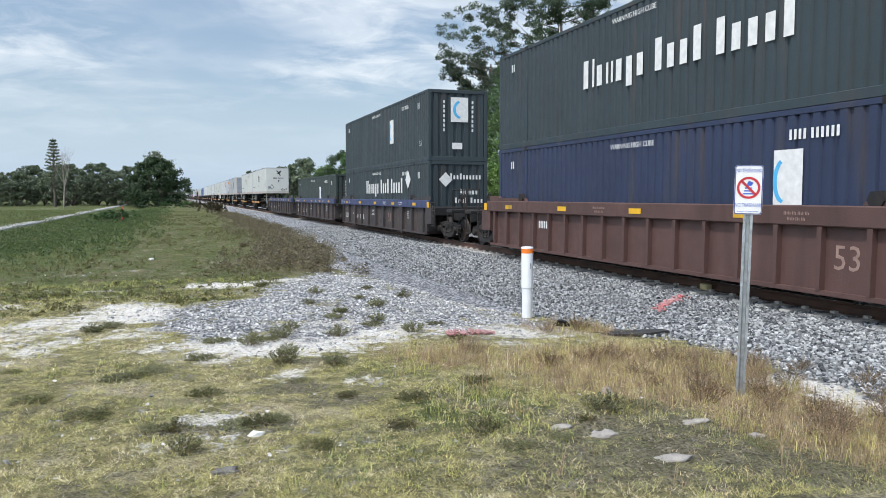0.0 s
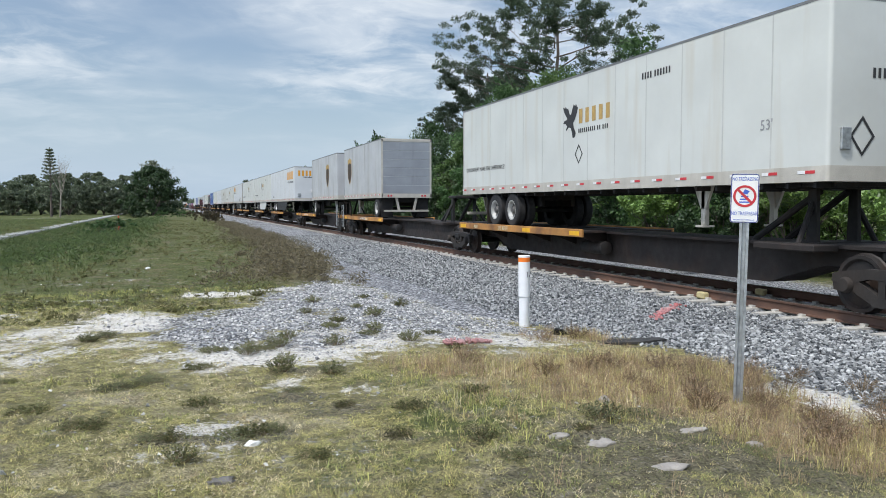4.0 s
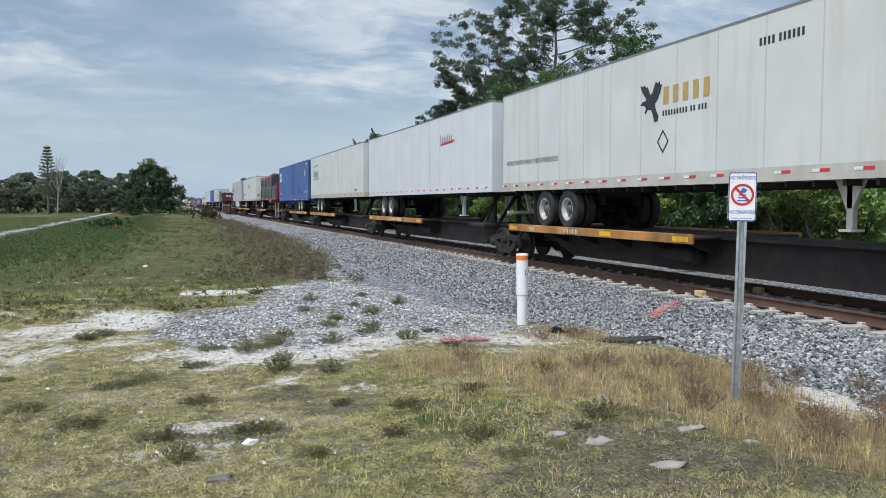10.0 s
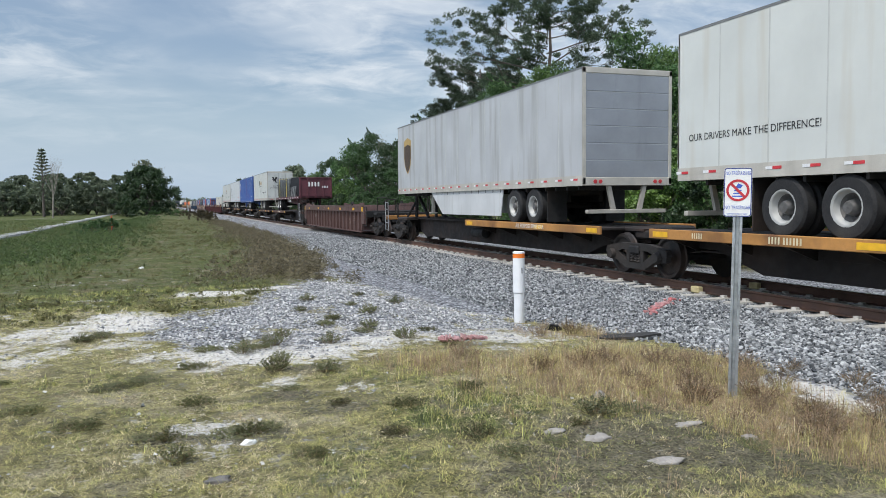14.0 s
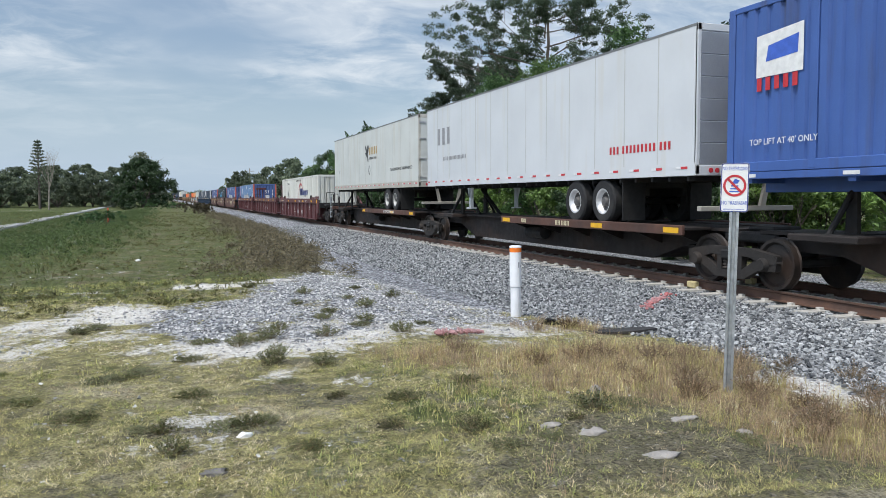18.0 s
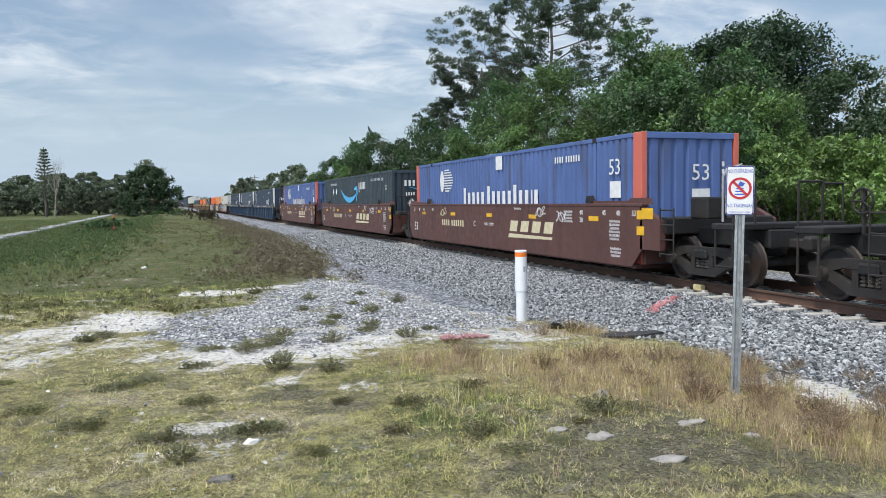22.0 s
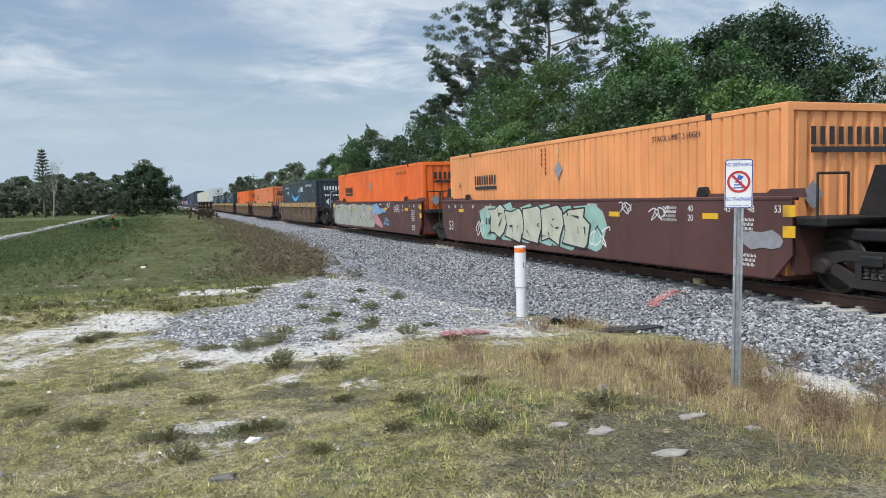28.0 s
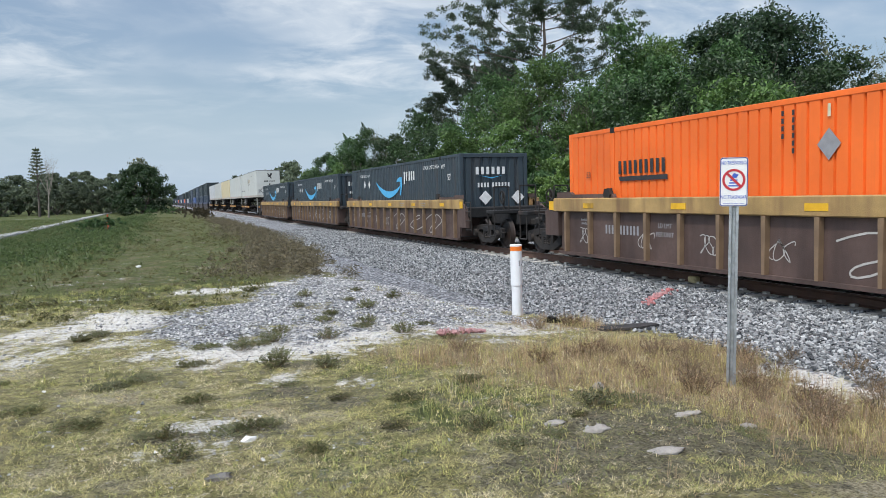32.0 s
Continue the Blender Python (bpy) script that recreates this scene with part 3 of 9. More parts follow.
def build_ground():
    xs = graded([(-2200, -300, 240), (-300, -60, 24), (-60, -12, 3), (-12, -5, 0.4), (-5, 8.0, 0.085), (8.0, 9.0, 0.17), (9.0, 16, 0.35), (16, 60, 2.5), (60, 300, 24), (300, 2200, 240)])
    ys = graded([(-1500, -200, 120), (-200, -10, 12), (-10, 3, 0.8), (3, 13, 0.085), (13, 20, 0.15), (20, 36, 0.3), (36, 90, 1.2), (90, 300, 8), (300, 900, 60), (900, 2600, 240)])
    X, Y = np.meshgrid(xs, ys)
    Z = ground_z(X, Y)
    nx, ny = len(xs), len(ys)
    i = np.arange(nx * ny).reshape(ny, nx)
    faces = np.stack([i[:-1, :-1], i[:-1, 1:], i[1:, 1:], i[1:, :-1]], -1).reshape(-1, 4)
    me = grid_mesh("ground", np.stack([X, Y, Z], -1).reshape(-1, 3), faces, GROUND_MAT, True)
    stone, sand, dry, brush, lush, n, fresh, soil = zones(X, Y)
    for name, (r, g, b) in (("cover", (stone, sand, dry)), ("growth", (brush, lush, n)), ("tint", (fresh, soil, n))):
        at = me.color_attributes.new(name, "FLOAT_COLOR", "POINT")
        at.data.foreach_set("color", np.stack([r, g, b, np.ones_like(r)], -1).astype(np.float32).ravel())
    return tagged(put("ground", me), "patchy grass, pale sand and grey gravel beside the line", kind="structure")


build_ground()

RAIL_RUST = surf("rail_rust", (0.115, 0.062, 0.042), 0.75, 0.2, 0.25, 2, (0.05, 0.035, 0.03), 0.3)
RAIL_HEAD = surf("rail_head", (0.42, 0.40, 0.38), 0.3, 0.9, 0.15, 3)
TIE_MAT = surf("tie_concrete", (0.46, 0.44, 0.40), 0.9, 0, 0.2, 4, (0.16, 0.13, 0.11), 0.35, 0, 0.1, 30)


def build_track():
    tk = tagged(put("railway_track", None), "single railway track with rusty rails on concrete ties", kind="structure")
    prof = [(-0.075, 0.0), (0.075, 0.0), (0.075, 0.012), (0.02, 0.03), (0.012, 0.05), (0.012, 0.135), (0.036, 0.15), (0.036, 0.178), (0.028, 0.188), (-0.028, 0.188), (-0.036, 0.178), (-0.036, 0.15), (-0.012, 0.135), (-0.012, 0.05), (-0.02, 0.03), (-0.075, 0.012)]
    for sx in (-1, 1):
        x = TRACK_X + sx * 0.755
        rail = part("rail", Shape().plate([(x + p, TIE_TOP + q) for p, q in prof], "y", -950, 1900), RAIL_RUST, tk)
        part("running_surface", Shape().box(x - 0.03, x + 0.03, -950, 1900, RAIL_TOP - 0.003, RAIL_TOP), RAIL_HEAD, rail)
    rng = random.Random(5)
    kinds = []
    for k in range(4):
        g = Shape().plate([(-0.14, -0.2), (0.14, -0.2), (0.11, -0.005), (0.09, 0.0), (-0.09, 0.0), (-0.11, -0.005)], "x", -1.29 - 0.012 * k, 1.29)
        for sx in (-0.755, 0.755):
            g.box(sx - 0.16, sx - 0.08, -0.05, 0.05, 0.0, 0.04)
            g.box(sx + 0.08, sx + 0.16, -0.05, 0.05, 0.0, 0.04)
        kinds.append(g.mesh("tie", TIE_MAT))
    y, n = 1.2, 0
    while n < 60:
        put("tie", kinds[n % 4], tk, pose(TRACK_X + rng.uniform(-0.03, 0.03), y, TIE_TOP + rng.uniform(-0.006, 0.004), 0, 0, rng.uniform(-0.6, 0.6)))
        y += 0.61
        n += 1
    g = Shape()
    for k in range(600):
        g.box(TRACK_X - 1.29, TRACK_X + 1.29, y - 0.13, y + 0.13, TIE_TOP - 0.15, TIE_TOP)
        y += 0.61
    tagged(part("far_ties", g, TIE_MAT, tk, fix=False), kind="stuff")
    for x, yy, z in ((TRACK_X - 0.755 - 0.16, 12.95, TIE_TOP + 0.01), (TRACK_X + 0.755 - 0.16, 13.0, TIE_TOP + 0.01)):
        part("yellow_block", Shape().box(x - 0.07, x + 0.07, yy - 0.12, yy + 0.12, z, z + 0.13, 0.02), surf("block_yellow", (0.5, 0.42, 0.22), 0.8, 0, 0.2, 9, (0.3, 0.22, 0.1), 0.3), tk, "faded yellow painted block by the rail")
    return tk


build_track()


def scatter_mesh(name, base_v, base_f, places, sizes, material, seed, squash=(1, 1, 1), jitter=0.25):
    """Many small solids in one mesh: each turned, stretched and knocked out of shape a little."""
    rng = np.random.default_rng(seed)
    base_v, base_f = np.asarray(base_v, float), np.asarray(base_f)
    n, k = len(places), len(base_v)
    q = rng.normal(size=(n, 4))
    q /= np.linalg.norm(q, axis=1)[:, None]
    w, x, y, z = q.T
    R = np.stack([1 - 2 * (y * y + z * z), 2 * (x * y - z * w), 2 * (x * z + y * w), 2 * (x * y + z * w), 1 - 2 * (x * x + z * z), 2 * (y * z - x * w), 2 * (x * z - y * w), 2 * (y * z + x * w), 1 - 2 * (x * x + y * y)], -1).reshape(n, 3, 3)
    v = base_v[None] * (1 + rng.uniform(-jitter, jitter, (n, k, 1)))
    v = v * rng.uniform(0.65, 1.25, (n, 1, 3))
    v = np.einsum("nij,nkj->nki", R, v) * np.asarray(squash) * np.asarray(sizes)[:, None, None] + np.asarray(places)[:, None, :]
    f = (base_f[None] + (np.arange(n) * k)[:, None, None]).reshape(-1, base_f.shape[1])
    return grid_mesh(name, v.reshape(-1, 3), f, material)


CHIP = ([(0.9, 0.5, 0.6), (-0.7, 0.8, 0.5), (-0.8, -0.7, 0.55), (0.6, -0.9, 0.5), (1.0, 0.3, -0.6), (-0.5, 0.9, -0.7), (-1.0, -0.4, -0.5), (0.5, -0.8, -0.7)],
        [(0, 1, 2), (0, 2, 3), (4, 6, 5), (4, 7, 6), (0, 4, 5), (0, 5, 1), (1, 5, 6), (1, 6, 2), (2, 6, 7), (2, 7, 3), (3, 7, 4), (3, 4, 0)])


PEAK = ([(0.9, 0.3, -0.4), (-0.2, 0.95, -0.4), (-0.9, -0.3, -0.4), (0.2, -0.95, -0.4), (0.1, -0.1, 0.9)], [(0, 1, 4), (1, 2, 4), (2, 3, 4), (3, 0, 4), (0, 3, 2), (0, 2, 1)])


def stone_material(name, dark, light):
    m = bpy.data.materials.new(name)
    m.use_nodes = True
    nt = m.node_tree
    b = nt.nodes["Principled BSDF"]
    geo, rm = nt.nodes.new("ShaderNodeNewGeometry"), nt.nodes.new("ShaderNodeValToRGB")
    e = rm.color_ramp.elements
    e[0].color, e[1].color = (*dark, 1), (*light, 1)
    mid = e.new(0.55)
    mid.color = (*[(a + z) * 0.48 for a, z in zip(dark, light)], 1)
    nt.links.new(geo.outputs["Random Per Island"], rm.inputs[0])
    nz, mx = nt.nodes.new("ShaderNodeTexNoise"), nt.nodes.new("ShaderNodeMixRGB")
    nz.inputs["Scale"].default_value, nz.inputs["Detail"].default_value = 60, 4
    mx.blend_type, mx.inputs[0].default_value = "MULTIPLY", 0.3
    nt.links.new(rm.outputs[0], mx.inputs[1]), nt.links.new(nz.outputs["Fac"], mx.inputs[2])
    nt.links.new(mx.outputs[0], b.inputs["Base Color"])
    b.inputs["Roughness"].default_value = 0.9
    b.inputs["Specular IOR Level"].default_value = 0.2
    return m


BALLAST_MAT = stone_material("ballast_stone", (0.06, 0.066, 0.072), (0.56, 0.57, 0.565))
PEBBLE_MAT = stone_material("pebble_stone", (0.22, 0.225, 0.23), (0.80, 0.79, 0.76))


def build_stones():
    rng = np.random.default_rng(9)
    n = 125000
    # denser towards the watcher
    y = 4.0 + 46.0 * rng.random(n) ** 1.75
    x = 5.6 + 7.6 * rng.random(n)
    stone = zones(x, y)[0]
    keep = (x > ballast_edge(y) - 0.1) & (stone > 0.3) & ~((np.abs(x - TRACK_X) < 0.9) & (rng.random(n) < 0.7)) & ~(np.abs(np.abs(x - TRACK_X) - 0.755) < 0.13)
    on_tie = (np.abs((y - 1.2 + 0.305) % 0.61 - 0.305) < 0.15) & (np.abs(x - TRACK_X) < 1.33)
    keep &= ~(on_tie & (rng.random(n) < 0.96))
    x, y = x[keep], y[keep]
    r = rng.uniform(0.012, 0.028, len(x)) * (1 + 0.022 * y)
    z = ground_z(x, y) + r * rng.uniform(0.0, 1.0, len(x))
    near = y < 10
    for base, k, seed in ((CHIP, near, 2), (PEAK, ~near, 4)):
        me = scatter_mesh("ballast_stones", *base, np.stack([x, y, z], -1)[k], r[k], BALLAST_MAT, seed, (1, 1, 0.85))
        tagged(put("ballast_stones", me), "loose angular grey and white ballast stones along the rails", "ballast", kind="stuff")
    n = 105000
    y = 5.0 + 16.0 * rng.random(n) ** 1.2
    x = -3.5 + 10.0 * rng.random(n)
    s = zones(x, y)
    keep = (((s[0] - 0.35) * 1.8 > rng.random(n)) | ((s[1] - 0.25) * 0.22 > rng.random(n)) | (rng.random(n) < 0.004)) & (x < ballast_edge(y) + 0.3)
    x, y = x[keep], y[keep]
    r = 0.009 + 0.022 * rng.random(len(x)) ** 2
    z = ground_z(x, y) + r * rng.uniform(-0.1, 0.5, len(x))
    me = scatter_mesh("gravel", *PEAK, np.stack([x, y, z], -1), r, PEBBLE_MAT, 3, (1, 1, 0.8))
    tagged(put("gravel", me), "scattered pale gravel over sandy ground", "gravel", kind="stuff")


build_stones()


# ---- grasses and weeds ----
def blades(places, heights, widths, lean, seed, tuft, reach, fine):
    """Thin blades, some in each tuft; every blade is one narrow bent strip."""
    rng = np.random.default_rng(seed)
    p = np.repeat(np.asarray(places), tuft, 0)
    n = len(p)
    h = np.repeat(np.asarray(heights), tuft) * rng.uniform(0.4, 1.15, n)
    w = np.repeat(np.asarray(widths), tuft) * rng.uniform(0.6, 1.3, n)
    a, b = rng.uniform(0, 2 * np.pi, n), rng.uniform(0, 2 * np.pi, n)
    off = np.stack([np.cos(a), np.sin(a), 0 * a], -1) * (np.sqrt(rng.random(n)) * np.repeat(reach, tuft))[:, None]
    side = np.stack([-np.sin(b), np.cos(b), 0 * b], -1) * w[:, None] * 0.5
    out = np.stack([np.cos(b), np.sin(b), 0 * b], -1) * (h * lean * rng.uniform(0.2, 1.0, n))[:, None]
    up = np.stack([0 * h, 0 * h, h], -1)
    base = p + off
    tip = base + up * (1 - 0.25 * lean) + out
    mid = base + 0.6 * up + 0.35 * out
    if not fine:
        return np.stack([base - side, base + side, tip], 1).reshape(-1, 3), np.arange(n * 3).reshape(n, 3)
    v = np.stack([base - side, base + side, mid + side * 0.8, mid - side * 0.8, tip + side * 0.2, tip - side * 0.2], 1)
    i = np.arange(n)[:, None] * 6
    return v.reshape(-1, 3), np.concatenate([i + [0, 1, 2, 3], i + [3, 2, 4, 5]], 1).reshape(-1, 4)


def grass_material():
    """Grass: the tuft's own colour, each blade a little lighter or darker."""
    m = leaf_mat("grass_blade", (0.5, 0.5, 0.5), 0.35)
    nt = m.node_tree
    ramp = [n for n in nt.nodes if n.type == "VALTORGB"][0]
    hs = [n for n in nt.nodes if n.type == "HUE_SAT"][0]
    at, mx = nt.nodes.new("ShaderNodeVertexColor"), nt.nodes.new("ShaderNodeMixRGB")
    at.layer_name, mx.blend_type, mx.inputs[0].default_value = "blade", "MULTIPLY", 1.0
    hs.inputs["Value"].default_value = 2.0
    for l in list(hs.inputs["Value"].links):
        nt.links.remove(l)
    nt.links.new(at.outputs[0], mx.inputs[1])
    nt.links.new(ramp.outputs[0], mx.inputs[2])
    nt.links.new(mx.outputs[0], hs.inputs["Color"])
    return m


GRASS = grass_material()
GRASS_BROWN = leaf_mat("grass_brown", (0.20, 0.165, 0.105), 0.45)


def build_grass():
    rng = np.random.default_rng(21)

    def field(name, label, n, x0, x1, y0, y1, power, want, h, w, lean, colours, tuft, reach=(0.02, 0.07), fine=False):
        y = y0 + (y1 - y0) * rng.random(n) ** power
        x = x0 + (x1 - x0) * rng.random(n)
        k = rng.random(n) < want(x, y)
        x, y = x[k], y[k]
        far = 1 + 0.05 * np.maximum(0, y - 6)
        lay = rough_noise(x, y, 1.7, 41)
        s = rng.uniform(h[0], h[1], len(x)) * (0.55 + 0.9 * lay)
        v, f = blades(np.stack([x, y, ground_z(x, y) - 0.005], -1), s, w * far, lean, int(rng.integers(1e6)), tuft, rng.uniform(*reach, len(x)) * far, fine)
        me = grid_mesh(name, v, f, GRASS)
        pick = np.clip((rough_noise(x, y, 2.3, 57) * 0.75 + rng.random(len(x)) * 0.5 - 0.12) * len(colours), 0, len(colours) - 1).astype(int)
        c = np.asarray(colours)[pick] * rng.uniform(0.8, 1.25, (len(x), 1))
        c = np.repeat(c, tuft * (6 if fine else 3), 0)
        at = me.color_attributes.new("blade", "FLOAT_COLOR", "POINT")
        at.data.foreach_set("color", np.concatenate([c, np.ones((len(c), 1))], 1).astype(np.float32).ravel())
        tagged(put(name, me), label, "grass", kind="stuff")

    def bare(x, y):
        s = zones(x, y)
        return np.clip(1 - 1.25 * s[0] - 1.1 * s[1], 0, 1), s

    def want_lawn(x, y):
        g, s = bare(x, y)
        return g * (1 - 0.5 * s[2]) * (1 - 0.85 * s[7]) * np.clip((s[5] - 0.22) * 2.4, 0.1, 1) * (1 - 0.6 * s[6])

    def want_fresh(x, y):
        g, s = bare(x, y)
        return g * np.clip(s[6] * 1.3, 0, 1) * (1 - 0.5 * s[7])

    def want_dead(x, y):
        g, s = bare(x, y)
        return g * np.clip(s[7] * 0.9 + s[2] * 0.25 + 0.14, 0, 1)

    def want_dry(x, y):
        g, s = bare(x, y)
        return g * np.clip(s[2] * 1.2, 0, 1)

    def open_ground(x, y):
        s = zones(x, y)
        return np.clip(1 - s[0] * 2 - s[1], 0, 1) * (1 - 0.8 * s[4]) * (1 - 0.7 * s[3])

    olive, lime, straw, tan, brown, dark = (0.51, 0.475, 0.215), (0.42, 0.435, 0.16), (0.72, 0.66, 0.46), (0.36, 0.29, 0.20), (0.23, 0.175, 0.125), (0.13, 0.135, 0.07)
    hay, green = (0.385, 0.295, 0.185), (0.24, 0.28, 0.10)
    field("short_grass", "short yellowish grass in the foreground", 105000, -6, 8, 3.6, 14.5, 1.5, want_lawn, (0.018, 0.06), 0.0037, 1.7, (dark, olive, olive, lime, olive, straw, straw, hay), 11, (0.02, 0.07))
    field("fresh_grass", "patches of fresh green grass", 20000, -6, 7, 3.6, 17, 1.5, want_fresh, (0.03, 0.11), 0.0042, 1.3, (dark, green, lime, green, olive), 8, fine=True)
    field("dry_grass", "tall dry straw-coloured grass by the sign post", 15000, 2, 10, 3.5, 11.5, 1.0, want_dry, (0.05, 0.21), 0.0027, 1.0, (brown, (0.36, 0.33, 0.16), tan, hay, olive, (0.37, 0.28, 0.2), hay, straw), 13, (0.03, 0.10), True)
    field("dead_stems", "dark dead stems and creeping weeds in the grass", 38000, -6, 9, 3.6, 18, 1.4, want_dead, (0.015, 0.06), 0.005, 1.6, (brown, dark, (0.15, 0.16, 0.07), green, (0.09, 0.085, 0.045), tan), 9, (0.02, 0.08))
    field("far_grass", "low olive grass beyond the gravel", 46000, -16, 6, 12.5, 100, 1.9, open_ground, (0.02, 0.075), 0.007, 1.8, ((0.06, 0.07, 0.027), (0.09, 0.115, 0.035), (0.125, 0.145, 0.046), (0.10, 0.125, 0.04), (0.17, 0.155, 0.07), (0.115, 0.095, 0.052)), 7, (0.05, 0.14))
    field("lush_grass", "tall dark green grass on the ditch bank", 30000, -26, 1, 15, 110, 1.8, lambda x, y: zones(x, y)[4] * 0.75, (0.06, 0.26), 0.008, 1.2, ((0.06, 0.09, 0.03), (0.08, 0.12, 0.04), (0.10, 0.14, 0.045), (0.14, 0.155, 0.06), (0.09, 0.11, 0.04)), 7, (0.05, 0.16))


build_grass()


def weed(seed, h, spread, mat, name="weed", label="", stems=14, leaf=0.02, category="plant"):
    """A low weed: fine stems in a loose dome with small leaves or seed heads."""
    rng = random.Random(seed)
    g, lv, lf = Shape(), [], []
    for k in range(stems):
        a, reach = rng.uniform(0, 6.28), math.sqrt(rng.random())
        top = Vector((math.cos(a), math.sin(a), 0)) * spread * reach + Vector((0, 0, h * (1.05 - 0.6 * reach * reach) * rng.uniform(0.6, 1.1)))
        foot = Vector((top.x * 0.35, top.y * 0.35, -0.01))
        mid = (top + foot) * 0.5 + Vector((rng.uniform(-1, 1), rng.uniform(-1, 1), 0.4)) * spread * 0.12
        g.tube(foot, mid, 0.0022, 3, 0.0018, False)
        g.tube(mid, top, 0.0018, 3, 0.001, False)
        for j in range(14):
            u = rng.uniform(0.3, 1)
            p = foot.lerp(mid, 2 * u) if u < 0.5 else mid.lerp(top, 2 * u - 1)
            p = p + Vector((rng.uniform(-1, 1), rng.uniform(-1, 1), rng.uniform(-1, 1))) * 0.012
            d = Vector((rng.uniform(-1, 1), rng.uniform(-1, 1), rng.uniform(-0.3, 0.9))).normalized()
            e = d.orthogonal().normalized() * leaf * rng.uniform(0.35, 0.7)
            n = len(lv)
            lv += [tuple(p - e * 0.3), tuple(p + d * leaf - e), tuple(p + d * leaf * 2), tuple(p + d * leaf + e)]
            lf.append((n, n + 1, n + 2, n + 3))
    root = thing(name, label, category, "weeds on the ground")
    tagged(part("stalk", g, GRASS_BROWN, root, fix=False), kind="stuff")
    me = bpy.data.meshes.new("foliage")
    me.from_pydata(lv, [], lf)
    me.materials.append(mat)
    tagged(put("foliage", me, root), kind="stuff")
    return root


WEED_GREEN = leaf_mat("weed_green", (0.125, 0.145, 0.07), 0.55)
WEED_RED = leaf_mat("weed_red_brown", (0.21, 0.15, 0.105), 0.5)


def build_weeds():
    rng = random.Random(77)
    kinds = [weed(1, 0.15, 0.26, WEED_GREEN, label="small dark green weed on sandy gravel", stems=90, leaf=0.011),
             weed(2, 0.17, 0.22, WEED_GREEN, label="scraggy green weed with thin stems", stems=60, leaf=0.010),
             weed(3, 0.27, 0.24, WEED_RED, label="dry reddish-brown weed stems by the ballast", stems=54, leaf=0.008),
             weed(4, 0.07, 0.30, WEED_GREEN, label="flat dark weed spreading over short grass", stems=90, leaf=0.010)]
    spots = [(0, -1.07, 10.78), (0, -0.85, 10.95), (3, -0.56, 7.94), (3, -0.4, 8.0), (3, -0.26, 8.2), (3, 0.21, 8.6), (1, 0.79, 9.1), (0, 2.09, 10.85), (0, 0.57, 6.05), (0, 0.72, 6.1), (3, 0.4, 6.0), (1, -0.05, 6.04), (3, -0.2, 6.1),
             (1, 1.15, 8.5), (3, 1.0, 9.4), (1, 1.9, 9.6), (3, 2.5, 10.2), (0, 1.5, 15.2), (0, 2.9, 12.8), (1, 2.3, 13.6), (3, 1.4, 6.7), (3, 1.9, 6.3), (3, 3.0, 5.3), (3, 2.6, 4.9), (1, 3.3, 5.5), (1, 1.0, 8.1),
             (2, 6.16, 6.5), (2, 6.45, 5.6), (2, 6.35, 5.3), (2, 5.9, 6.7), (2, 5.7, 5.6), (2, 5.3, 5.2), (2, 5.4, 7.6), (2, 6.3, 7.2), (2, 5.9, 7.6), (2, 6.7, 6.9), (2, 4.6, 7.0), (2, 4.9, 4.7), (2, 5.2, 4.9), (1, 3.3, 9.0), (1, 3.8, 13.2), (2, 4.3, 6.3), (3, 1.05, 7.3), (2, 5.0, 9.9), (2, 5.6, 10.1), (2, 5.1, 5.6), (2, 5.5, 6.1), (2, 5.0, 6.4), (2, 5.9, 5.0), (2, 5.6, 4.5), (2, 4.6, 5.9), (2, 4.4, 7.6), (2, 3.7, 7.3), (2, 6.6, 5.1), (2, 6.9, 6.2), (2, 4.8, 7.8), (2, 3.1, 8.0), (2, 4.5, 5.2), (2, 5.3, 6.9), (1, 2.6, 10.4), (0, 2.3, 11.4), (1, 3.0, 11.9), (1, 1.4, 10.2), (3, 3.4, 10.3), (1, 2.0, 12.6), (0, 3.4, 14.4), (1, 1.2, 9.6), (3, 0.4, 9.4), (1, 2.9, 9.6), (3, -1.2, 7.2), (3, -0.7, 6.6), (3, 0.2, 7.1), (1, 0.0, 5.5), (3, 1.6, 5.6), (3, 2.2, 4.8), (1, 2.1, 5.2), (3, 0.9, 5.3), (3, 3.7, 5.6), (3, 4.1, 4.6), (3, -1.6, 8.6), (1, 1.5, 7.8), (3, 2.6, 6.6)]
    used = set()
    for k, x, y in spots:
        m = Matrix.Translation((x, y, float(ground_z(x, y)))) @ pose(0, 0, 0, 0, 0, rng.uniform(0, 360)) @ Matrix.Scale(rng.uniform(0.55, 1.0) if k != 2 else rng.uniform(0.8, 1.3), 4)
        if k in used:
            copy_thing(kinds[k], m)
        else:
            used.add(k)
            kinds[k].matrix_basis = m


build_weeds()


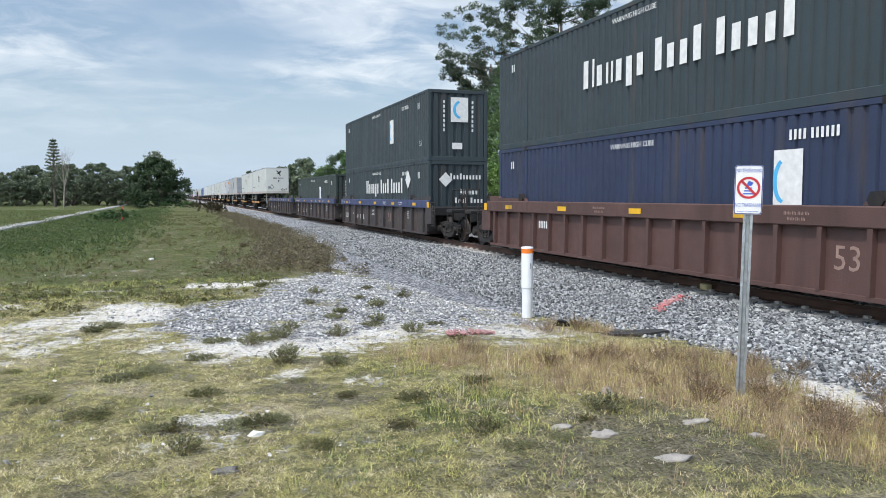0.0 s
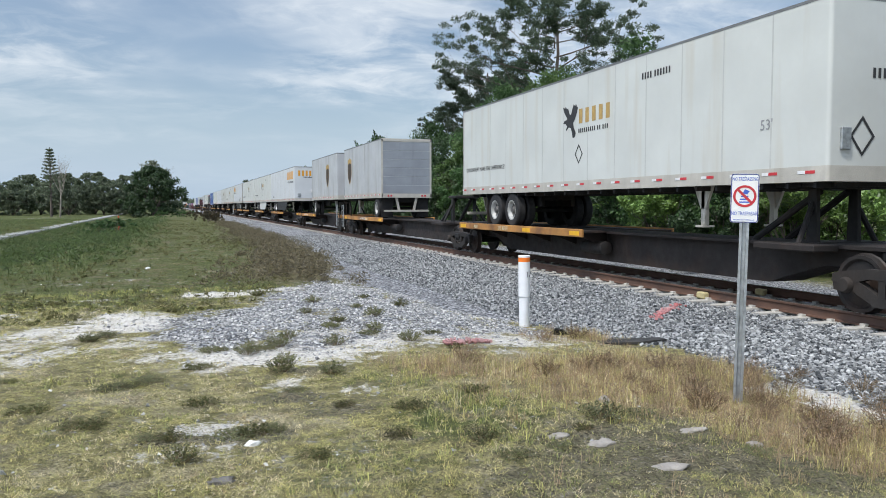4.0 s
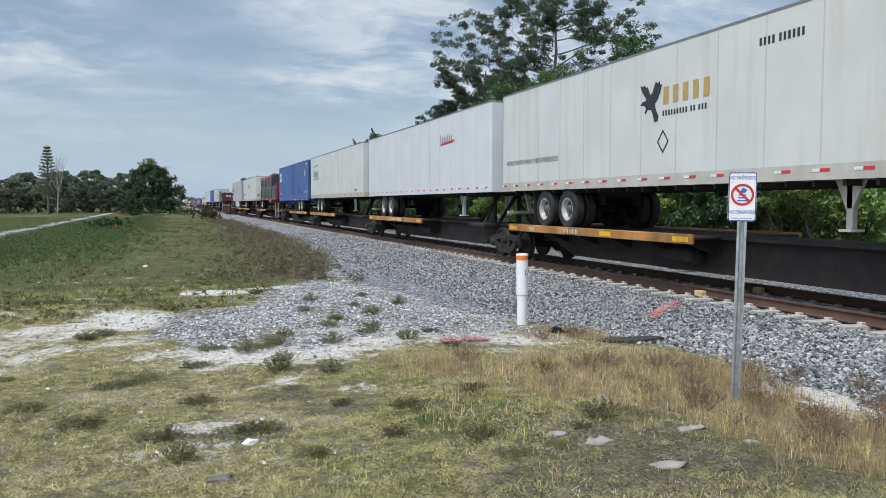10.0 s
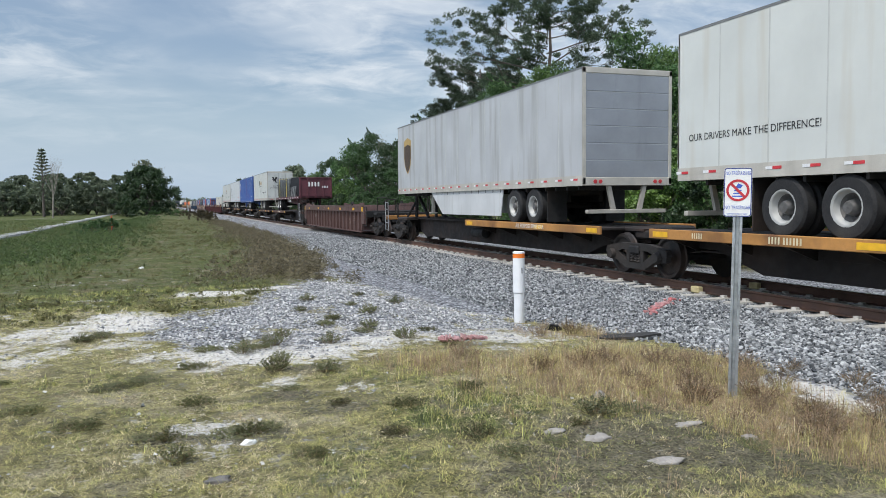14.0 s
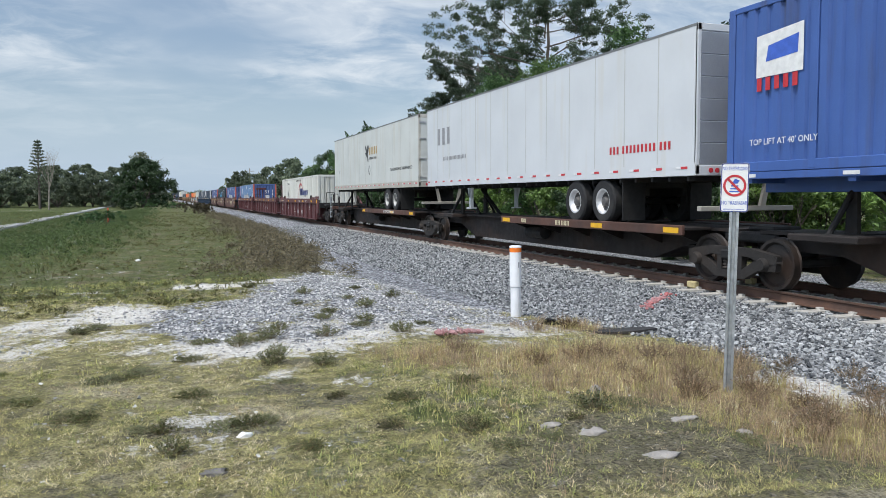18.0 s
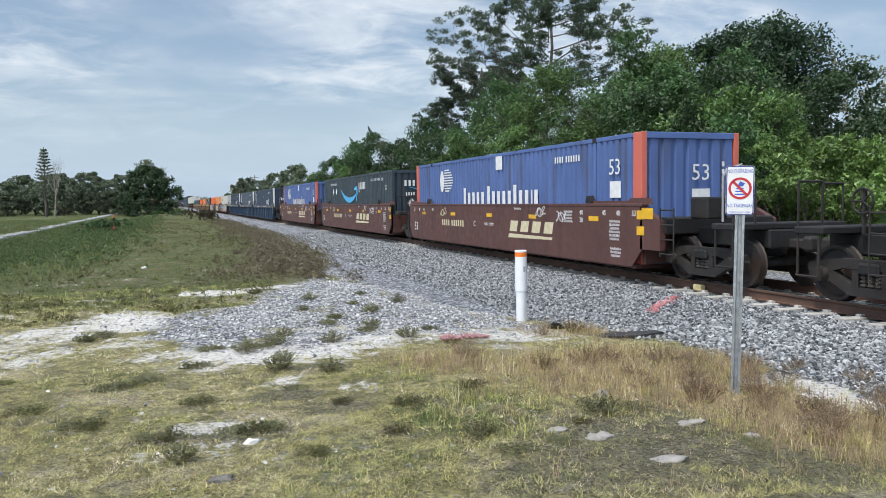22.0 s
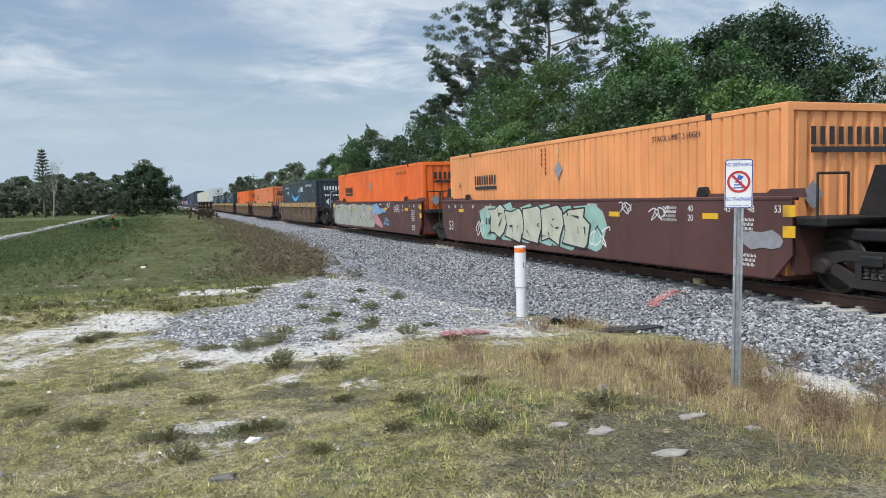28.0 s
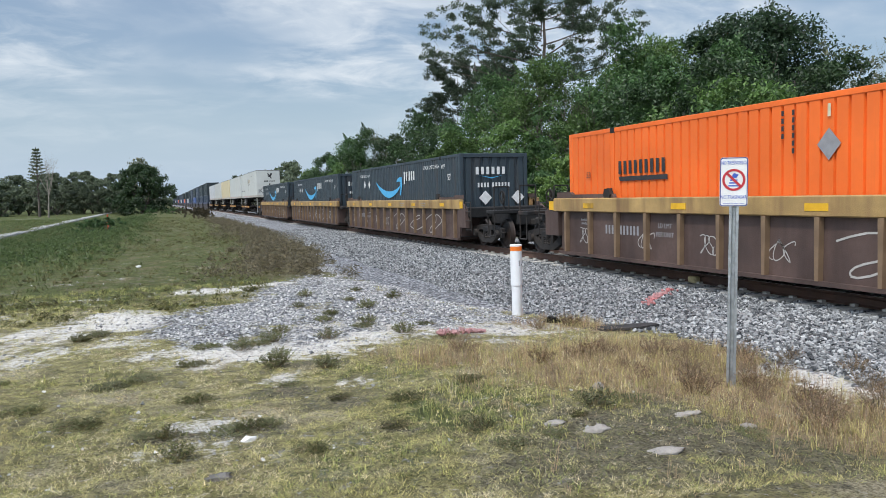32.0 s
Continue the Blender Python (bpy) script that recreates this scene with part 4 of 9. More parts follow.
# ---- small things beside the line ----
def build_sign():
    gz = float(ground_z(5.31, 6.24))
    sg = thing("warning_sign", "white no-trespassing sign on a galvanised steel post", "sign", m=pose(5.307, 6.244, gz))
    ax = math.degrees(math.atan2(6.131 - 6.30, 5.438 - 5.24))
    post = Shape()
    post.plate([(-0.045, -0.012), (-0.02, -0.012), (-0.016, 0.022), (0.016, 0.022), (0.02, -0.012), (0.045, -0.012), (0.045, -0.006), (0.024, -0.006), (0.02, 0.028), (-0.02, 0.028), (-0.024, -0.006), (-0.045, -0.006)], "z", -0.3, 2.18)
    part("post", post, GALVANISED, sg, "galvanised U-channel post", pose(0, 0, 0, -0.6, 0.9, ax))
    zc = 1.815 - gz
    W, H, r = 0.262, 0.485, 0.028

    def rounded(w, h, r):
        out = []
        for cx, cy, a0 in ((w / 2 - r, h / 2 - r, 0), (-w / 2 + r, h / 2 - r, 90), (-w / 2 + r, -h / 2 + r, 180), (w / 2 - r, -h / 2 + r, 270)):
            out += [(cx + r * math.cos(radians(a0 + k * 18)), cy + r * math.sin(radians(a0 + k * 18))) for k in range(6)]
        return out
    face = Matrix.Translation((0.035, 0.0, zc)) @ pose(0, 0, 0, 0, 0.9, ax) @ NOSE
    face = face @ Matrix.Translation((0, 0, 0.02))
    pl = part("panel", Shape().plate(rounded(W, H, r), "z", -0.003, 0.0), WHITE_PAINT, sg, "white aluminium sign panel", face)
    o, q = rounded(W - 0.004, H - 0.004, r - 0.002), rounded(W - 0.022, H - 0.022, r - 0.009)
    g = Shape()
    for k in range(len(o)):
        j = (k + 1) % len(o)
        g.flat([o[k], o[j], q[j], q[k]], 0.0015)
    part("border", g, LETTER_NAVY, pl, "thin dark blue border", fix=False)
    up = Matrix.Translation((0, 0, 0.0015))
    words("lettering", "NO TRESPASSING", 0.030, LETTER_BLUE, pl, up @ Matrix.Translation((0, 0.187, 0)), tall=1.7)
    words("lettering", "NO TRASPASAR", 0.034, LETTER_BLUE, pl, up @ Matrix.Translation((0, -0.152, 0)), tall=1.6)
    bars("lettering", "sssssssss sss ssssss ssssss", 0.014, LETTER_BLUE, pl, up @ Matrix.Translation((0, -0.212, 0)), 0.0075)
    ring = Shape()
    for k in range(40):
        a, b = k * math.pi / 20, (k + 1) * math.pi / 20
        ring.flat([(0.108 * math.cos(a), 0.108 * math.sin(a)), (0.108 * math.cos(b), 0.108 * math.sin(b)), (0.085 * math.cos(b), 0.085 * math.sin(b)), (0.085 * math.cos(a), 0.085 * math.sin(a))], 0.003)
    ring.flat([(-0.075, 0.058), (-0.058, 0.075), (0.075, -0.058), (0.058, -0.075)], 0.003)
    part("prohibition_ring", ring, LETTER_RED, pl, "red barred ring", Matrix.Translation((0, 0.02, 0)), fix=False)
    pic = Shape()
    for k in range(4):
        z = -0.065 + k * 0.028
        pic.flat([(-0.05 + 0.008 * k, z), (0.05 - 0.008 * k, z), (0.05 - 0.008 * k, z + 0.013), (-0.05 + 0.008 * k, z + 0.013)], 0.0015)
    pic.flat([(-0.02, 0.03), (0.025, 0.02), (0.045, 0.05), (0.0, 0.07)], 0.0016)
    part("pictogram", pic, LETTER_BLUE, pl, "small blue pictogram", Matrix.Translation((0, 0.02, 0)), fix=False)
    for z in (0.212, -0.232):
        part("bolt", Shape().lathe((0, z, 0), "z", [(0.0, 0.008), (0.006, 0.007)], 8), BRIGHT_STEEL, pl)


build_sign()


def build_marker():
    gz = float(ground_z(5.293, 11.203)) - 0.02
    pm = thing("marker_post", "white plastic pipe marker post with an orange band", "marker post", m=pose(5.293, 11.203, gz, 0.4, -0.6, 0))
    top = 0.948 - gz
    PLASTIC = surf("white_plastic", (0.78, 0.79, 0.80), 0.45, 0, 0.05, 6, (0.5, 0.46, 0.4), 0.12, 1)
    part("lower_pipe", Shape().lathe((0, 0, 0), "z", [(0.0, 0.083), (top - 0.64, 0.083), (top - 0.63, 0.07)], 24), PLASTIC, pm)
    part("upper_pipe", Shape().lathe((0, 0, 0), "z", [(top - 0.67, 0.084), (top - 0.655, 0.094), (top - 0.09, 0.094)], 24), PLASTIC, pm)
    part("orange_band", Shape().lathe((0, 0, 0), "z", [(top - 0.10, 0.0955), (top - 0.025, 0.0955)], 24), ORANGE_CAP, pm, "orange band below the cap")
    part("cap", Shape().lathe((0, 0, 0), "z", [(top - 0.03, 0.097), (top - 0.006, 0.097), (top, 0.085)], 24), PLASTIC, pm)
    bars("tag", "T", 0.09, LETTER_GREY, pm, Matrix.Translation((0.02, -0.096, top - 0.30)) @ NOSE, 0.04)
    bars("tag", "ss", 0.03, LETTER_BLACK, pm, Matrix.Translation((0.05, -0.082, top - 0.32)) @ NOSE, 0.02)


build_marker()


def boulder(name, label, x, y, size, flat, mat, seed):
    bm = bmesh.new()
    bmesh.ops.create_icosphere(bm, subdivisions=3, radius=1.0)
    rng = random.Random(seed)
    off = Vector((rng.uniform(0, 50), rng.uniform(0, 50), 0))
    for v in bm.verts:
        v.co *= 1 + 0.5 * noise.noise(v.co * 1.6 + off) + 0.34 * noise.noise(v.co * 3.6 + off) + 0.12 * noise.noise(v.co * 9 + off)
        v.co = Vector((v.co.x * size[0], v.co.y * size[1], v.co.z * flat))
    me = bpy.data.meshes.new(name)
    bm.to_mesh(me)
    bm.free()
    me.shade_smooth()
    me.materials.append(mat)
    ob = put(name, me, None, pose(x, y, float(ground_z(x, y)) + flat * (-0.15 if name == "stone" else 0.2), 0, 0, rng.uniform(0, 360) if size[0] == size[1] else 8))
    return tagged(ob, label, "stone", "stones in the grass")


ROCK = surf("pale_rock", (0.34, 0.315, 0.285), 0.9, 0, 0.25, 9, (0.2, 0.18, 0.15), 0.3, 0, 0.3, 25)
ROCK_DARK = surf("dark_rock", (0.16, 0.15, 0.14), 0.9, 0, 0.3, 9, (0.08, 0.07, 0.06), 0.3, 0, 0.3, 25)
boulder("stone", "flat pale broken concrete slab in the grass", 3.12, 4.33, (0.155, 0.07), 0.032, ROCK, 1)
boulder("stone", "pale lump of rock in dry grass", 2.98, 4.95, (0.10, 0.06), 0.04, ROCK, 2)
boulder("stone", "small pale stone half sunk in grass", 2.74, 5.18, (0.09, 0.05), 0.03, ROCK, 3)
boulder("stone", "dark rounded stone in short grass", 0.26, 5.02, (0.085, 0.055), 0.035, ROCK_DARK, 4)
boulder("stone", "pale stone beside the dry grass", 3.65, 6.05, (0.055, 0.05), 0.07, ROCK, 5)
boulder("stone", "flat grey stone near the slab", 3.9, 5.1, (0.13, 0.05), 0.03, ROCK, 6)
boulder("stone", "small grey stone near the sign", 4.2, 4.75, (0.08, 0.05), 0.03, ROCK, 7)
boulder("litter", "white crumpled scrap of litter on the grass", 0.51, 5.72, (0.055, 0.026), 0.028, WHITE_PAINT, 8)
boulder("litter", "white scrap far out in the field", -0.7, 22.8, (0.07, 0.05), 0.045, WHITE_PAINT, 9)


def build_line_scraps():
    gx, gy = 6.15, 9.6
    z = float(ground_z(gx, gy))
    g = Shape().plate([(-0.55, -0.10), (0.2, -0.14), (0.58, -0.05), (0.5, 0.07), (-0.1, 0.10), (-0.5, 0.06)], "z", 0.0, 0.035)
    tagged(part("rubber_mat", g, surf("old_rubber", (0.03, 0.03, 0.03), 0.85, 0, 0.3, 8, (0.12, 0.1, 0.08), 0.3), None, "", pose(gx, gy, z + 0.015, 4, -3, -20)), "black strip of old rubber lying on gravel", "debris")
    g = Shape().plate([(-0.16, 0), (0.16, 0), (0.05, 0.09), (-0.06, 0.11)], "y", -0.02, 0.02)
    tagged(part("metal_scrap", g, STEEL_DARK, None, "", pose(5.5, 10.4, float(ground_z(5.5, 10.4)), 20, 0, -25)), "dark bent metal scrap by the marker post", "debris")
    # survey paint sprayed on the stones
    rng = np.random.default_rng(4)
    for name, cx, cy, ax, n, ln, wd in (("paint_mark", 8.45, 11.85, 40, 120, 0.95, 0.10), ("paint_mark", 3.6, 9.35, 12, 70, 0.36, 0.10)):
        u, w = rng.uniform(-1, 1, n), rng.normal(0, 0.5, n)
        a = radians(ax)
        x, y = cx + ln * u * math.cos(a) - wd * w * math.sin(a), cy + ln * u * math.sin(a) + wd * w * math.cos(a)
        r = rng.uniform(0.015, 0.036, n)
        me = scatter_mesh(name, *CHIP, np.stack([x, y, ground_z(x, y) + 0.035], -1), r, surf("survey_red", (0.42, 0.13, 0.13), 0.85, 0, 0.35, 14, (0.45, 0.38, 0.37), 0.75), 5)
        tagged(put(name, me), "gravel sprayed with faded red survey paint", "gravel", kind="stuff")


build_line_scraps()


# ---- trees ----
BARK = surf("bark", (0.12, 0.10, 0.085), 0.95, 0, 0.35, 3, (0.05, 0.045, 0.04), 0.4, 1, 0.4, 12)
BARK_PALE = surf("bark_pale", (0.28, 0.25, 0.21), 0.95, 0, 0.3, 3, (0.1, 0.09, 0.08), 0.3, 1, 0.4, 12)
# far: distance haze put into the leaf colour, paler and greyer
LEAF = dict(bright=leaf_mat("leaf_bright", (0.088, 0.168, 0.05)), mid=leaf_mat("leaf_mid", (0.056, 0.122, 0.044)), dark=leaf_mat("leaf_dark", (0.042, 0.085, 0.036)), deep=leaf_mat("leaf_deep", (0.03, 0.066, 0.032)),
            needle=leaf_mat("leaf_needle", (0.055, 0.09, 0.055), 0.4), dull=leaf_mat("leaf_dull", (0.14, 0.165, 0.10), 0.35), vine=leaf_mat("leaf_vine", (0.15, 0.265, 0.075)), far=leaf_mat("leaf_far_haze", (0.125, 0.165, 0.11), 0.35))


def leaves_mesh(name, centres, radii, per, size, mat, seed, long=1.0, flatten=0.8):
    """A crown: many small leaf sprays round the given centres."""
    rng = np.random.default_rng(seed)
    c, r = np.repeat(np.asarray(centres), per, 0), np.repeat(np.asarray(radii), per)
    n = len(c)
    d = rng.normal(size=(n, 3))
    d /= np.linalg.norm(d, axis=1)[:, None]
    rad = r * rng.random(n) ** 0.45
    p = c + d * rad[:, None] * np.array([1, 1, flatten])
    a = rng.normal(size=(n, 3)) + d * 0.5 + np.array([0, 0, 0.35])
    a /= np.linalg.norm(a, axis=1)[:, None]
    b = np.cross(a, rng.normal(size=(n, 3)))
    b /= np.linalg.norm(b, axis=1)[:, None] + 1e-9
    s = size * rng.uniform(0.55, 1.35, n)
    e, g = b * s[:, None] * long, np.cross(a, b) * (s * 0.55)[:, None]
    v = np.stack([p - e * 0.8 + g, p + e * 1.1, p - e * 0.5 - g], 1)
    v[:, 0] -= a * (s * 0.25)[:, None]
    f = np.arange(n * 3).reshape(n, 3)
    return grid_mesh(name, v.reshape(-1, 3), f, mat)


def build_undergrowth():
    def mounds(name, label, mat, n, x0, x1, y0, y1, want, r, leaf, per, seed, slim):
        """Low tangled growth: loose heaps of small leaves and twigs, taller where the noise is high."""
        q = np.random.default_rng(seed)
        y, x = y0 + (y1 - y0) * q.random(n) ** 1.7, x0 + (x1 - x0) * q.random(n)
        k = q.random(n) < want(x, y)
        x, y = x[k], y[k]
        tall = q.uniform(r[0], r[1], len(x)) * (0.35 + 1.3 * rough_noise(x, y, 0.45, 83))
        me = leaves_mesh(name, np.stack([x, y, ground_z(x, y) + tall * 0.45], -1), tall, per, leaf, mat, seed, slim, 0.75)
        tagged(put(name, me), label, "undergrowth", kind="stuff")

    mounds("brown_brush", "grey-brown dead brush along the ballast", leaf_mat("brush_twig", (0.13, 0.118, 0.08), 0.5), 2800, 0, 7, 15.8, 95, lambda x, y: zones(x, y)[3] * 0.8, (0.13, 0.38), 0.02, 80, 61, 3.2)
    mounds("field_tufts", "low olive and brown tufts across the field", leaf_mat("field_tuft", (0.125, 0.13, 0.055), 0.6), 5200, -12, 5, 12.5, 80, lambda x, y: np.clip(1 - zones(x, y)[0] * 2 - zones(x, y)[1], 0, 1) * (0.15 + 0.85 * (rough_noise(x, y, 0.5, 91) > 0.52)), (0.035, 0.15), 0.016, 26, 63, 2.6)
    mounds("green_undergrowth", "dense dark green weeds on the ditch bank", leaf_mat("bank_weed", (0.095, 0.155, 0.052), 0.5), 3600, -8.4, 0, 17, 120, lambda x, y: zones(x, y)[4] * smooth(20, 40, y) * 0.8, (0.12, 0.42), 0.03, 46, 62, 1.8)


build_undergrowth()


def limbs(g, rng, start, way, length, r, depth, tips, spread=0.7, lift=0.15):
    """A branch that forks; tips collects the ends."""
    p, d, n = Vector(start), Vector(way).normalized(), 3 if depth else 2
    for k in range(n):
        d = (d + Vector((rng.uniform(-1, 1), rng.uniform(-1, 1), rng.uniform(-0.4, 1) * lift * 4)) * 0.16).normalized()
        q = p + d * length / n
        ra, rb = r * (1 - 0.5 * k / n), r * (1 - 0.5 * (k + 1) / n)
        g.tube(p, q, ra, 5 if r > 0.05 else 3, rb, False)
        p = q
        if depth > 0 and k >= 1:
            for _ in range(2):
                w = (d + Vector((rng.uniform(-1, 1), rng.uniform(-1, 1), rng.uniform(-0.3, 0.8))) * spread).normalized()
                limbs(g, rng, p, w, length * rng.uniform(0.5, 0.72), rb * 0.62, depth - 1, tips, spread, lift)
    tips.append(tuple(p))


def broad_tree(name, label, height, width, seed, mat, trunk=0.16, clumps=46, per=150, leaf=0.17, base=0.28, bark=None, category="tree", group="trees behind the line", lumpy=0.5, shoots=8, square=2.0):
    """A leafy tree: leaning trunk, forking limbs, a crown of separate clumps."""
    rng = random.Random(seed)
    tr = thing(name, label, category, group)
    g, tips = Shape(), []
    fork = height * base
    g.tube((0, 0, -0.3), (rng.uniform(-0.2, 0.2), rng.uniform(-0.2, 0.2), fork), trunk, 9, trunk * 0.75, False)
    for k in range(6):
        a = k * 1.05 + rng.uniform(-0.4, 0.4)
        w = Vector((math.cos(a) * 0.7, math.sin(a) * 0.7, rng.uniform(0.6, 1.4)))
        limbs(g, rng, (0, 0, fork * rng.uniform(0.7, 1.0)), w, height * 0.36, trunk * 0.55, 2, tips)
    part("trunk", g, bark or BARK, tr, fix=False)
    cs, rs = [], []
    for k in range(clumps):
        a, u = rng.uniform(0, 6.283), rng.random()
        z = fork * 0.75 + (height - fork * 0.75) * (u ** 0.8)
        h = (z - fork * 0.75) / (height - fork * 0.75)
        rr = width * 0.5 * max(0.05, 1 - abs(1.55 * h - 0.55) ** square) ** (1 / square) * rng.uniform(0.35, 1.0)
        cs.append((math.cos(a) * rr, math.sin(a) * rr, z - 0.3))
        rs.append(height * rng.uniform(0.055, 0.055 + 0.11 * lumpy))
    per = [max(8, int(per * 0.85))] * len(cs)
    # loose shoots that break the outline
    for k in range(shoots if height > 4 and leaf < 0.2 else 0):
        j = rng.randrange(len(per))
        c = Vector(cs[j])
        d = Vector((c.x, c.y, 0)).normalized() * rng.uniform(0.1, 0.8) + Vector((rng.uniform(-0.4, 0.4), rng.uniform(-0.4, 0.4), rng.uniform(0.2, 1.2)))
        d = d.normalized() * height * 0.014
        for u in range(5):
            q = c + d.normalized() * rs[j] * 0.85 + d * u
            cs.append(tuple(q))
            rs.append(height * (0.022 - 0.0035 * u))
            per.append(max(4, int(per[0] * (0.07 - 0.01 * u))))
    step = max(1, len(tips) // 18)
    for t in tips[::step]:
        cs.append(t)
        rs.append(height * 0.07)
        per.append(per[0])
    part_me = leaves_mesh("crown", cs, rs, per, leaf * (0.78 if leaf < 0.2 else 0.85), mat, seed, 1.15)
    put("crown", part_me, tr)
    return tr


def pine_tree(label, height, seed):
    """A tall open pine: bare crooked trunk, long limbs, needle tufts in flat clouds."""
    rng = random.Random(seed)
    tr = thing("pine_tree", label, "tree", "trees behind the line")
    g = Shape()
    pts = [Vector((0, 0, -0.3))]
    for k in range(8):
        pts.append(Vector((0.25 * math.sin(k * 0.9 + seed), 0.25 * math.cos(k * 1.3 + seed), height * (k + 1) / 8)))
    for k, (a, b) in enumerate(zip(pts, pts[1:])):
        g.tube(a, b, 0.30 - 0.03 * k, 9, 0.27 - 0.03 * k, False)
    cs, rs = [], []
    for k in range(24):
        h = height * (0.50 + 0.49 * k / 24)
        a = k * 2.4 + rng.uniform(-0.5, 0.5)
        ln = (height * 0.25) * (1.1 - 0.55 * (k / 24) ** 1.6) * rng.uniform(0.6, 1.1)
        tips = []
        limbs(g, rng, (0, 0, h - 0.6), (math.cos(a), math.sin(a), 0.25), ln, 0.11 - 0.003 * k, 2, tips, 0.75, 0.1)
        for t in tips:
            cs.append(t)
            rs.append(rng.uniform(0.35, 0.75))
    part("trunk", g, BARK, tr, fix=False)
    put("crown", leaves_mesh("crown", cs, rs, 90, 0.07, LEAF["needle"], seed, 2.2, 0.5), tr)
    return tr


def bare_tree(label, height, seed, leafy=True):
    rng = random.Random(seed)
    tr = thing("bare_tree", label, "tree", "trees behind the line")
    g, tips = Shape(), []
    g.tube((0, 0, -0.3), (0.2, 0, height * 0.4), 0.13, 8, 0.09, False)
    for k in range(6):
        a = k * 1.05
        limbs(g, rng, (0.2, 0, height * rng.uniform(0.3, 0.4)), (math.cos(a) * 0.5, math.sin(a) * 0.5, 1), height * 0.30, 0.05, 3, tips, 0.5, 0.3)
    part("trunk", g, BARK_PALE, tr, fix=False)
    if leafy:
        put("crown", leaves_mesh("crown", tips[::4], [0.25] * len(tips[::4]), 10, 0.1, LEAF["dull"], seed), tr)
    return tr


def norfolk_tree(label, height, seed):
    """A star pine: straight stem, whorls of upswept branches, widest low down."""
    tr = thing("star_pine", label, "tree", "trees across the field")
    g = Shape().tube((0, 0, -0.3), (0, 0, height), 0.22, 8, 0.04, False)
    cs, rs = [], []
    for k in range(15):
        h = height * (0.28 + 0.72 * k / 15)
        ln = height * 0.17 * (1.0 - k / 15.5) ** 0.9 + 0.15
        for j in range(6):
            a = j * 1.047 + k * 0.4
            e = (math.cos(a) * ln, math.sin(a) * ln, h + ln * 0.35)
            g.tube((0, 0, h), e, 0.035, 4, 0.012, False)
            for u in (0.45, 0.7, 0.95):
                cs.append((e[0] * u, e[1] * u, h + ln * 0.35 * u))
                rs.append(0.17)
    part("trunk", g, BARK, tr, fix=False)
    put("crown", leaves_mesh("crown", cs, rs, 8, 0.13, LEAF["far"], seed, 1.5), tr)
    return tr


def stand(ob, x, y, rz=0.0, sink=0.0):
    ob.matrix_basis = Matrix.Translation((x, y, float(ground_z(x, y)) - sink)) @ pose(0, 0, 0, 0, 0, rz)
    return ob


def copies(ob, spots):
    """The first spot takes the tree itself, the others copies of it."""
    stand(ob, *spots[0])
    for s in spots[1:]:
        copy_thing(ob, Matrix.Translation((s[0], s[1], float(ground_z(s[0], s[1])))) @ pose(0, 0, 0, 0, 0, s[2]))


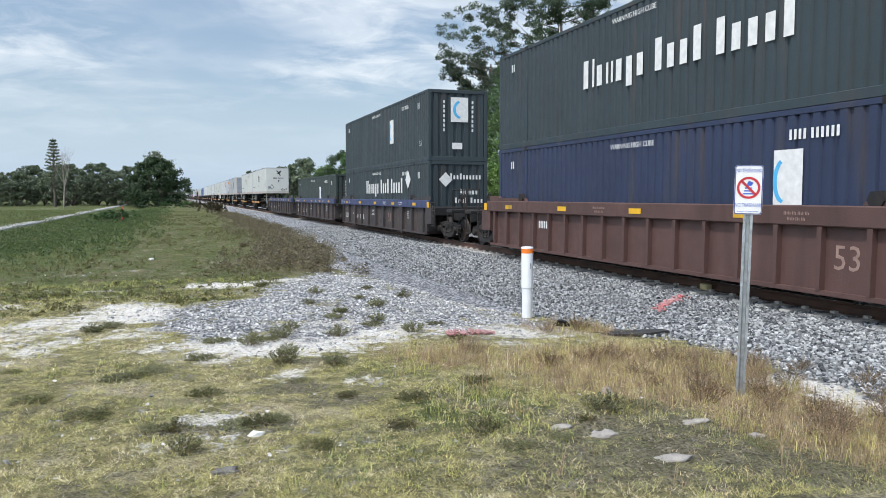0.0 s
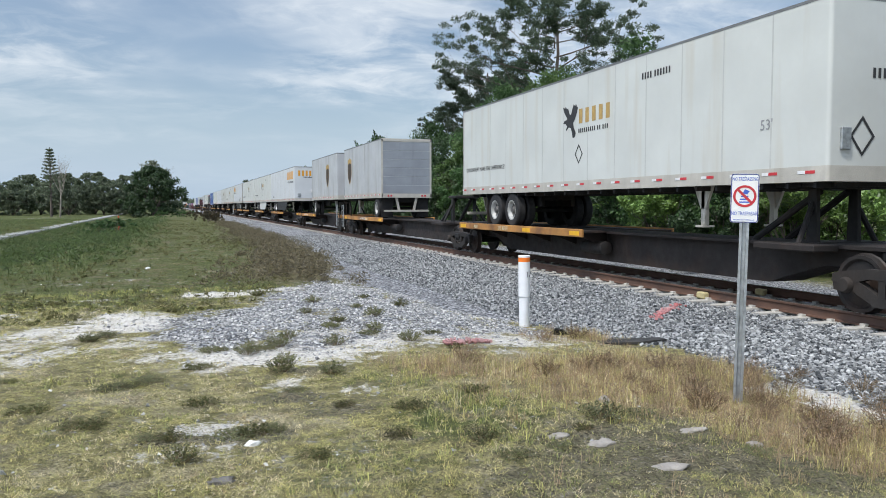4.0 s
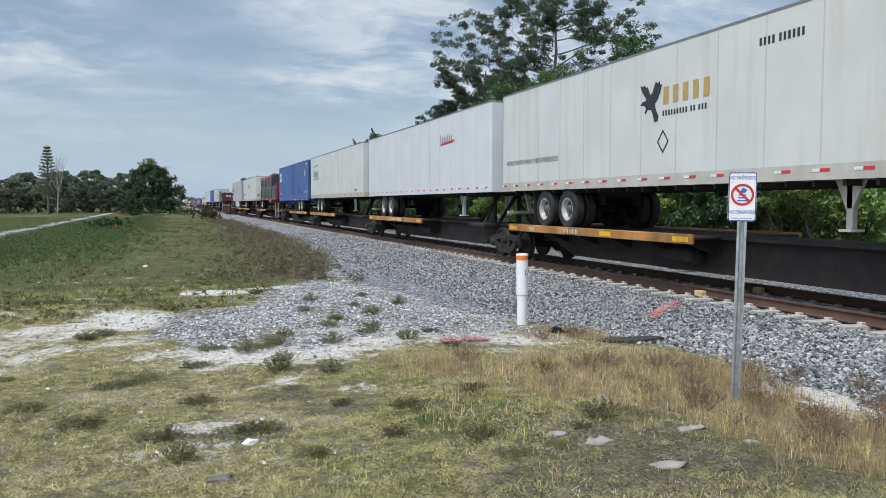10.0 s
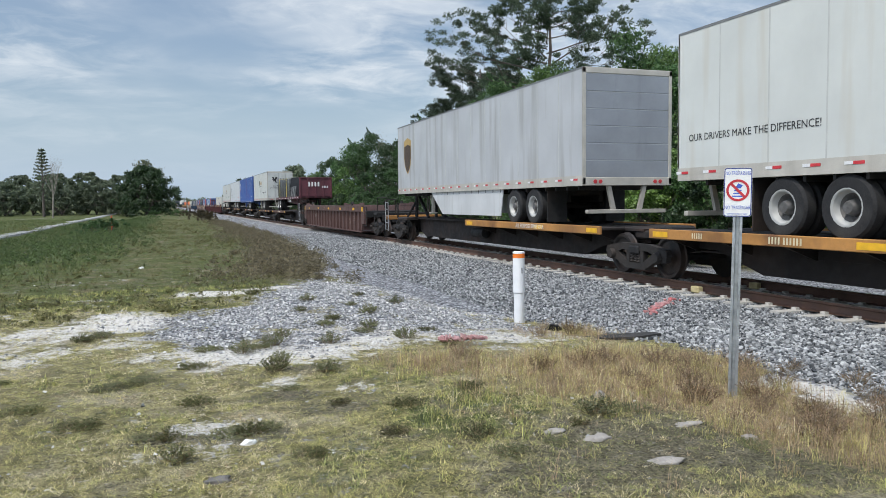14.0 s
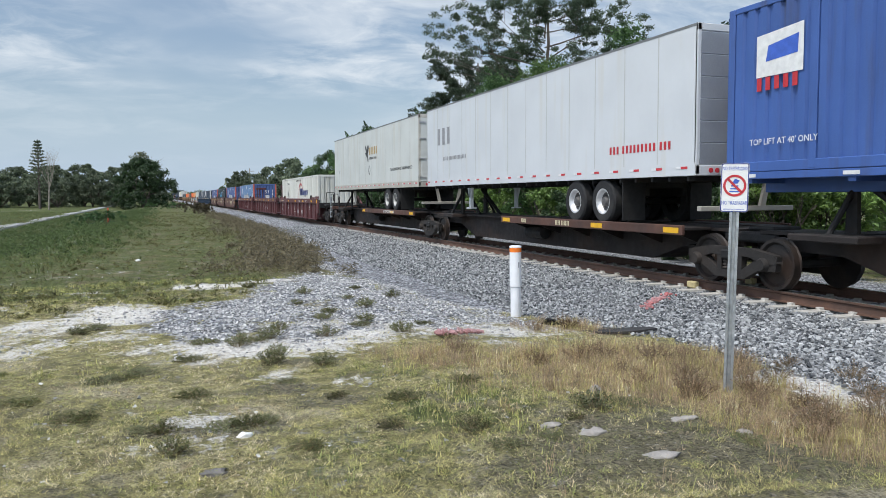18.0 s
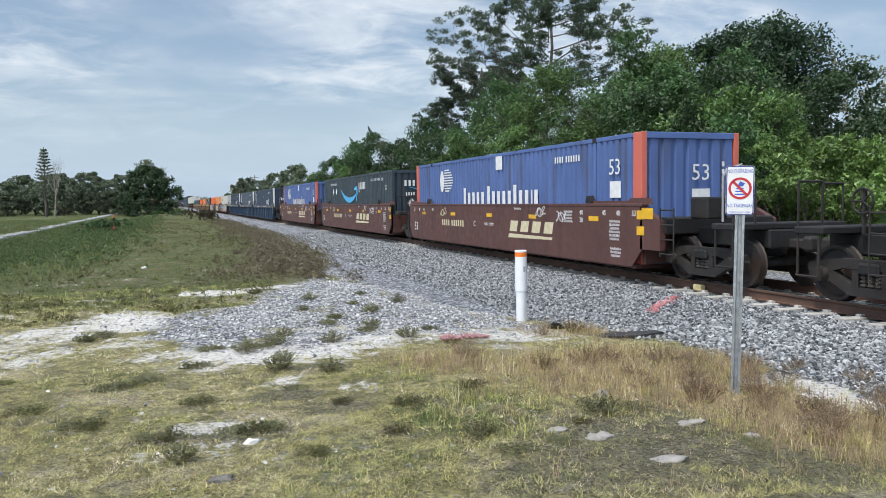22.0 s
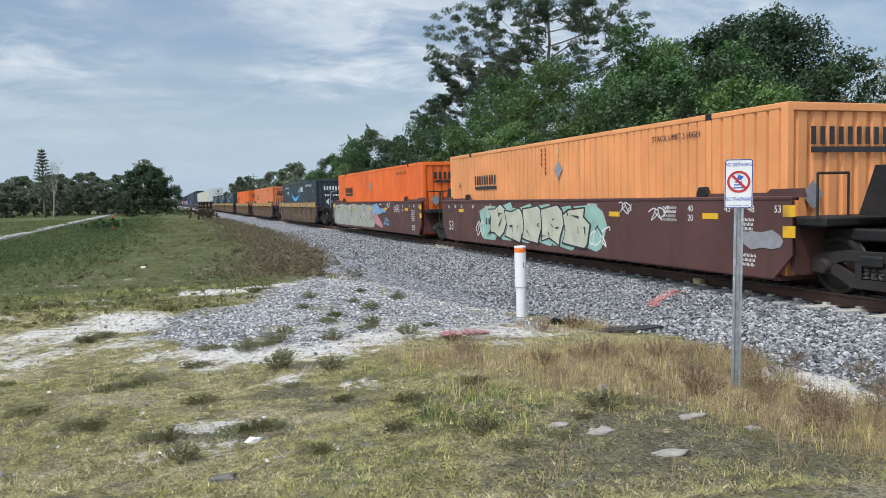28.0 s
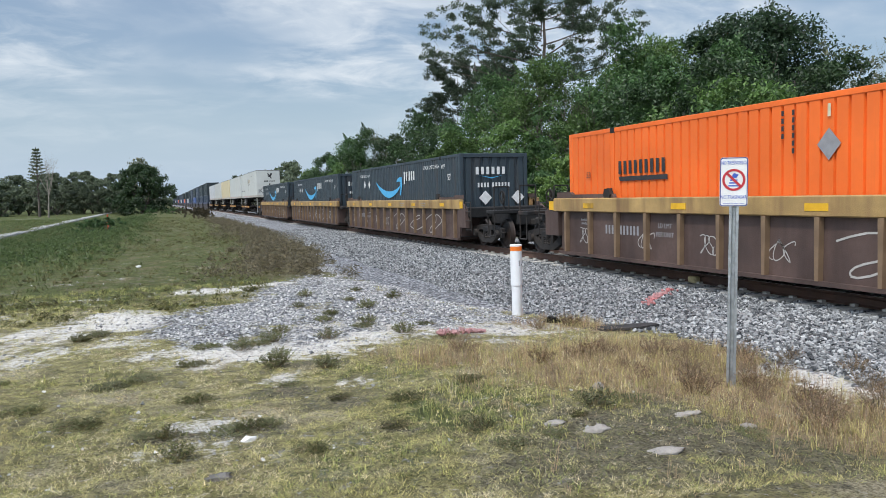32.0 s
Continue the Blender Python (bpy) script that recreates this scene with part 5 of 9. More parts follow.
def build_trees():
    # tall trees behind the line
    stand(pine_tree("tall open-crowned pine above the thicket", 19.5, 3), 30.0, 58.0)
    stand(pine_tree("leaning pine with a broken crown", 15.5, 8), 30.0, 73.0)
    stand(broad_tree("oak_tree", "large dark rounded oak behind the thicket", 12.6, 9.0, 12, LEAF["deep"], 0.34, 230, 300, 0.15, 0.2, square=4.0, lumpy=0.45, shoots=3), 34.0, 38.4)
    copies(broad_tree("tree", "fresh green tree in the thicket", 11.4, 7.5, 14, LEAF["bright"], 0.2, 80, 300, 0.115, 0.25), [(25.0, 47.5, 0), (28.8, 40.5, 130), (31.0, 47.0, 220)])
    stand(broad_tree("tree", "mid-green tree with an uneven crown", 11.2, 7.0, 15, LEAF["mid"], 0.2, 80, 300, 0.115, 0.25), 24.6, 55.0)
    stand(broad_tree("tree", "slim upright tree with a thin top", 12.2, 3.6, 16, LEAF["mid"], 0.14, 44, 110, 0.15, 0.2), 26.0, 40.0)
    stand(bare_tree("thin leafless tree with pale twigs", 9.6, 5, False), 22.0, 77.0)
    stand(bare_tree("twiggy half-bare tree beside the oak", 9.8, 6), 34.5, 30.0, 40)
    copies(broad_tree("tree", "dense mid-green tree in the thicket", 9.6, 6.6, 18, LEAF["mid"], 0.16, 64, 230, 0.125, 0.2), [(22.5, 67.0, 0), (21.5, 82.0, 70), (28.0, 44.0, 150), (27.5, 33.0, 200), (22.5, 95.0, 20), (31, 52, 90), (26.5, 37.0, 310), (27.5, 40.5, 30)])
    copies(broad_tree("tree", "dark green tree in the thicket", 8.4, 6.2, 19, LEAF["dark"], 0.16, 60, 220, 0.125, 0.16), [(22.0, 60.0, 0), (21.5, 74.0, 40), (25.0, 36.0, 100), (24.5, 29.5, 220), (21.0, 104.0, 10), (30.0, 28.0, 60), (36.0, 44.0, 140), (30.5, 36.0, 10)])
    copies(broad_tree("tree", "bright green young tree in the thicket", 7.0, 5.4, 20, LEAF["bright"], 0.12, 54, 220, 0.115, 0.14), [(20.0, 52.0, 0), (20.6, 44.5, 80), (20.2, 88.0, 30), (20.5, 112.0, 120), (23.0, 40.0, 200), (23.5, 30.5, 60), (22.8, 26.0, 300)])
    copies(broad_tree("shrub", "vine-covered shrub beside the railway", 4.4, 4.6, 22, LEAF["vine"], 0.07, 46, 230, 0.095, 0.08, category="shrub", group="thicket along the line"), [(18.6, 19.5, 0), (18.4, 26.0, 60), (19.0, 33.5, 120), (21.5, 17.5, 180), (18.5, 41.0, 240), (18.8, 14.5, 30), (22.0, 23.0, 70), (21.2, 20.4, 100), (23.6, 21.6, 200), (20.6, 25.0, 310), (24.6, 25.2, 20), (26.4, 23.4, 150)])
    copies(broad_tree("shrub", "dense green shrub beside the railway", 5.2, 5.0, 23, LEAF["mid"], 0.08, 48, 220, 0.10, 0.08, category="shrub", group="thicket along the line"), [(19.4, 29.5, 0), (19.2, 37.5, 50), (19.0, 48.5, 100), (19.2, 57.0, 150), (19.0, 66.0, 200), (19.4, 76.0, 250), (19.2, 23.0, 300), (19.0, 98.0, 10)])
    copies(broad_tree("shrub", "low dark shrub under the trees", 3.4, 4.4, 24, LEAF["dark"], 0.06, 40, 200, 0.095, 0.06, category="shrub", group="thicket along the line"), [(17.9, 45.0, 0), (17.8, 53.0, 90), (18.0, 62.0, 180), (18.0, 71.0, 20), (18.2, 84.0, 110), (18.2, 92.0, 220), (18.0, 30.5, 310), (23.5, 26.5, 0), (17.8, 22.0, 40), (18.0, 106.0, 0), (18.2, 118.0, 60)])
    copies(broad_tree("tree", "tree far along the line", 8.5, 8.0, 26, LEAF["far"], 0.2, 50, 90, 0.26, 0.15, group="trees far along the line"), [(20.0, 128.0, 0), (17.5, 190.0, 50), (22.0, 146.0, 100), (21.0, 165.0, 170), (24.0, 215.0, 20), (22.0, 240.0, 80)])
    # across the field
    stand(norfolk_tree("tall star pine with upswept whorls across the field", 11.1, 4), -18.5, 138.0)
    stand(bare_tree("grey leafless tree across the field", 9.6, 9, False), -16.0, 128.0)
    big = broad_tree("tree", "large dark dense tree standing by the line", 8.7, 11.5, 30, LEAF["dark"], 0.3, 150, 120, 0.24, 0.03, group="trees across the field", lumpy=0.8)
    stand(big, -3.4, 152.0)
    stand(broad_tree("tree", "wispy tree rising behind a dark one", 11.0, 5.0, 31, LEAF["dull"], 0.2, 26, 60, 0.22, 0.3, group="trees across the field"), -3.8, 160.0)
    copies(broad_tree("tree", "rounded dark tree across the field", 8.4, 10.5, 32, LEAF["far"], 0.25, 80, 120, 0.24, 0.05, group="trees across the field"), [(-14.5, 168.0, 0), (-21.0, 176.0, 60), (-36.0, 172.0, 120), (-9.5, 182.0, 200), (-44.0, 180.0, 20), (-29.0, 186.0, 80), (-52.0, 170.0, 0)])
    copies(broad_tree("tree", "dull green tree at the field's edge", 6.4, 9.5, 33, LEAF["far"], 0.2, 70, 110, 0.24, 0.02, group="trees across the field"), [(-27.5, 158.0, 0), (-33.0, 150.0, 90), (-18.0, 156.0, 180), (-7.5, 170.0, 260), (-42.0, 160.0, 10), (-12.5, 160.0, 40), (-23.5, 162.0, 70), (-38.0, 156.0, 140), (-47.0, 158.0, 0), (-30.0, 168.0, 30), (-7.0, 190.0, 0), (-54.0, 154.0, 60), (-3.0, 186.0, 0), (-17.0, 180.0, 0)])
    copies(broad_tree("shrub", "dry brown bush beside the ballast", 1.5, 3.4, 34, leaf_mat("leaf_brown_bush", (0.085, 0.075, 0.045)), 0.04, 30, 80, 0.09, 0.04, category="shrub", group="bushes by the ballast"), [(4.9, 104.0, 0), (4.3, 96.0, 70), (3.6, 88.0, 140), (4.9, 116.0, 30), (3.0, 112.0, 0)])
    copies(broad_tree("shrub", "low green bush on the grass bank", 1.3, 3.2, 35, LEAF["mid"], 0.04, 30, 80, 0.09, 0.04, category="shrub", group="bushes by the ballast"), [(1.5, 128.0, 0), (-1.5, 122.0, 60), (2.5, 138.0, 120), (-5.0, 62.0, 0), (-3.6, 57.0, 100)])
    # woods on the horizon, in the far leaf colour paled for haze
    rng = np.random.default_rng(15)
    n = 420
    x = np.concatenate([rng.uniform(-700, -25, n), rng.uniform(28, 700, n), rng.uniform(-25, 45, 60)])
    y = np.concatenate([rng.uniform(210, 420, n), rng.uniform(180, 420, n), rng.uniform(900, 1100, 60)])
    h = rng.uniform(5, 10, len(x))
    cs = np.stack([x, y, h * 0.5], -1)
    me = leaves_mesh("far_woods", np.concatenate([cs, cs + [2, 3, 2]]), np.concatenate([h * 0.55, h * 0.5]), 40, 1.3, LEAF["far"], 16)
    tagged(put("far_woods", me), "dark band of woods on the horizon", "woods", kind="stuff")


build_trees()


def build_far_things():
    path = []
    for y in np.linspace(36, 190, 40):
        x = np.interp(y, [30, 50, 70, 103, 190], [-9.4, -9.5, -9.6, -9.9, -10.5])
        path.append((x, y))
    g = Shape()
    for (x0, y0), (x1, y1) in zip(path, path[1:]):
        z0, z1 = float(ground_z(x0, y0)), float(ground_z(x1, y1))
        g.add([(x0 - 0.4, y0, z0 + 0.03), (x0 + 0.4, y0, z0 + 0.06), (x1 + 0.7, y1, z1 + 0.06), (x1 - 0.7, y1, z1 + 0.03), (x0 - 0.7, y0, z0 - 0.2), (x0 + 0.7, y0, z0 - 0.2), (x1 + 0.7, y1, z1 - 0.2), (x1 - 0.7, y1, z1 - 0.2)],
              [(0, 1, 2, 3), (1, 5, 6, 2), (0, 3, 7, 4)])
    tagged(part("pavement", g, surf("path_concrete", (0.33, 0.33, 0.32), 0.9, 0, 0.2, 0.8, (0.3, 0.28, 0.24), 0.2), None), "pale concrete footpath across the field", kind="structure")
    for x, y in ((24.0, 232.0), (30.0, 262.0)):
        up = thing("utility_pole", "grey wooden utility pole far along the line", "utility pole", "utility poles", m=pose(x, y, float(ground_z(x, y))))
        part("pole", Shape().tube((0, 0, -0.5), (0, 0, 10.5), 0.15, 8, 0.1), BARK_PALE, up)
        part("cross_arm", Shape().box(-1.3, 1.3, -0.06, 0.06, 9.6, 9.75, 0.01), BARK_PALE, up)
    mk = thing("field_marker", "short orange-red marker stake in long grass", "marker post", m=pose(-3.6, 58.0, float(ground_z(-3.6, 58.0))))
    part("stake", Shape().box(-0.05, 0.05, -0.02, 0.02, -0.2, 1.15, 0.005), surf("stake_red", (0.6, 0.1, 0.05), 0.6, 0, 0.15, 8), mk)


build_far_things()


# ---- the train ----
# Everything on the line is built with its leading end at y = 0, the rail's top at z = 0 and the track's middle at x = 0.
SPEED = 24.804
MOVING = []


def rolling(ob, s):
    """ob runs with the train, its own origin s metres up the line at the start."""
    ob.matrix_basis = pose(TRACK_X, s, RAIL_TOP)
    MOVING.append((ob, s))
    return ob


def build_wheel():
    g = Shape()
    g.lathe((0, 0, 0), "x", [(-0.07, 0.06), (-0.07, 0.14), (-0.03, 0.17), (-0.01, 0.36), (-0.055, 0.40), (-0.055, 0.46), (0.055, 0.47), (0.08, 0.495), (0.08, 0.06)], 18)
    return g.mesh("wheel", WHEEL_STEEL)


def build_side_frame():
    """A cast side frame: top chord, two columns with a window each way, pedestals with bearing ends."""
    g = Shape()
    t = 0.07
    g.plate([(-1.20, 0.50), (-1.14, 0.64), (-0.55, 0.73), (0.55, 0.73), (1.14, 0.64), (1.20, 0.50), (0.94, 0.45), (0.5, 0.575), (-0.5, 0.575), (-0.94, 0.45)], "x", -t, t)
    g.plate([(-0.42, 0.16), (0.42, 0.16), (0.50, 0.30), (-0.50, 0.30)], "x", -t * 0.96, t * 0.96)
    for s in (1, -1):
        g.plate([(s * 0.40, 0.17), (s * 0.28, 0.30), (s * 0.74, 0.56), (s * 0.98, 0.46)], "x", -t * 0.91, t * 0.91)
        g.plate([(s * 0.21, 0.25), (s * 0.33, 0.25), (s * 0.33, 0.64), (s * 0.21, 0.64)], "x", -t * 0.86, t * 0.86)
        g.plate([(s * 0.76, 0.33), (s * 1.16, 0.36), (s * 1.20, 0.62), (s * 0.86, 0.62)], "x", -t * 0.80, t * 0.80)
        g.lathe((-0.02, s * 0.89, 0.46), "x", [(-0.14, 0.06), (-0.14, 0.10), (-0.10, 0.125), (0.08, 0.125), (0.08, 0.06)], 14)
    return g.mesh("side_frame", TRUCK_STEEL)


def build_spring():
    g = Shape()
    for k in (-0.135, 0.0, 0.135):
        prof = [(0.30, 0.03)]
        for i in range(4):
            z = 0.31 + i * 0.062
            prof += [(z, 0.045), (z + 0.012, 0.07), (z + 0.036, 0.07), (z + 0.048, 0.045)]
        g.lathe((0, k, 0), "z", prof + [(0.57, 0.03)], 5)
    return g.mesh("spring_nest", surf("spring_steel", (0.07, 0.058, 0.05), 0.7, 0.2, 0.3, 8))


def build_bolster():
    g = Shape()
    g.box(-1.12, 1.12, -0.19, 0.19, 0.50, 0.68, 0.03)
    g.tube((-0.75, -0.89, 0.46), (0.75, -0.89, 0.46), 0.085, 10)
    g.tube((-0.75, 0.89, 0.46), (0.75, 0.89, 0.46), 0.085, 10)
    g.lathe((0, 0, 0), "z", [(0.66, 0.3), (0.8, 0.3)], 16)
    return g.mesh("truck", STEEL_DARK)


WHEEL, SIDE_FRAME, SPRING, BOLSTER = build_wheel(), build_side_frame(), build_spring(), build_bolster()


def add_truck(parent, y, springs=True):
    tr = put("truck", BOLSTER, parent, pose(0, y, 0), "cast steel truck with four wheels")
    for sx in (-1, 1):
        for sy in (-0.89, 0.89):
            put("wheel", WHEEL, tr, pose(sx * 0.755, sy, 0.46, 0, 0, 0 if sx < 0 else 180))
        put("side_frame", SIDE_FRAME, tr, pose(sx * 1.0, 0, 0, 0, 0, 0 if sx < 0 else 180))
        put("spring_nest", SPRING, tr, pose(sx * 1.0, 0, 0)) if springs else None
    return tr


def add_coupler(parent, y, way):
    g = Shape()
    g.box(-0.09, 0.09, min(y, y - way * 0.75), max(y, y - way * 0.75), 0.74, 0.92, 0.03)
    g.box(-0.16, 0.14, min(y, y + way * 0.22), max(y, y + way * 0.22), 0.70, 0.98, 0.05)
    part("coupler", g, TRUCK_STEEL, parent)
    h = Shape()
    for k in range(5):
        h.tube((0.3 + 0.02 * k, y - way * 0.3 + way * 0.1 * k, 0.72 - 0.05 * k), (0.3 + 0.02 * (k + 1), y - way * 0.3 + way * 0.1 * (k + 1), 0.72 - 0.05 * (k + 1)), 0.025, 6)
    part("air_hose", h, RUBBER, parent)


def add_ladder(parent, x, y, z0, z1, w=0.42, n=4, along="y"):
    g = Shape()
    for s in (-w / 2, w / 2):
        a = (x, y + s, z0) if along == "y" else (x + s, y, z0)
        g.tube(a, (a[0], a[1], z1), 0.018, 6)
    for i in range(n):
        z = z0 + 0.06 + (z1 - z0 - 0.1) * i / (n - 1)
        a, b = ((x, y - w / 2, z), (x, y + w / 2, z)) if along == "y" else ((x - w / 2, y, z), (x + w / 2, y, z))
        g.tube(a, b, 0.016, 6)
    part("ladder", g, BRIGHT_STEEL if parent.name.startswith("spine") else TRUCK_STEEL, parent)


RIBS = {}


def hand_wheel(x, y, z, r=0.25):
    """A spoked brake wheel facing the field."""
    g = Shape()
    ring = [(y + r * math.cos(k * math.pi / 9), z + r * math.sin(k * math.pi / 9)) for k in range(18)]
    for a, b in zip(ring, ring[1:] + ring[:1]):
        g.tube((x, *a), (x, *b), 0.02, 6)
    for k in range(5):
        g.tube((x, y, z), (x, y + r * math.cos(k * 1.257), z + r * math.sin(k * 1.257)), 0.014, 5)
    return g


def well_car(label, fronts, s_front, style, length=16.15, plain=False):
    """An articulated or single well car. fronts: where each well's load begins."""
    car = thing("well_car", label, "rail car", "cars of the train")
    origin = fronts[0]
    body, chord, rib_mat = style["body"], style["chord"], style.get("rib", style["body"])
    smooth = style.get("smooth", False)
    for i, fr in enumerate(fronts):
        a, b = fr - origin - 0.22, fr - origin + length + 0.22
        well = part("well", Shape().box(-1.375, 1.375, a + 0.3, b - 0.3, 0.17, 0.25), body, car)
        for sx in (-1, 1):
            x0, x1 = sorted((sx * (1.46 if smooth else 1.38), sx * (1.50 if smooth else 1.41)))
            if smooth:
                side = [(a - 0.1, 1.56), (a - 0.1, 0.62), (a + 0.3, 0.22), (b - 0.3, 0.22), (b + 0.1, 0.62), (b + 0.1, 1.56)]
            else:
                side = [(a, 1.24), (a, 0.34), (a + 0.12, 0.20), (b - 0.12, 0.20), (b, 0.34), (b, 1.24)]
            part("side_sheet", Shape().plate(side, "x", x0, x1), body, well)
        for y in (a, b):
            part("end_wall", Shape().box(-1.375, 1.375, y - 0.05, y + 0.05, 0.3, 1.12), body, well)
        for sx in (-1, 1):
            g = Shape()
            if smooth:
                g.box(*sorted((sx * 1.34, sx * 1.515)), a - 0.1, b + 0.1, 1.53, 1.60, 0.015)
            else:
                g.box(*sorted((sx * 1.36, sx * 1.52)), a - 0.25, b + 0.25, 1.24, 1.57, 0.02)
                part("bottom_chord", Shape().box(*sorted((sx * 1.40, sx * 1.50)), a, b, 0.17, 0.24), body, well)
            part("top_chord", g, chord, well)
        if plain:
            pass
        elif not smooth:
            key = rib_mat.name
            if key not in RIBS:
                r = Shape()
                r.plate([(-0.035, 0.24), (0.035, 0.24), (0.05, 1.24), (-0.05, 1.24)], "x", -0.065, 0.042)
                wide = Shape().plate([(-0.17, 0.10), (0.17, 0.10), (0.21, 1.24), (-0.21, 1.24)], "x", -0.085, 0.042)
                RIBS[key] = r.mesh("rib", rib_mat), wide.mesh("rib", rib_mat)
            n = style.get("ribs", 10)
            for k in range(n + 1):
                y = a + 0.35 + (b - a - 0.7) * k / n
                big = n < 12 and k in (2, n - 2)
                for sx in (-1, 1):
                    put("rib", RIBS[key][1 if big else 0], well, pose(sx * 1.45, y, 0, 0, 0, 0 if sx < 0 else 180))
        # guides that catch the container's corners
        for y, k in () if plain else ((a - 0.05, 1), (b + 0.05, -1)):
            for sx in (-1, 1):
                lug = y + k * 2.25
                part("locking_lug", Shape().plate([(lug - 0.15, 1.65), (lug - 0.09, 1.56), (lug + 0.09, 1.56), (lug + 0.15, 1.65), (lug + 0.09, 1.78), (lug - 0.08, 1.79)], "x", sx * 1.36, sx * 1.46), STEEL_DARK, well)
                g = Shape().plate([(y - k * 0.2, 1.575), (y + k * 2.5, 1.575), (y + k * 2.42, 1.66), (y + k * 0.6, 1.66), (y + k * 0.5, 1.72), (y - k * 0.15, 1.72)], "x", sx * 1.33, sx * 1.42)
                part("corner_guide", g, body, well)
        if not plain:
            style["marks"](well, a, b, i)
    last = fronts[-1] - origin + length
    # trucks: shared ones between wells, one more at either end
    for p, q in zip(fronts, fronts[1:]):
        mid = (p + length + q) / 2 - origin
        add_truck(car, mid)
        g = Shape()
        g.box(-0.75, 0.75, mid - 1.35, mid + 1.35, 0.86, 1.06, 0.03)
        g.box(-1.35, 1.35, mid - 1.38, mid - 0.62, 1.10, 1.26, 0.03)
        g.box(-1.35, 1.35, mid + 0.62, mid + 1.38, 1.10, 1.26, 0.03)
        for sx in (-1, 1):
            g.box(*sorted((sx * 1.05, sx * 1.4)), mid - 1.3, mid - 0.9, 0.62, 1.12, 0.02)
        part("platform", g, STEEL_DARK, car)
        if not style.get("tower"):
            part("joint_stand", Shape().plate([(mid - 0.6, 1.27), (mid + 0.6, 1.27), (mid + 0.3, 2.05), (mid - 0.25, 2.05)], "x", -0.7, 0.7), STEEL_DARK, car)
            add_ladder(car, -1.44, mid - 0.95, 0.42, 1.95, 0.42, 5)
        for k in (-1.1, 1.1) if style.get("tower") else ():
            g = Shape()
            for xx in (-0.95, -0.35):
                g.plate([(mid + k - 0.08, 1.2), (mid + k + 0.08, 1.2), (mid + k + 0.05, 2.55), (mid + k - 0.05, 2.55)], "x", xx - 0.04, xx + 0.04)
            g.box(-1.05, -0.25, mid + k - 0.16, mid + k + 0.16, 2.5, 2.72, 0.02)
            part("tower", g, chord, car)
        for k in (-0.75, 0.75):
            rail = Shape()
            for a, b in (((-1.38, mid + k, 1.26), (-1.38, mid + k, 1.95)), ((-1.38, mid + k, 1.95), (-0.75, mid + k, 1.95)), ((-0.75, mid + k, 1.95), (-0.75, mid + k, 1.26))):
                rail.tube(a, b, 0.022, 6)
            part("hand_rail", rail, TRUCK_STEEL, car)
    for y, w in ((0.0, -1), (last, 1)):
        t = y + w * 1.72
        add_truck(car, t, not plain)
        part("end_platform", Shape().box(-1.40, 1.40, *sorted((y + w * 0.25, y + w * 1.0)), 0.95, 1.30, 0.03), STEEL_DARK, car)
        part("draft_sill", Shape().box(-0.55, 0.55, *sorted((y + w * 0.3, y + w * 3.0)), 0.74, 1.10, 0.03), STEEL_DARK, car)
        part("end_step", Shape().box(-1.35, 1.35, *sorted((y + w * 2.35, y + w * 2.95)), 1.10, 1.22, 0.02), STEEL_DARK, car)
        for sx in (-1, 1):
            part("side_plate", Shape().plate([(y + w * 0.25, 0.62), (y + w * 0.95, 0.62), (y + w * 0.95, 1.24), (y + w * 0.25, 1.54)], "x", sx * 1.36, sx * 1.5), body, car)
        if plain:
            add_coupler(car, y + w * 3.35, w)
            continue
        for sx in (-1, 1):
            g = Shape()
            g.tube((sx * 1.3, y + w * 2.9, 0.45), (sx * 1.3, y + w * 2.9, 1.95), 0.022, 6)
            g.tube((sx * 0.8, y + w * 2.9, 1.2), (sx * 0.8, y + w * 2.9, 1.95), 0.022, 6)
            g.tube((sx * 1.3, y + w * 2.9, 1.95), (sx * 0.8, y + w * 2.9, 1.95), 0.022, 6)
            g.tube((sx * 1.32, y + w * 2.45, 0.42), (sx * 1.32, y + w * 2.9, 0.42), 0.022, 6)
            g.tube((sx * 1.32, y + w * 2.45, 0.42), (sx * 1.32, y + w * 2.45, 1.1), 0.022, 6)
            g.tube((sx * 1.32, y + w * 2.9, 0.42), (sx * 1.3, y + w * 2.9, 0.5), 0.022, 6)
            part("hand_rail", g, TRUCK_STEEL, car)
        if smooth:
            g = Shape()
            way = [(-1.28, 1.25), (-1.28, 2.1), (-1.2, 2.22), (-0.85, 2.32)]
            for p, q in zip(way, way[1:]):
                g.tube((p[0], y + w * 2.6, p[1]), (q[0], y + w * 2.6, q[1]), 0.024, 6)
            part("grab_rail", g, LETTER_GREY, car, "pale bent grab rail")
            part("brake_stand", Shape().box(-0.95, -0.45, *sorted((y + w * 1.2, y + w * 1.75)), 1.28, 1.72, 0.03), STEEL_DARK, car)
        add_ladder(car, -1.47, y + w * 1.15, 0.5, 1.5, 0.45, 4)
        b = hand_wheel(-0.7, y + w * 2.2, 1.62, 0.2)
        b.tube((-0.66, y + w * 2.2, 1.1), (-0.66, y + w * 2.2, 1.8), 0.035, 6)
        part("brake_wheel", b, TRUCK_STEEL, car)
        part("reflector", Shape().box(-1.512, -1.5, *sorted((y + w * 0.32, y + w * 0.72)), 1.27, 1.5), YELLOW, car)
        add_coupler(car, y + w * 3.35, w)
    rolling(car, s_front)
    return car


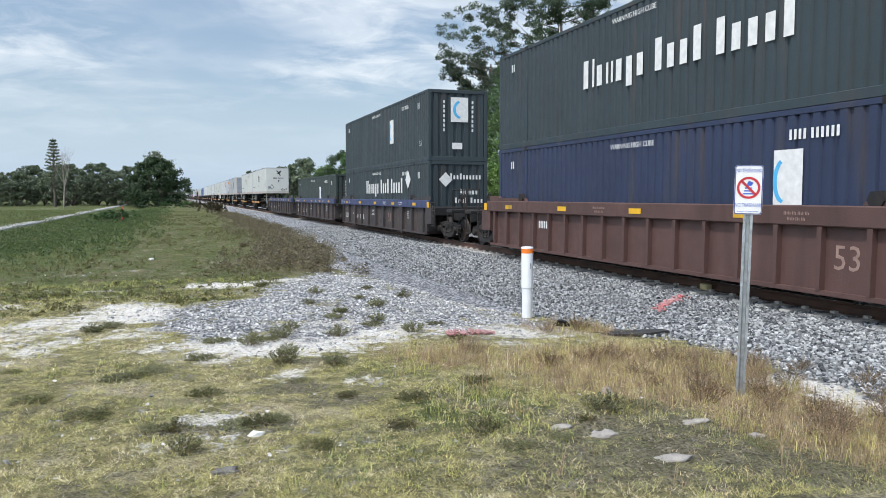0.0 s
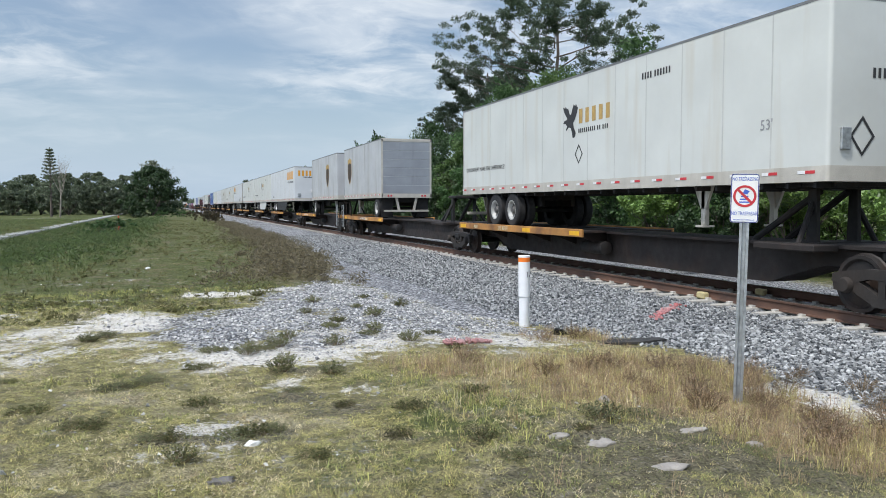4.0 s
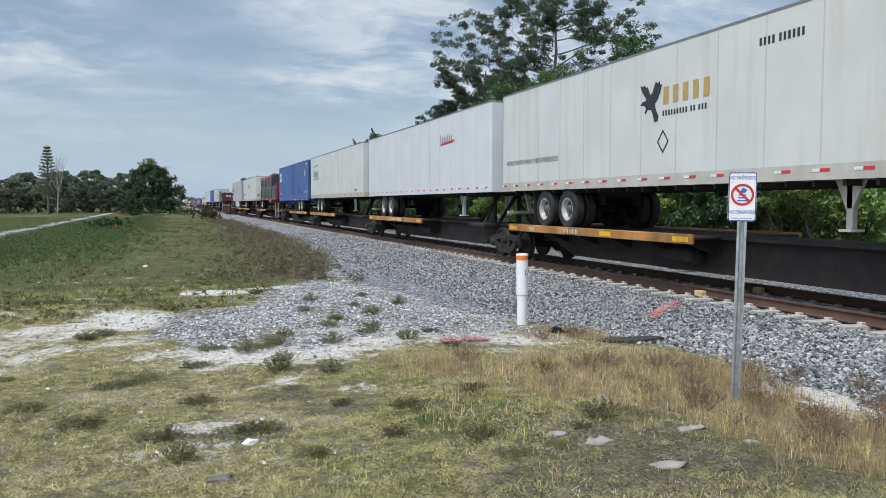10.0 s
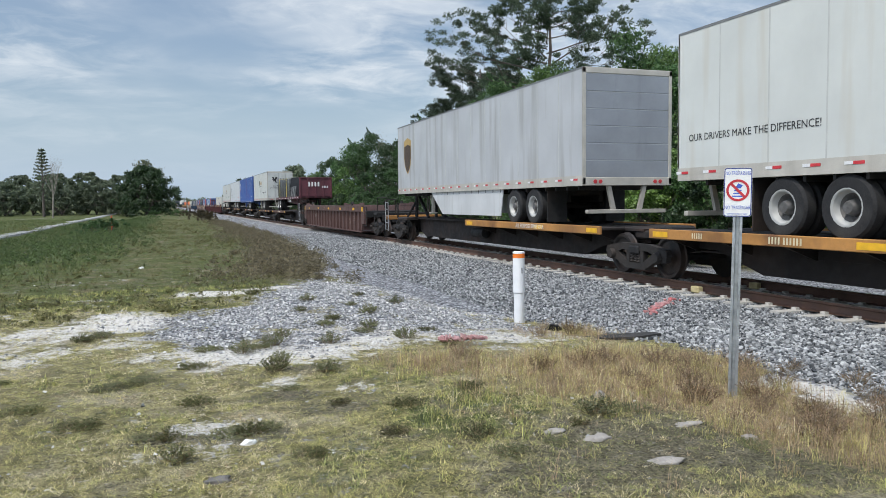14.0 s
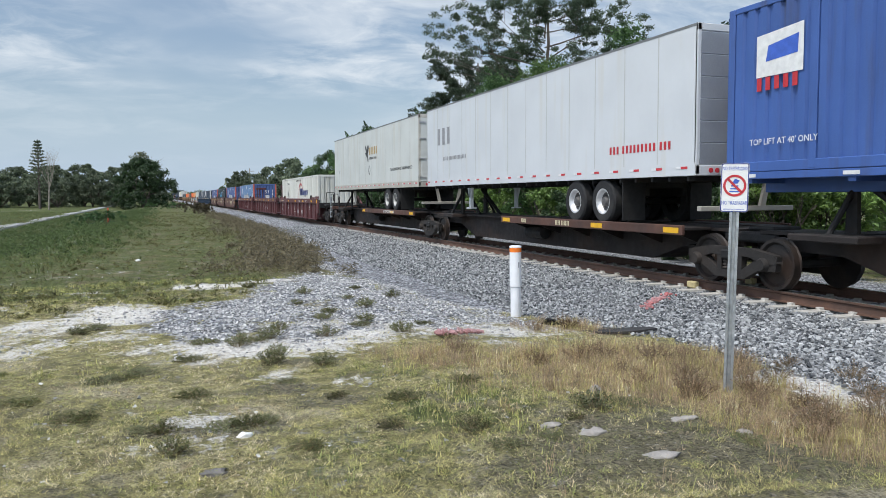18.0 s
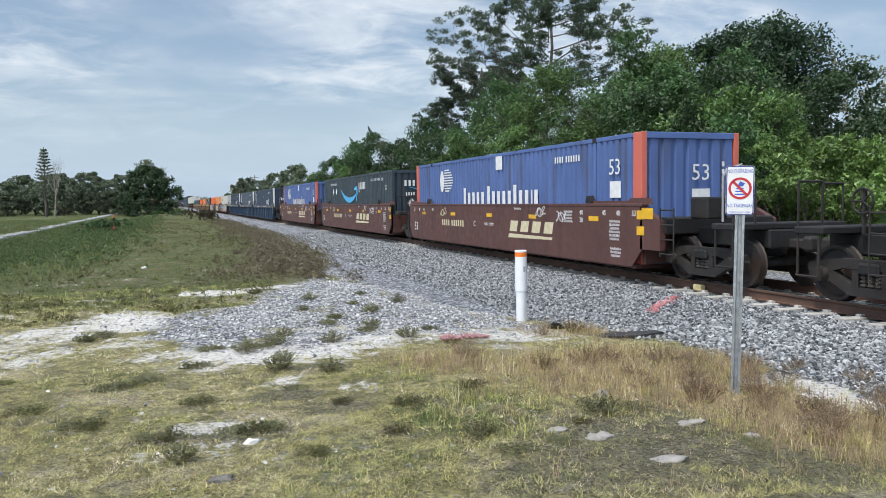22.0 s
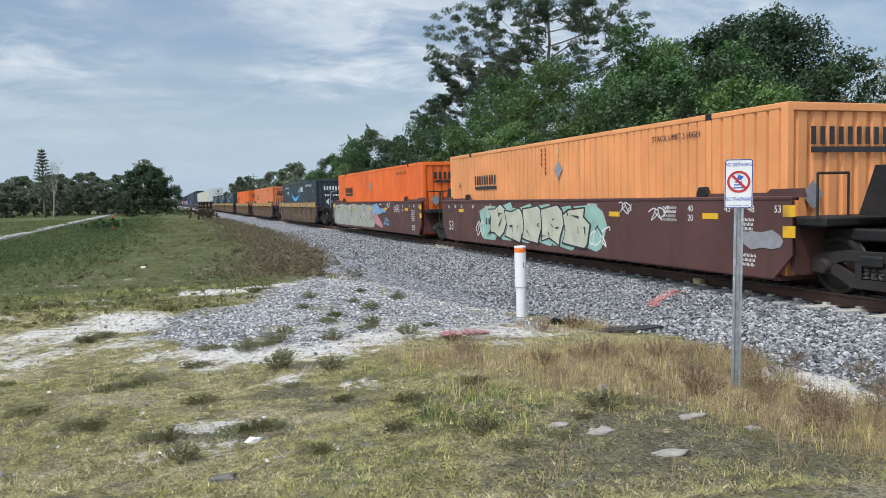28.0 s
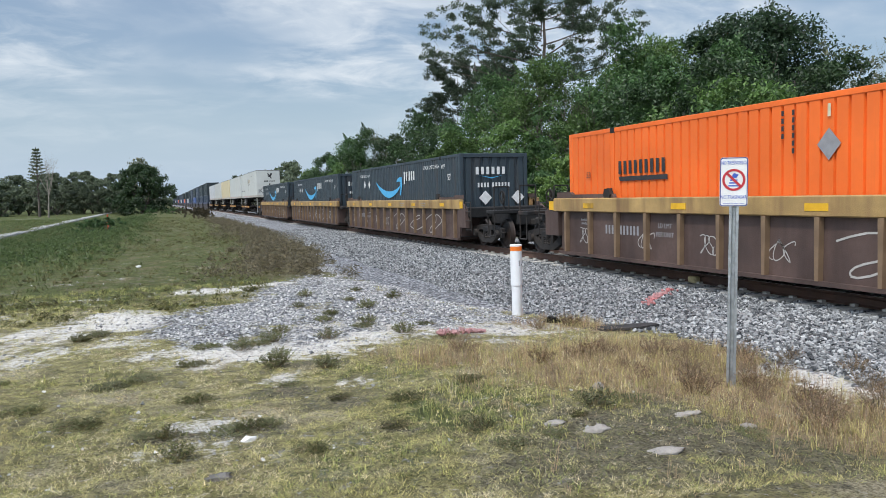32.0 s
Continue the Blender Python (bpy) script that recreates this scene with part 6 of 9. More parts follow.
def scribble(seed, w, h, line=0.03, turns=16):
    """One sprayed line that loops about in a w by h field."""
    pts = []
    for k in range(turns * 14):
        u = k / (turns * 14)
        pts.append((-w / 2 + w * u + w / turns * 0.9 * math.sin(u * turns * 6.28 + seed), h * 0.5 * math.cos(u * turns * 4.4 + seed) * (0.75 + 0.25 * math.sin(u * 17 + seed))))
    g = Shape()
    for (x0, z0), (x1, z1) in zip(pts, pts[1:]):
        d = math.hypot(x1 - x0, z1 - z0) or 1.0
        nx, nz = -(z1 - z0) / d * line / 2, (x1 - x0) / d * line / 2
        g.flat([(x0 - nx, z0 - nz), (x1 - nx, z1 - nz), (x1 + nx, z1 + nz), (x0 + nx, z0 + nz)])
    return g


CHALK = surf("chalk_spray", (0.45, 0.43, 0.40), 0.7, 0, 0.15, 6)


def chord_marks(letter, plates=5, size53=0.55, big_y=8.85, code=True, brands=False, tags=0, figure=None, code_y=None, load_y=12.05):
    """Yellow plates and stencils along a ribbed well; big figures stand between the ribs."""
    def marks(well, a, b, i):
        o = a + 0.22
        a, b = -0.22, b - o

        def at(x, y, z):
            return on_side(x, y + o, z)
        for k in range(plates):
            y = a + 1.5 + (b - a - 3.0) * k / (plates - 1)
            part("reflector", Shape().box(-1.528, -1.52, o + y - 0.23, o + y + 0.23, 1.33, 1.45), YELLOW, well)
        if not tags:
            for k, s in enumerate(("53", "48", "45", "40", "20")):
                words("stencil", s, 0.15, letter, well, at(1.526, b - 0.3 - 0.5 * k, 1.40))
            words("stencil", "53", size53, figure or letter, well, at(1.415, big_y, 0.70), tall=1.05)
            words("stencil", "125T", 0.36, letter, well, at(1.415, 15.25, 0.61))
            words("stencil", "ABC"[i], 0.22, letter, well, at(1.415, 13.6, 0.75))
        x = 1.415
        if code:
            for y in code_y or (big_y - 1.65, big_y - 3.2):
                bars("stencil", "TTTT", 0.24, letter, well, at(x, y, 0.62), 0.23)
        words("stencil", "LD LMT", 0.14, letter, well, at(x, load_y, 0.98))
        words("stencil", "PER UNIT", 0.14, letter, well, at(x, load_y, 0.80))
        for y, n2 in ((a + 2.75, 4), (b - 1.15, 2)):
            for k in range(n2):
                bars("stencil", "TTsTsTTsTsT"[: 11 - k % 3], 0.05, letter, well, at(x, y, 1.05 - 0.09 * k))
        for y in (6.2, 3.4):
            bars("stencil", "TTsTs TTs TTsT TTs", 0.055, letter, well, at(1.526, y, 1.44))
            bars("stencil", "TTsTs TTs TTs", 0.055, letter, well, at(1.526, y, 1.35))
        if brands:
            bars("brand_bar", "T1siisds TssT TsssT", 0.19, letter, well, at(1.526, 11.6, 1.37), 0.155)
            bars("brand_bar", "TTsssTsssss", 0.16, letter, well, at(1.526, 6.15, 1.40), 0.12) if i == 0 else None
            part("placard", Shape().flat([(-0.15, -0.17), (0.15, -0.17), (0.15, 0.17), (-0.15, 0.17)]).flat([(-0.13, -0.15), (0.13, -0.15), (0.13, 0.15), (-0.13, 0.15)], 0.002), letter, well, "", at(x, 8.4, 0.85), fix=False)
        for k in range(tags):
            y = (15.2, 12.7, 10.7, 8.9, 6.9, 4.6, 2.4)[k]
            big = k in (4, 5, 6)
            part("graffiti", scribble(k * 3 + i, 1.2 if big else 0.45, 0.75 if big else 0.45, 0.035 if big else 0.02, 2 if big else 4), CHALK, well, "white sprayed scribble", at(1.416, y, 0.68), fix=False)
        if tags:
            bars("stencil", "TTTT TTTTTT", 0.2, letter, well, at(1.416, 13.6, 0.85), 0.13)
    return marks


def brown_marks(letter):
    """Faded figures between close ribs, yellow plates and a white code near the far end."""
    def marks(well, a, b, i):
        o = a + 0.22
        for k in range(5):
            y = a + 1.5 + (b - a - 3.0) * k / 4
            part("reflector", Shape().box(-1.528, -1.52, y - 0.23, y + 0.23, 1.33, 1.45), YELLOW, well)
        words("stencil", "53", 0.55, letter, well, on_side(1.415, o + 2.47, 0.75), tall=1.0)
        for k in range(3):
            bars("stencil", "TTsTsTTsTsT"[: 11 - k % 3], 0.06, letter, well, on_side(1.415, o + 1.53, 0.98 - 0.11 * k))
        bars("stencil", "TTTTT", 0.2, LETTER_WHITE, well, on_side(1.415, o + 12.75, 0.93), 0.11)
        for y in (9.6, 3.4):
            bars("stencil", "TTsTs TTs TTsT TTs", 0.055, letter, well, on_side(1.526, o + y, 1.44))
            bars("stencil", "TTsTs TTs TTs", 0.055, letter, well, on_side(1.526, o + y, 1.35))
    return marks


def smooth_marks(graffiti=None):
    """Stencils on a flush-sided well: plates along the top, a broad brand bar, small tables."""
    def marks(well, a, b, i):
        o = a + 0.22
        a, b = -0.22, b - o

        def at(x, y, z):
            return on_side(x, y + o, z)
        x = 1.506
        for y in (1.67, 4.95, 8.0, 11.3, 14.6):
            part("reflector", Shape().box(-1.508, -1.501, o + y - 0.22, o + y + 0.22, 1.19, 1.30), YELLOW, well)
        for z in (1.26, 0.92):
            part("reflector", Shape().box(-1.508, -1.501, o - 0.40, o - 0.13, z, z + 0.19), YELLOW, well)
        words("stencil", "53", 0.46, LETTER_WHITE, well, at(x, 15.6, 0.70))
        for s, y in (("40", 2.25), ("45", 1.2), ("48", 0.6), ("53", -0.02)):
            words("stencil", s, 0.17, LETTER_WHITE, well, at(x, y, 1.38))
            words("stencil", s, 0.17, LETTER_WHITE, well, at(x, b - 0.6 - y, 1.38))
        words("stencil", "20", 0.17, LETTER_WHITE, well, at(x, 2.25, 1.20))
        words("stencil", "CBA"[i], 0.26, LETTER_WHITE, well, at(x, 9.25, 0.94))
        words("stencil", "WELL LD LMT", 0.13, LETTER_WHITE, well, at(x, 8.0, 0.96))
        for y, n2, top in ((0.75, 6, 1.2), (0.7, 3, 0.58), (2.9, 4, 1.4), (5.9, 1, 1.46)):
            for k in range(n2):
                bars("stencil", "TTsTsTTTsTTsTs"[: 14 - k % 3], 0.055, LETTER_WHITE, well, at(x, y, top - 0.08 * k))
        for k, (y, z, mat) in enumerate(((3.25, 1.28, LETTER_WHITE), (4.45, 1.40, LETTER_WHITE), (12.3, 1.32, LETTER_CREAM))):
            part("graffiti", scribble(k + 5 * i, 0.55, 0.3, 0.025, 5), mat, well, "small sprayed scribble", at(x + 0.002, y, z), fix=False)
        bars("stencil", "TTTT TTTTTT", 0.21, LETTER_CREAM, well, at(x, 11.3, 0.93), 0.215)
        if graffiti is None:
            g = Shape()
            for k in range(4):
                x0 = -1.42 + 0.73 * k
                g.flat([(x0, 0), (x0 + 0.5, 0), (x0 + 0.6, 0.31), (x0 + 0.1, 0.31)])
            part("brand_bar", g, LETTER_CREAM, well, "slanted cream brand blocks", at(x, 5.05, 0.80), fix=False)
            part("brand_bar", Shape().flat([(-1.52, 0), (1.25, 0.03), (1.3, 0.10), (-1.45, 0.12)]), LETTER_CREAM, well, "cream stroke under the brand", at(x, 5.05, 0.61), fix=False)
        else:
            graffiti(well, a, b + o, i)
    return marks


SPINE_BODY = surf("spine_steel", (0.022, 0.017, 0.0155), 0.8, 0.05, 0.4, 1.5, (0.055, 0.03, 0.02), 0.35)
SPINE_DECK = surf("spine_deck_edge", (0.42, 0.20, 0.055), 0.65, 0, 0.35, 1.2, (0.11, 0.05, 0.03), 0.42)
SPINE_BROWN = surf("spine_deck_brown", (0.10, 0.048, 0.034), 0.7, 0, 0.35, 1.5, (0.04, 0.026, 0.022), 0.4)


def spine_car(label, joints, reverses, s_front, deck=None):
    """An articulated spine car: joints are the ends of its platforms; a reversed one has its wheel deck at the leading end."""
    car = thing("spine_car", label, "rail car", "cars of the train")
    origin = joints[0]
    deck = deck or SPINE_DECK
    J = [j - origin for j in joints]
    for i, (a, b) in enumerate(zip(J, J[1:])):
        g = Shape()
        g.plate([(a + 0.3, 1.0), (a + 0.3, 0.70), (a + 2.0, 0.66), (a + 3.3, 0.26), (b - 3.3, 0.26), (b - 2.0, 0.66), (b - 0.3, 0.70), (b - 0.3, 1.0)], "x", -0.42, 0.42)
        g.box(-0.62, 0.62, a + 0.3, b - 0.3, 0.98, 1.04)
        spine = part("centre_sill", g, SPINE_BODY, car)
        rev = reverses[i]
        d0, d1 = (a + 1.0, a + 9.7) if rev else (b - 9.7, b - 1.0)
        g = Shape()
        for sx in (-1, 1):
            g.box(*sorted((sx * 0.66, sx * 1.30)), d0, d1, 1.0, 1.06, 0.01)
        for k in range(6):
            y = d0 + 0.4 + (d1 - d0 - 0.8) * k / 5
            g.plate([(-1.3, 0.95), (-0.42, 0.62), (0.42, 0.62), (1.3, 0.95), (1.3, 1.0), (-1.3, 1.0)], "y", y - 0.03, y + 0.03)
        g.box(-0.43, 0.43, d0 + 0.3, d1 - 0.3, 0.60, 0.64)
        part("wheel_deck", g, SPINE_BODY, spine)
        for sx in (-1, 1):
            part("deck_edge", Shape().box(*sorted((sx * 1.30, sx * 1.38)), d0, d1, 0.90, 1.10, 0.012), deck, spine)
        for y in (d0 + 0.35, d0 + 3.2, d1 - 0.4):
            part("reflector", Shape().box(-1.386, -1.378, y - 0.25, y + 0.25, 0.94, 1.05), YELLOW, spine)
        if i % 2 == 0:
            words("stencil", "ALL PURPOSE SPINE CAR", 0.16, LETTER_WHITE, spine, on_side(1.387, (d0 + d1) / 2 - 0.6, 1.0))
        else:
            bars("stencil", "TTTT TTTTTT", 0.12, LETTER_CREAM, spine, on_side(1.387, (d0 + d1) / 2 + 0.5, 1.0))
            bars("stencil", "TTTTT", 0.11, LETTER_CREAM, spine, on_side(1.387, d1 - 1.6, 1.0))
        # hitch stand under the trailer's kingpin
        h = b - 2.2 if rev else a + 2.2
        w = -1 if rev else 1
        g = Shape()
        for sx in (-1, 1):
            g.plate([(h - 0.12, 1.02), (h + 0.12, 1.02), (h + 0.09, 2.0), (h - 0.09, 2.0)], "x", sx * 0.42, sx * 0.5)
            g.tube((sx * 0.40, h + w * 1.5, 1.05), (sx * 0.32, h, 1.95), 0.065, 8)
            g.tube((sx * 0.9, h - w * 0.1, 1.0), (sx * 0.48, h, 1.75), 0.05, 8)
        g.box(-0.5, 0.5, h - 0.45, h + 0.45, 1.98, 2.09, 0.03)
        g.box(-0.95, 0.95, h - 0.25, h + 0.25, 0.95, 1.06, 0.02)
        part("hitch_stand", g, STEEL_DARK, spine)
        for sx in (-1, 1):
            g = Shape().box(*sorted((sx * 0.6, sx * 1.15)), h - 0.7, h + 0.7, 0.93, 1.05, 0.02)
            part("step_board", g, SPINE_BODY, spine)
        g = Shape().lathe((-0.66, (a + b) / 2, 0.62), "y", [(-0.55, 0.05), (-0.52, 0.17), (0.52, 0.17), (0.55, 0.05)], 14)
        part("air_tank", g, STEEL_DARK, spine)
    for j in J[1:-1]:
        add_truck(car, j)
        g = Shape().box(-0.6, 0.6, j - 0.7, j + 0.7, 0.80, 1.0, 0.04)
        g.box(-0.35, 0.35, j - 0.35, j + 0.35, 1.0, 1.1, 0.04)
        part("platform", g, STEEL_DARK, car)
    for y, w in ((J[0], 1), (J[-1], -1)):
        add_truck(car, y + w * 1.3)
        g = Shape()
        g.box(-1.30, 1.30, *sorted((y + w * 0.1, y + w * 0.55)), 0.92, 1.12, 0.02)
        part("end_sill", g, deck, car)
        add_ladder(car, -1.36, y + w * 0.45, 0.42, 1.75, 0.45, 5)
        for sx in (-1, 1):
            g = Shape()
            g.tube((sx * 1.28, y + w * 0.1, 0.45), (sx * 1.28, y + w * 0.1, 1.85), 0.02, 6)
            g.tube((sx * 0.85, y + w * 0.1, 1.1), (sx * 0.85, y + w * 0.1, 1.85), 0.02, 6)
            g.tube((sx * 1.28, y + w * 0.1, 1.85), (sx * 0.85, y + w * 0.1, 1.85), 0.02, 6)
            part("hand_rail", g, TRUCK_STEEL, car)
        g = hand_wheel(-0.95, y + w * 0.75, 1.42, 0.19)
        g.tube((-0.92, y + w * 0.75, 1.0), (-0.92, y + w * 0.75, 1.7), 0.04, 6)
        part("brake_wheel", g, TRUCK_STEEL, car)
        add_coupler(car, y - w * 0.25, -w)
    rolling(car, s_front)
    return car


# ---- containers ----
CORRUGATED = {}


def corrugated(length, height, material, period=0.27, depth=0.042, name="side_panel"):
    """A ribbed steel sheet in the y-z plane, its outermost face at x = 0."""
    key = (length, height, material.name, name)
    if key in CORRUGATED:
        return CORRUGATED[key]
    thin = "orange" in material.name and name == "side_panel"     # flat sheets with narrow grooves
    n = max(1, round(length / period))
    p = length / n
    g0, g1, g2 = (0.10, 0.16, 0.94) if thin else (0.26, 0.36, 0.90)
    line = []
    for k in range(n):
        y = k * p
        line += [(y, depth), (y + p * g0, depth), (y + p * g1, 0.0), (y + p * g2, 0.0)]
    line.append((length, depth))
    v = [(x, y, z) for z in (0.0, height) for y, x in line]
    m = len(line)
    f = [(i, i + 1, m + i + 1, m + i) for i in range(m - 1)]
    me = bpy.data.meshes.new(name)
    me.from_pydata(v, [], f)
    me.materials.append(material)
    CORRUGATED[key] = me
    return me


def container(label, paint, s_front, floor=0.26, length=16.15, height=2.896, posts=None, marks=None, group="containers on the train", end_paint=None, post_w=0.16):
    """A 53-foot box: corner posts, rails, ribbed sides and roof, posts at the 40-foot places."""
    box = thing("container", label, "container", group)
    posts = posts or paint
    w = 1.295
    z0, z1 = floor, floor + height
    for sx in (-1, 1):
        for y in (0.0, length - post_w):
            part("corner_post", Shape().box(*sorted((sx * w, sx * (w - 0.14))), y, y + post_w, z0, z1, 0.012), posts, box)
        part("bottom_rail", Shape().box(*sorted((sx * w, sx * (w - 0.1))), post_w, length - post_w, z0, z0 + 0.17, 0.01), paint, box)
        part("top_rail", Shape().box(*sorted((sx * w, sx * (w - 0.08))), post_w, length - post_w, z1 - 0.10, z1, 0.01), paint, box)
        for y in (1.98, length - 1.98):
            part("corner_casting", Shape().box(*sorted((sx * (w + 0.006), sx * (w - 0.1))), y - 0.09, y + 0.09, z1 - 0.12, z1 + 0.004, 0.008), STEEL_DARK, box) if sx < 0 else None
            part("side_post", Shape().box(*sorted((sx * (w + 0.003), sx * (w - 0.09))), y - 0.075, y + 0.075, z0 + 0.02, z1 - 0.01, 0.008), paint, box)
        for y0, y1 in ((post_w, 1.905), (2.055, length - 2.055), (length - 1.905, length - post_w)):
            me = corrugated(round(y1 - y0, 3), height - 0.27, paint)
            m = pose(-w + 0.012, y0, z0 + 0.17) if sx < 0 else pose(w - 0.012, y1, z0 + 0.17, 0, 0, 180)
            put("side_panel", me, box, m)
    ep = end_paint or paint
    for y, rz in ((0.03, -90), (length - 0.03, 90)):
        me = corrugated(2.31, height - 0.33, ep, 0.33, 0.05, "end_panel")
        put("end_panel", me, box, (Matrix.Translation((-1.155, y, z0 + 0.19)) @ Matrix(((0, 1, 0, 0), (1, 0, 0, 0), (0, 0, 1, 0), (0, 0, 0, 1))) if rz < 0 else Matrix.Translation((1.155, y, z0 + 0.19)) @ Matrix(((0, -1, 0, 0), (-1, 0, 0, 0), (0, 0, 1, 0), (0, 0, 0, 1)))))
        a, b = (0.0, 0.1) if rz < 0 else (length - 0.1, length)
        for za, zb in ((z0, z0 + 0.19), (z1 - 0.14, z1)):
            part("end_frame", Shape().box(-1.155, 1.155, a, b, za, zb, 0.01), ep, box)
    roof = Shape().box(-1.21, 1.21, 0.1, length - 0.1, z1 - 0.06, z1 - 0.03)
    for k in range(26):
        y = 0.5 + (length - 1.0) * k / 25
        roof.box(-1.15, 1.15, y - 0.08, y + 0.08, z1 - 0.03, z1 - 0.012)
    part("roof", roof, paint, box)
    part("floor", Shape().box(-1.2, 1.2, 0.1, length - 0.1, z0 + 0.06, z0 + 0.14), STEEL_DARK, box)
    if marks:
        marks(box, z0, z1, length)
    rolling(box, s_front)
    return box


def column(box, letter, m, n, w=0.1, h=0.12, step=0.19):
    """An upright row of n plain bars, running down from m."""
    g = Shape()
    for k in range(n):
        g.flat([(-w / 2, -step * k), (w / 2, -step * k), (w / 2, h - step * k), (-w / 2, h - step * k)])
    tagged(part("stencil", g, letter, box, "", m, fix=False), kind="stuff")


def end_bars(box, z0, z1, letter):
    """Number columns, vents and warning plates on the leading end."""
    for x in (-0.62, 0.62):
        column(box, letter, on_nose(x, -0.006, z1 - 0.55), 7, 0.075)


def small_side_marks(box, z0, z1, L, letter):
    bars("stencil", "TTTT TTTTTT", 0.17, letter, box, on_side(1.305, 3.3, z1 - 0.42))
    words("stencil", "53'", 0.32, letter, box, on_side(1.305, 1.0, z0 + 0.75))
    bars("stencil", "TT", 0.26, letter, box, on_side(1.305, 1.25, z1 - 0.55))
    bars("stencil", "TT", 0.22, letter, box, on_side(1.305, L - 1.1, z1 - 0.5))
    words("stencil", "WARNING HIGH CUBE", 0.17, letter, box, on_side(1.305, 8.6, z1 - 0.3))
    words("stencil", "TOP LIFT ONLY", 0.2, letter, box, on_side(1.305, 2.95, z0 + 0.62)) if L > 16.2 else None


def fec_marks(top=True, big=1.0, panel=None, lift=0.5):
    def marks(box, z0, z1, L):
        small_side_marks(box, z0, z1, L, LETTER_WHITE)
        if big:
            bars("brand_bar", "T1siisds TssT TsssT", 0.68 * big, LETTER_WHITE, box, on_side(1.306, 7.2, (z0 + z1) / 2 + lift), 0.43 * big)
            part("brand_star", Shape().flat([(0, -0.42), (0.42, 0), (0, 0.42), (-0.42, 0)]), LETTER_WHITE, box, "white diamond emblem", on_side(1.306, 2.9, (z0 + z1) / 2 + 0.75), fix=False)
        if panel:
            y, z, ph = panel
            pw = ph * 0.62
            part("brand_panel", Shape().flat([(-pw / 2, -ph / 2), (pw / 2, -ph / 2), (pw / 2, ph / 2), (-pw / 2, ph / 2)]), LETTER_WHITE, box, "white panel with a blue crescent", on_side(1.306, y, z), fix=False)
            c = [(-0.10 * ph + 0.22 * ph * math.cos(q), 0.36 * ph * math.sin(q)) for q in np.linspace(1.9, 4.6, 12)]
            c += [(-0.06 * ph + 0.17 * ph * math.cos(q), 0.31 * ph * math.sin(q)) for q in np.linspace(4.6, 1.9, 12)]
            part("brand_panel", Shape().flat(c), SKY_BLUE, box, "", on_side(1.309, y, z), fix=False)
        if top:
            part("brand_panel", Shape().flat([(-0.38, -0.5), (0.38, -0.5), (0.38, 0.5), (-0.38, 0.5)]), LETTER_WHITE, box, "white panel with a blue crescent", on_nose(0.05, -0.006, z1 - 0.8), fix=False)
            c = [(0.02 + 0.3 * math.cos(q), 0.36 * math.sin(q)) for q in np.linspace(1.7, 4.7, 14)] + [(0.06 + 0.22 * math.cos(q), 0.28 * math.sin(q)) for q in np.linspace(4.7, 1.7, 14)]
            part("brand_panel", Shape().flat(c), SKY_BLUE, box, "", on_nose(0.05, -0.010, z1 - 0.8), fix=False)
            part("placard", Shape().flat([(-0.22, -0.13), (0.22, -0.13), (0.22, 0.13), (-0.22, 0.13)]), LETTER_WHITE, box, "", on_nose(-0.05, -0.006, z0 + 0.62), fix=False)
            end_bars(box, z0, z1, LETTER_WHITE)
        else:
            part("placard", Shape().flat([(0, -0.3), (0.3, 0), (0, 0.3), (-0.3, 0)]), LETTER_WHITE, box, "white diamond placard", on_nose(-0.55, -0.006, z1 - 0.75), fix=False)
            bars("brand_bar", "TssTssssss", 0.24, LETTER_WHITE, box, on_nose(0.35, -0.006, z1 - 0.62), 0.14)
            bars("brand_bar", "T1siiss", 0.22, LETTER_WHITE, box, on_nose(0.5, -0.006, z1 - 1.25), 0.15)
            bars("brand_bar", "TssT Tsss", 0.22, LETTER_WHITE, box, on_nose(0.5, -0.006, z1 - 1.6), 0.15)
    return marks


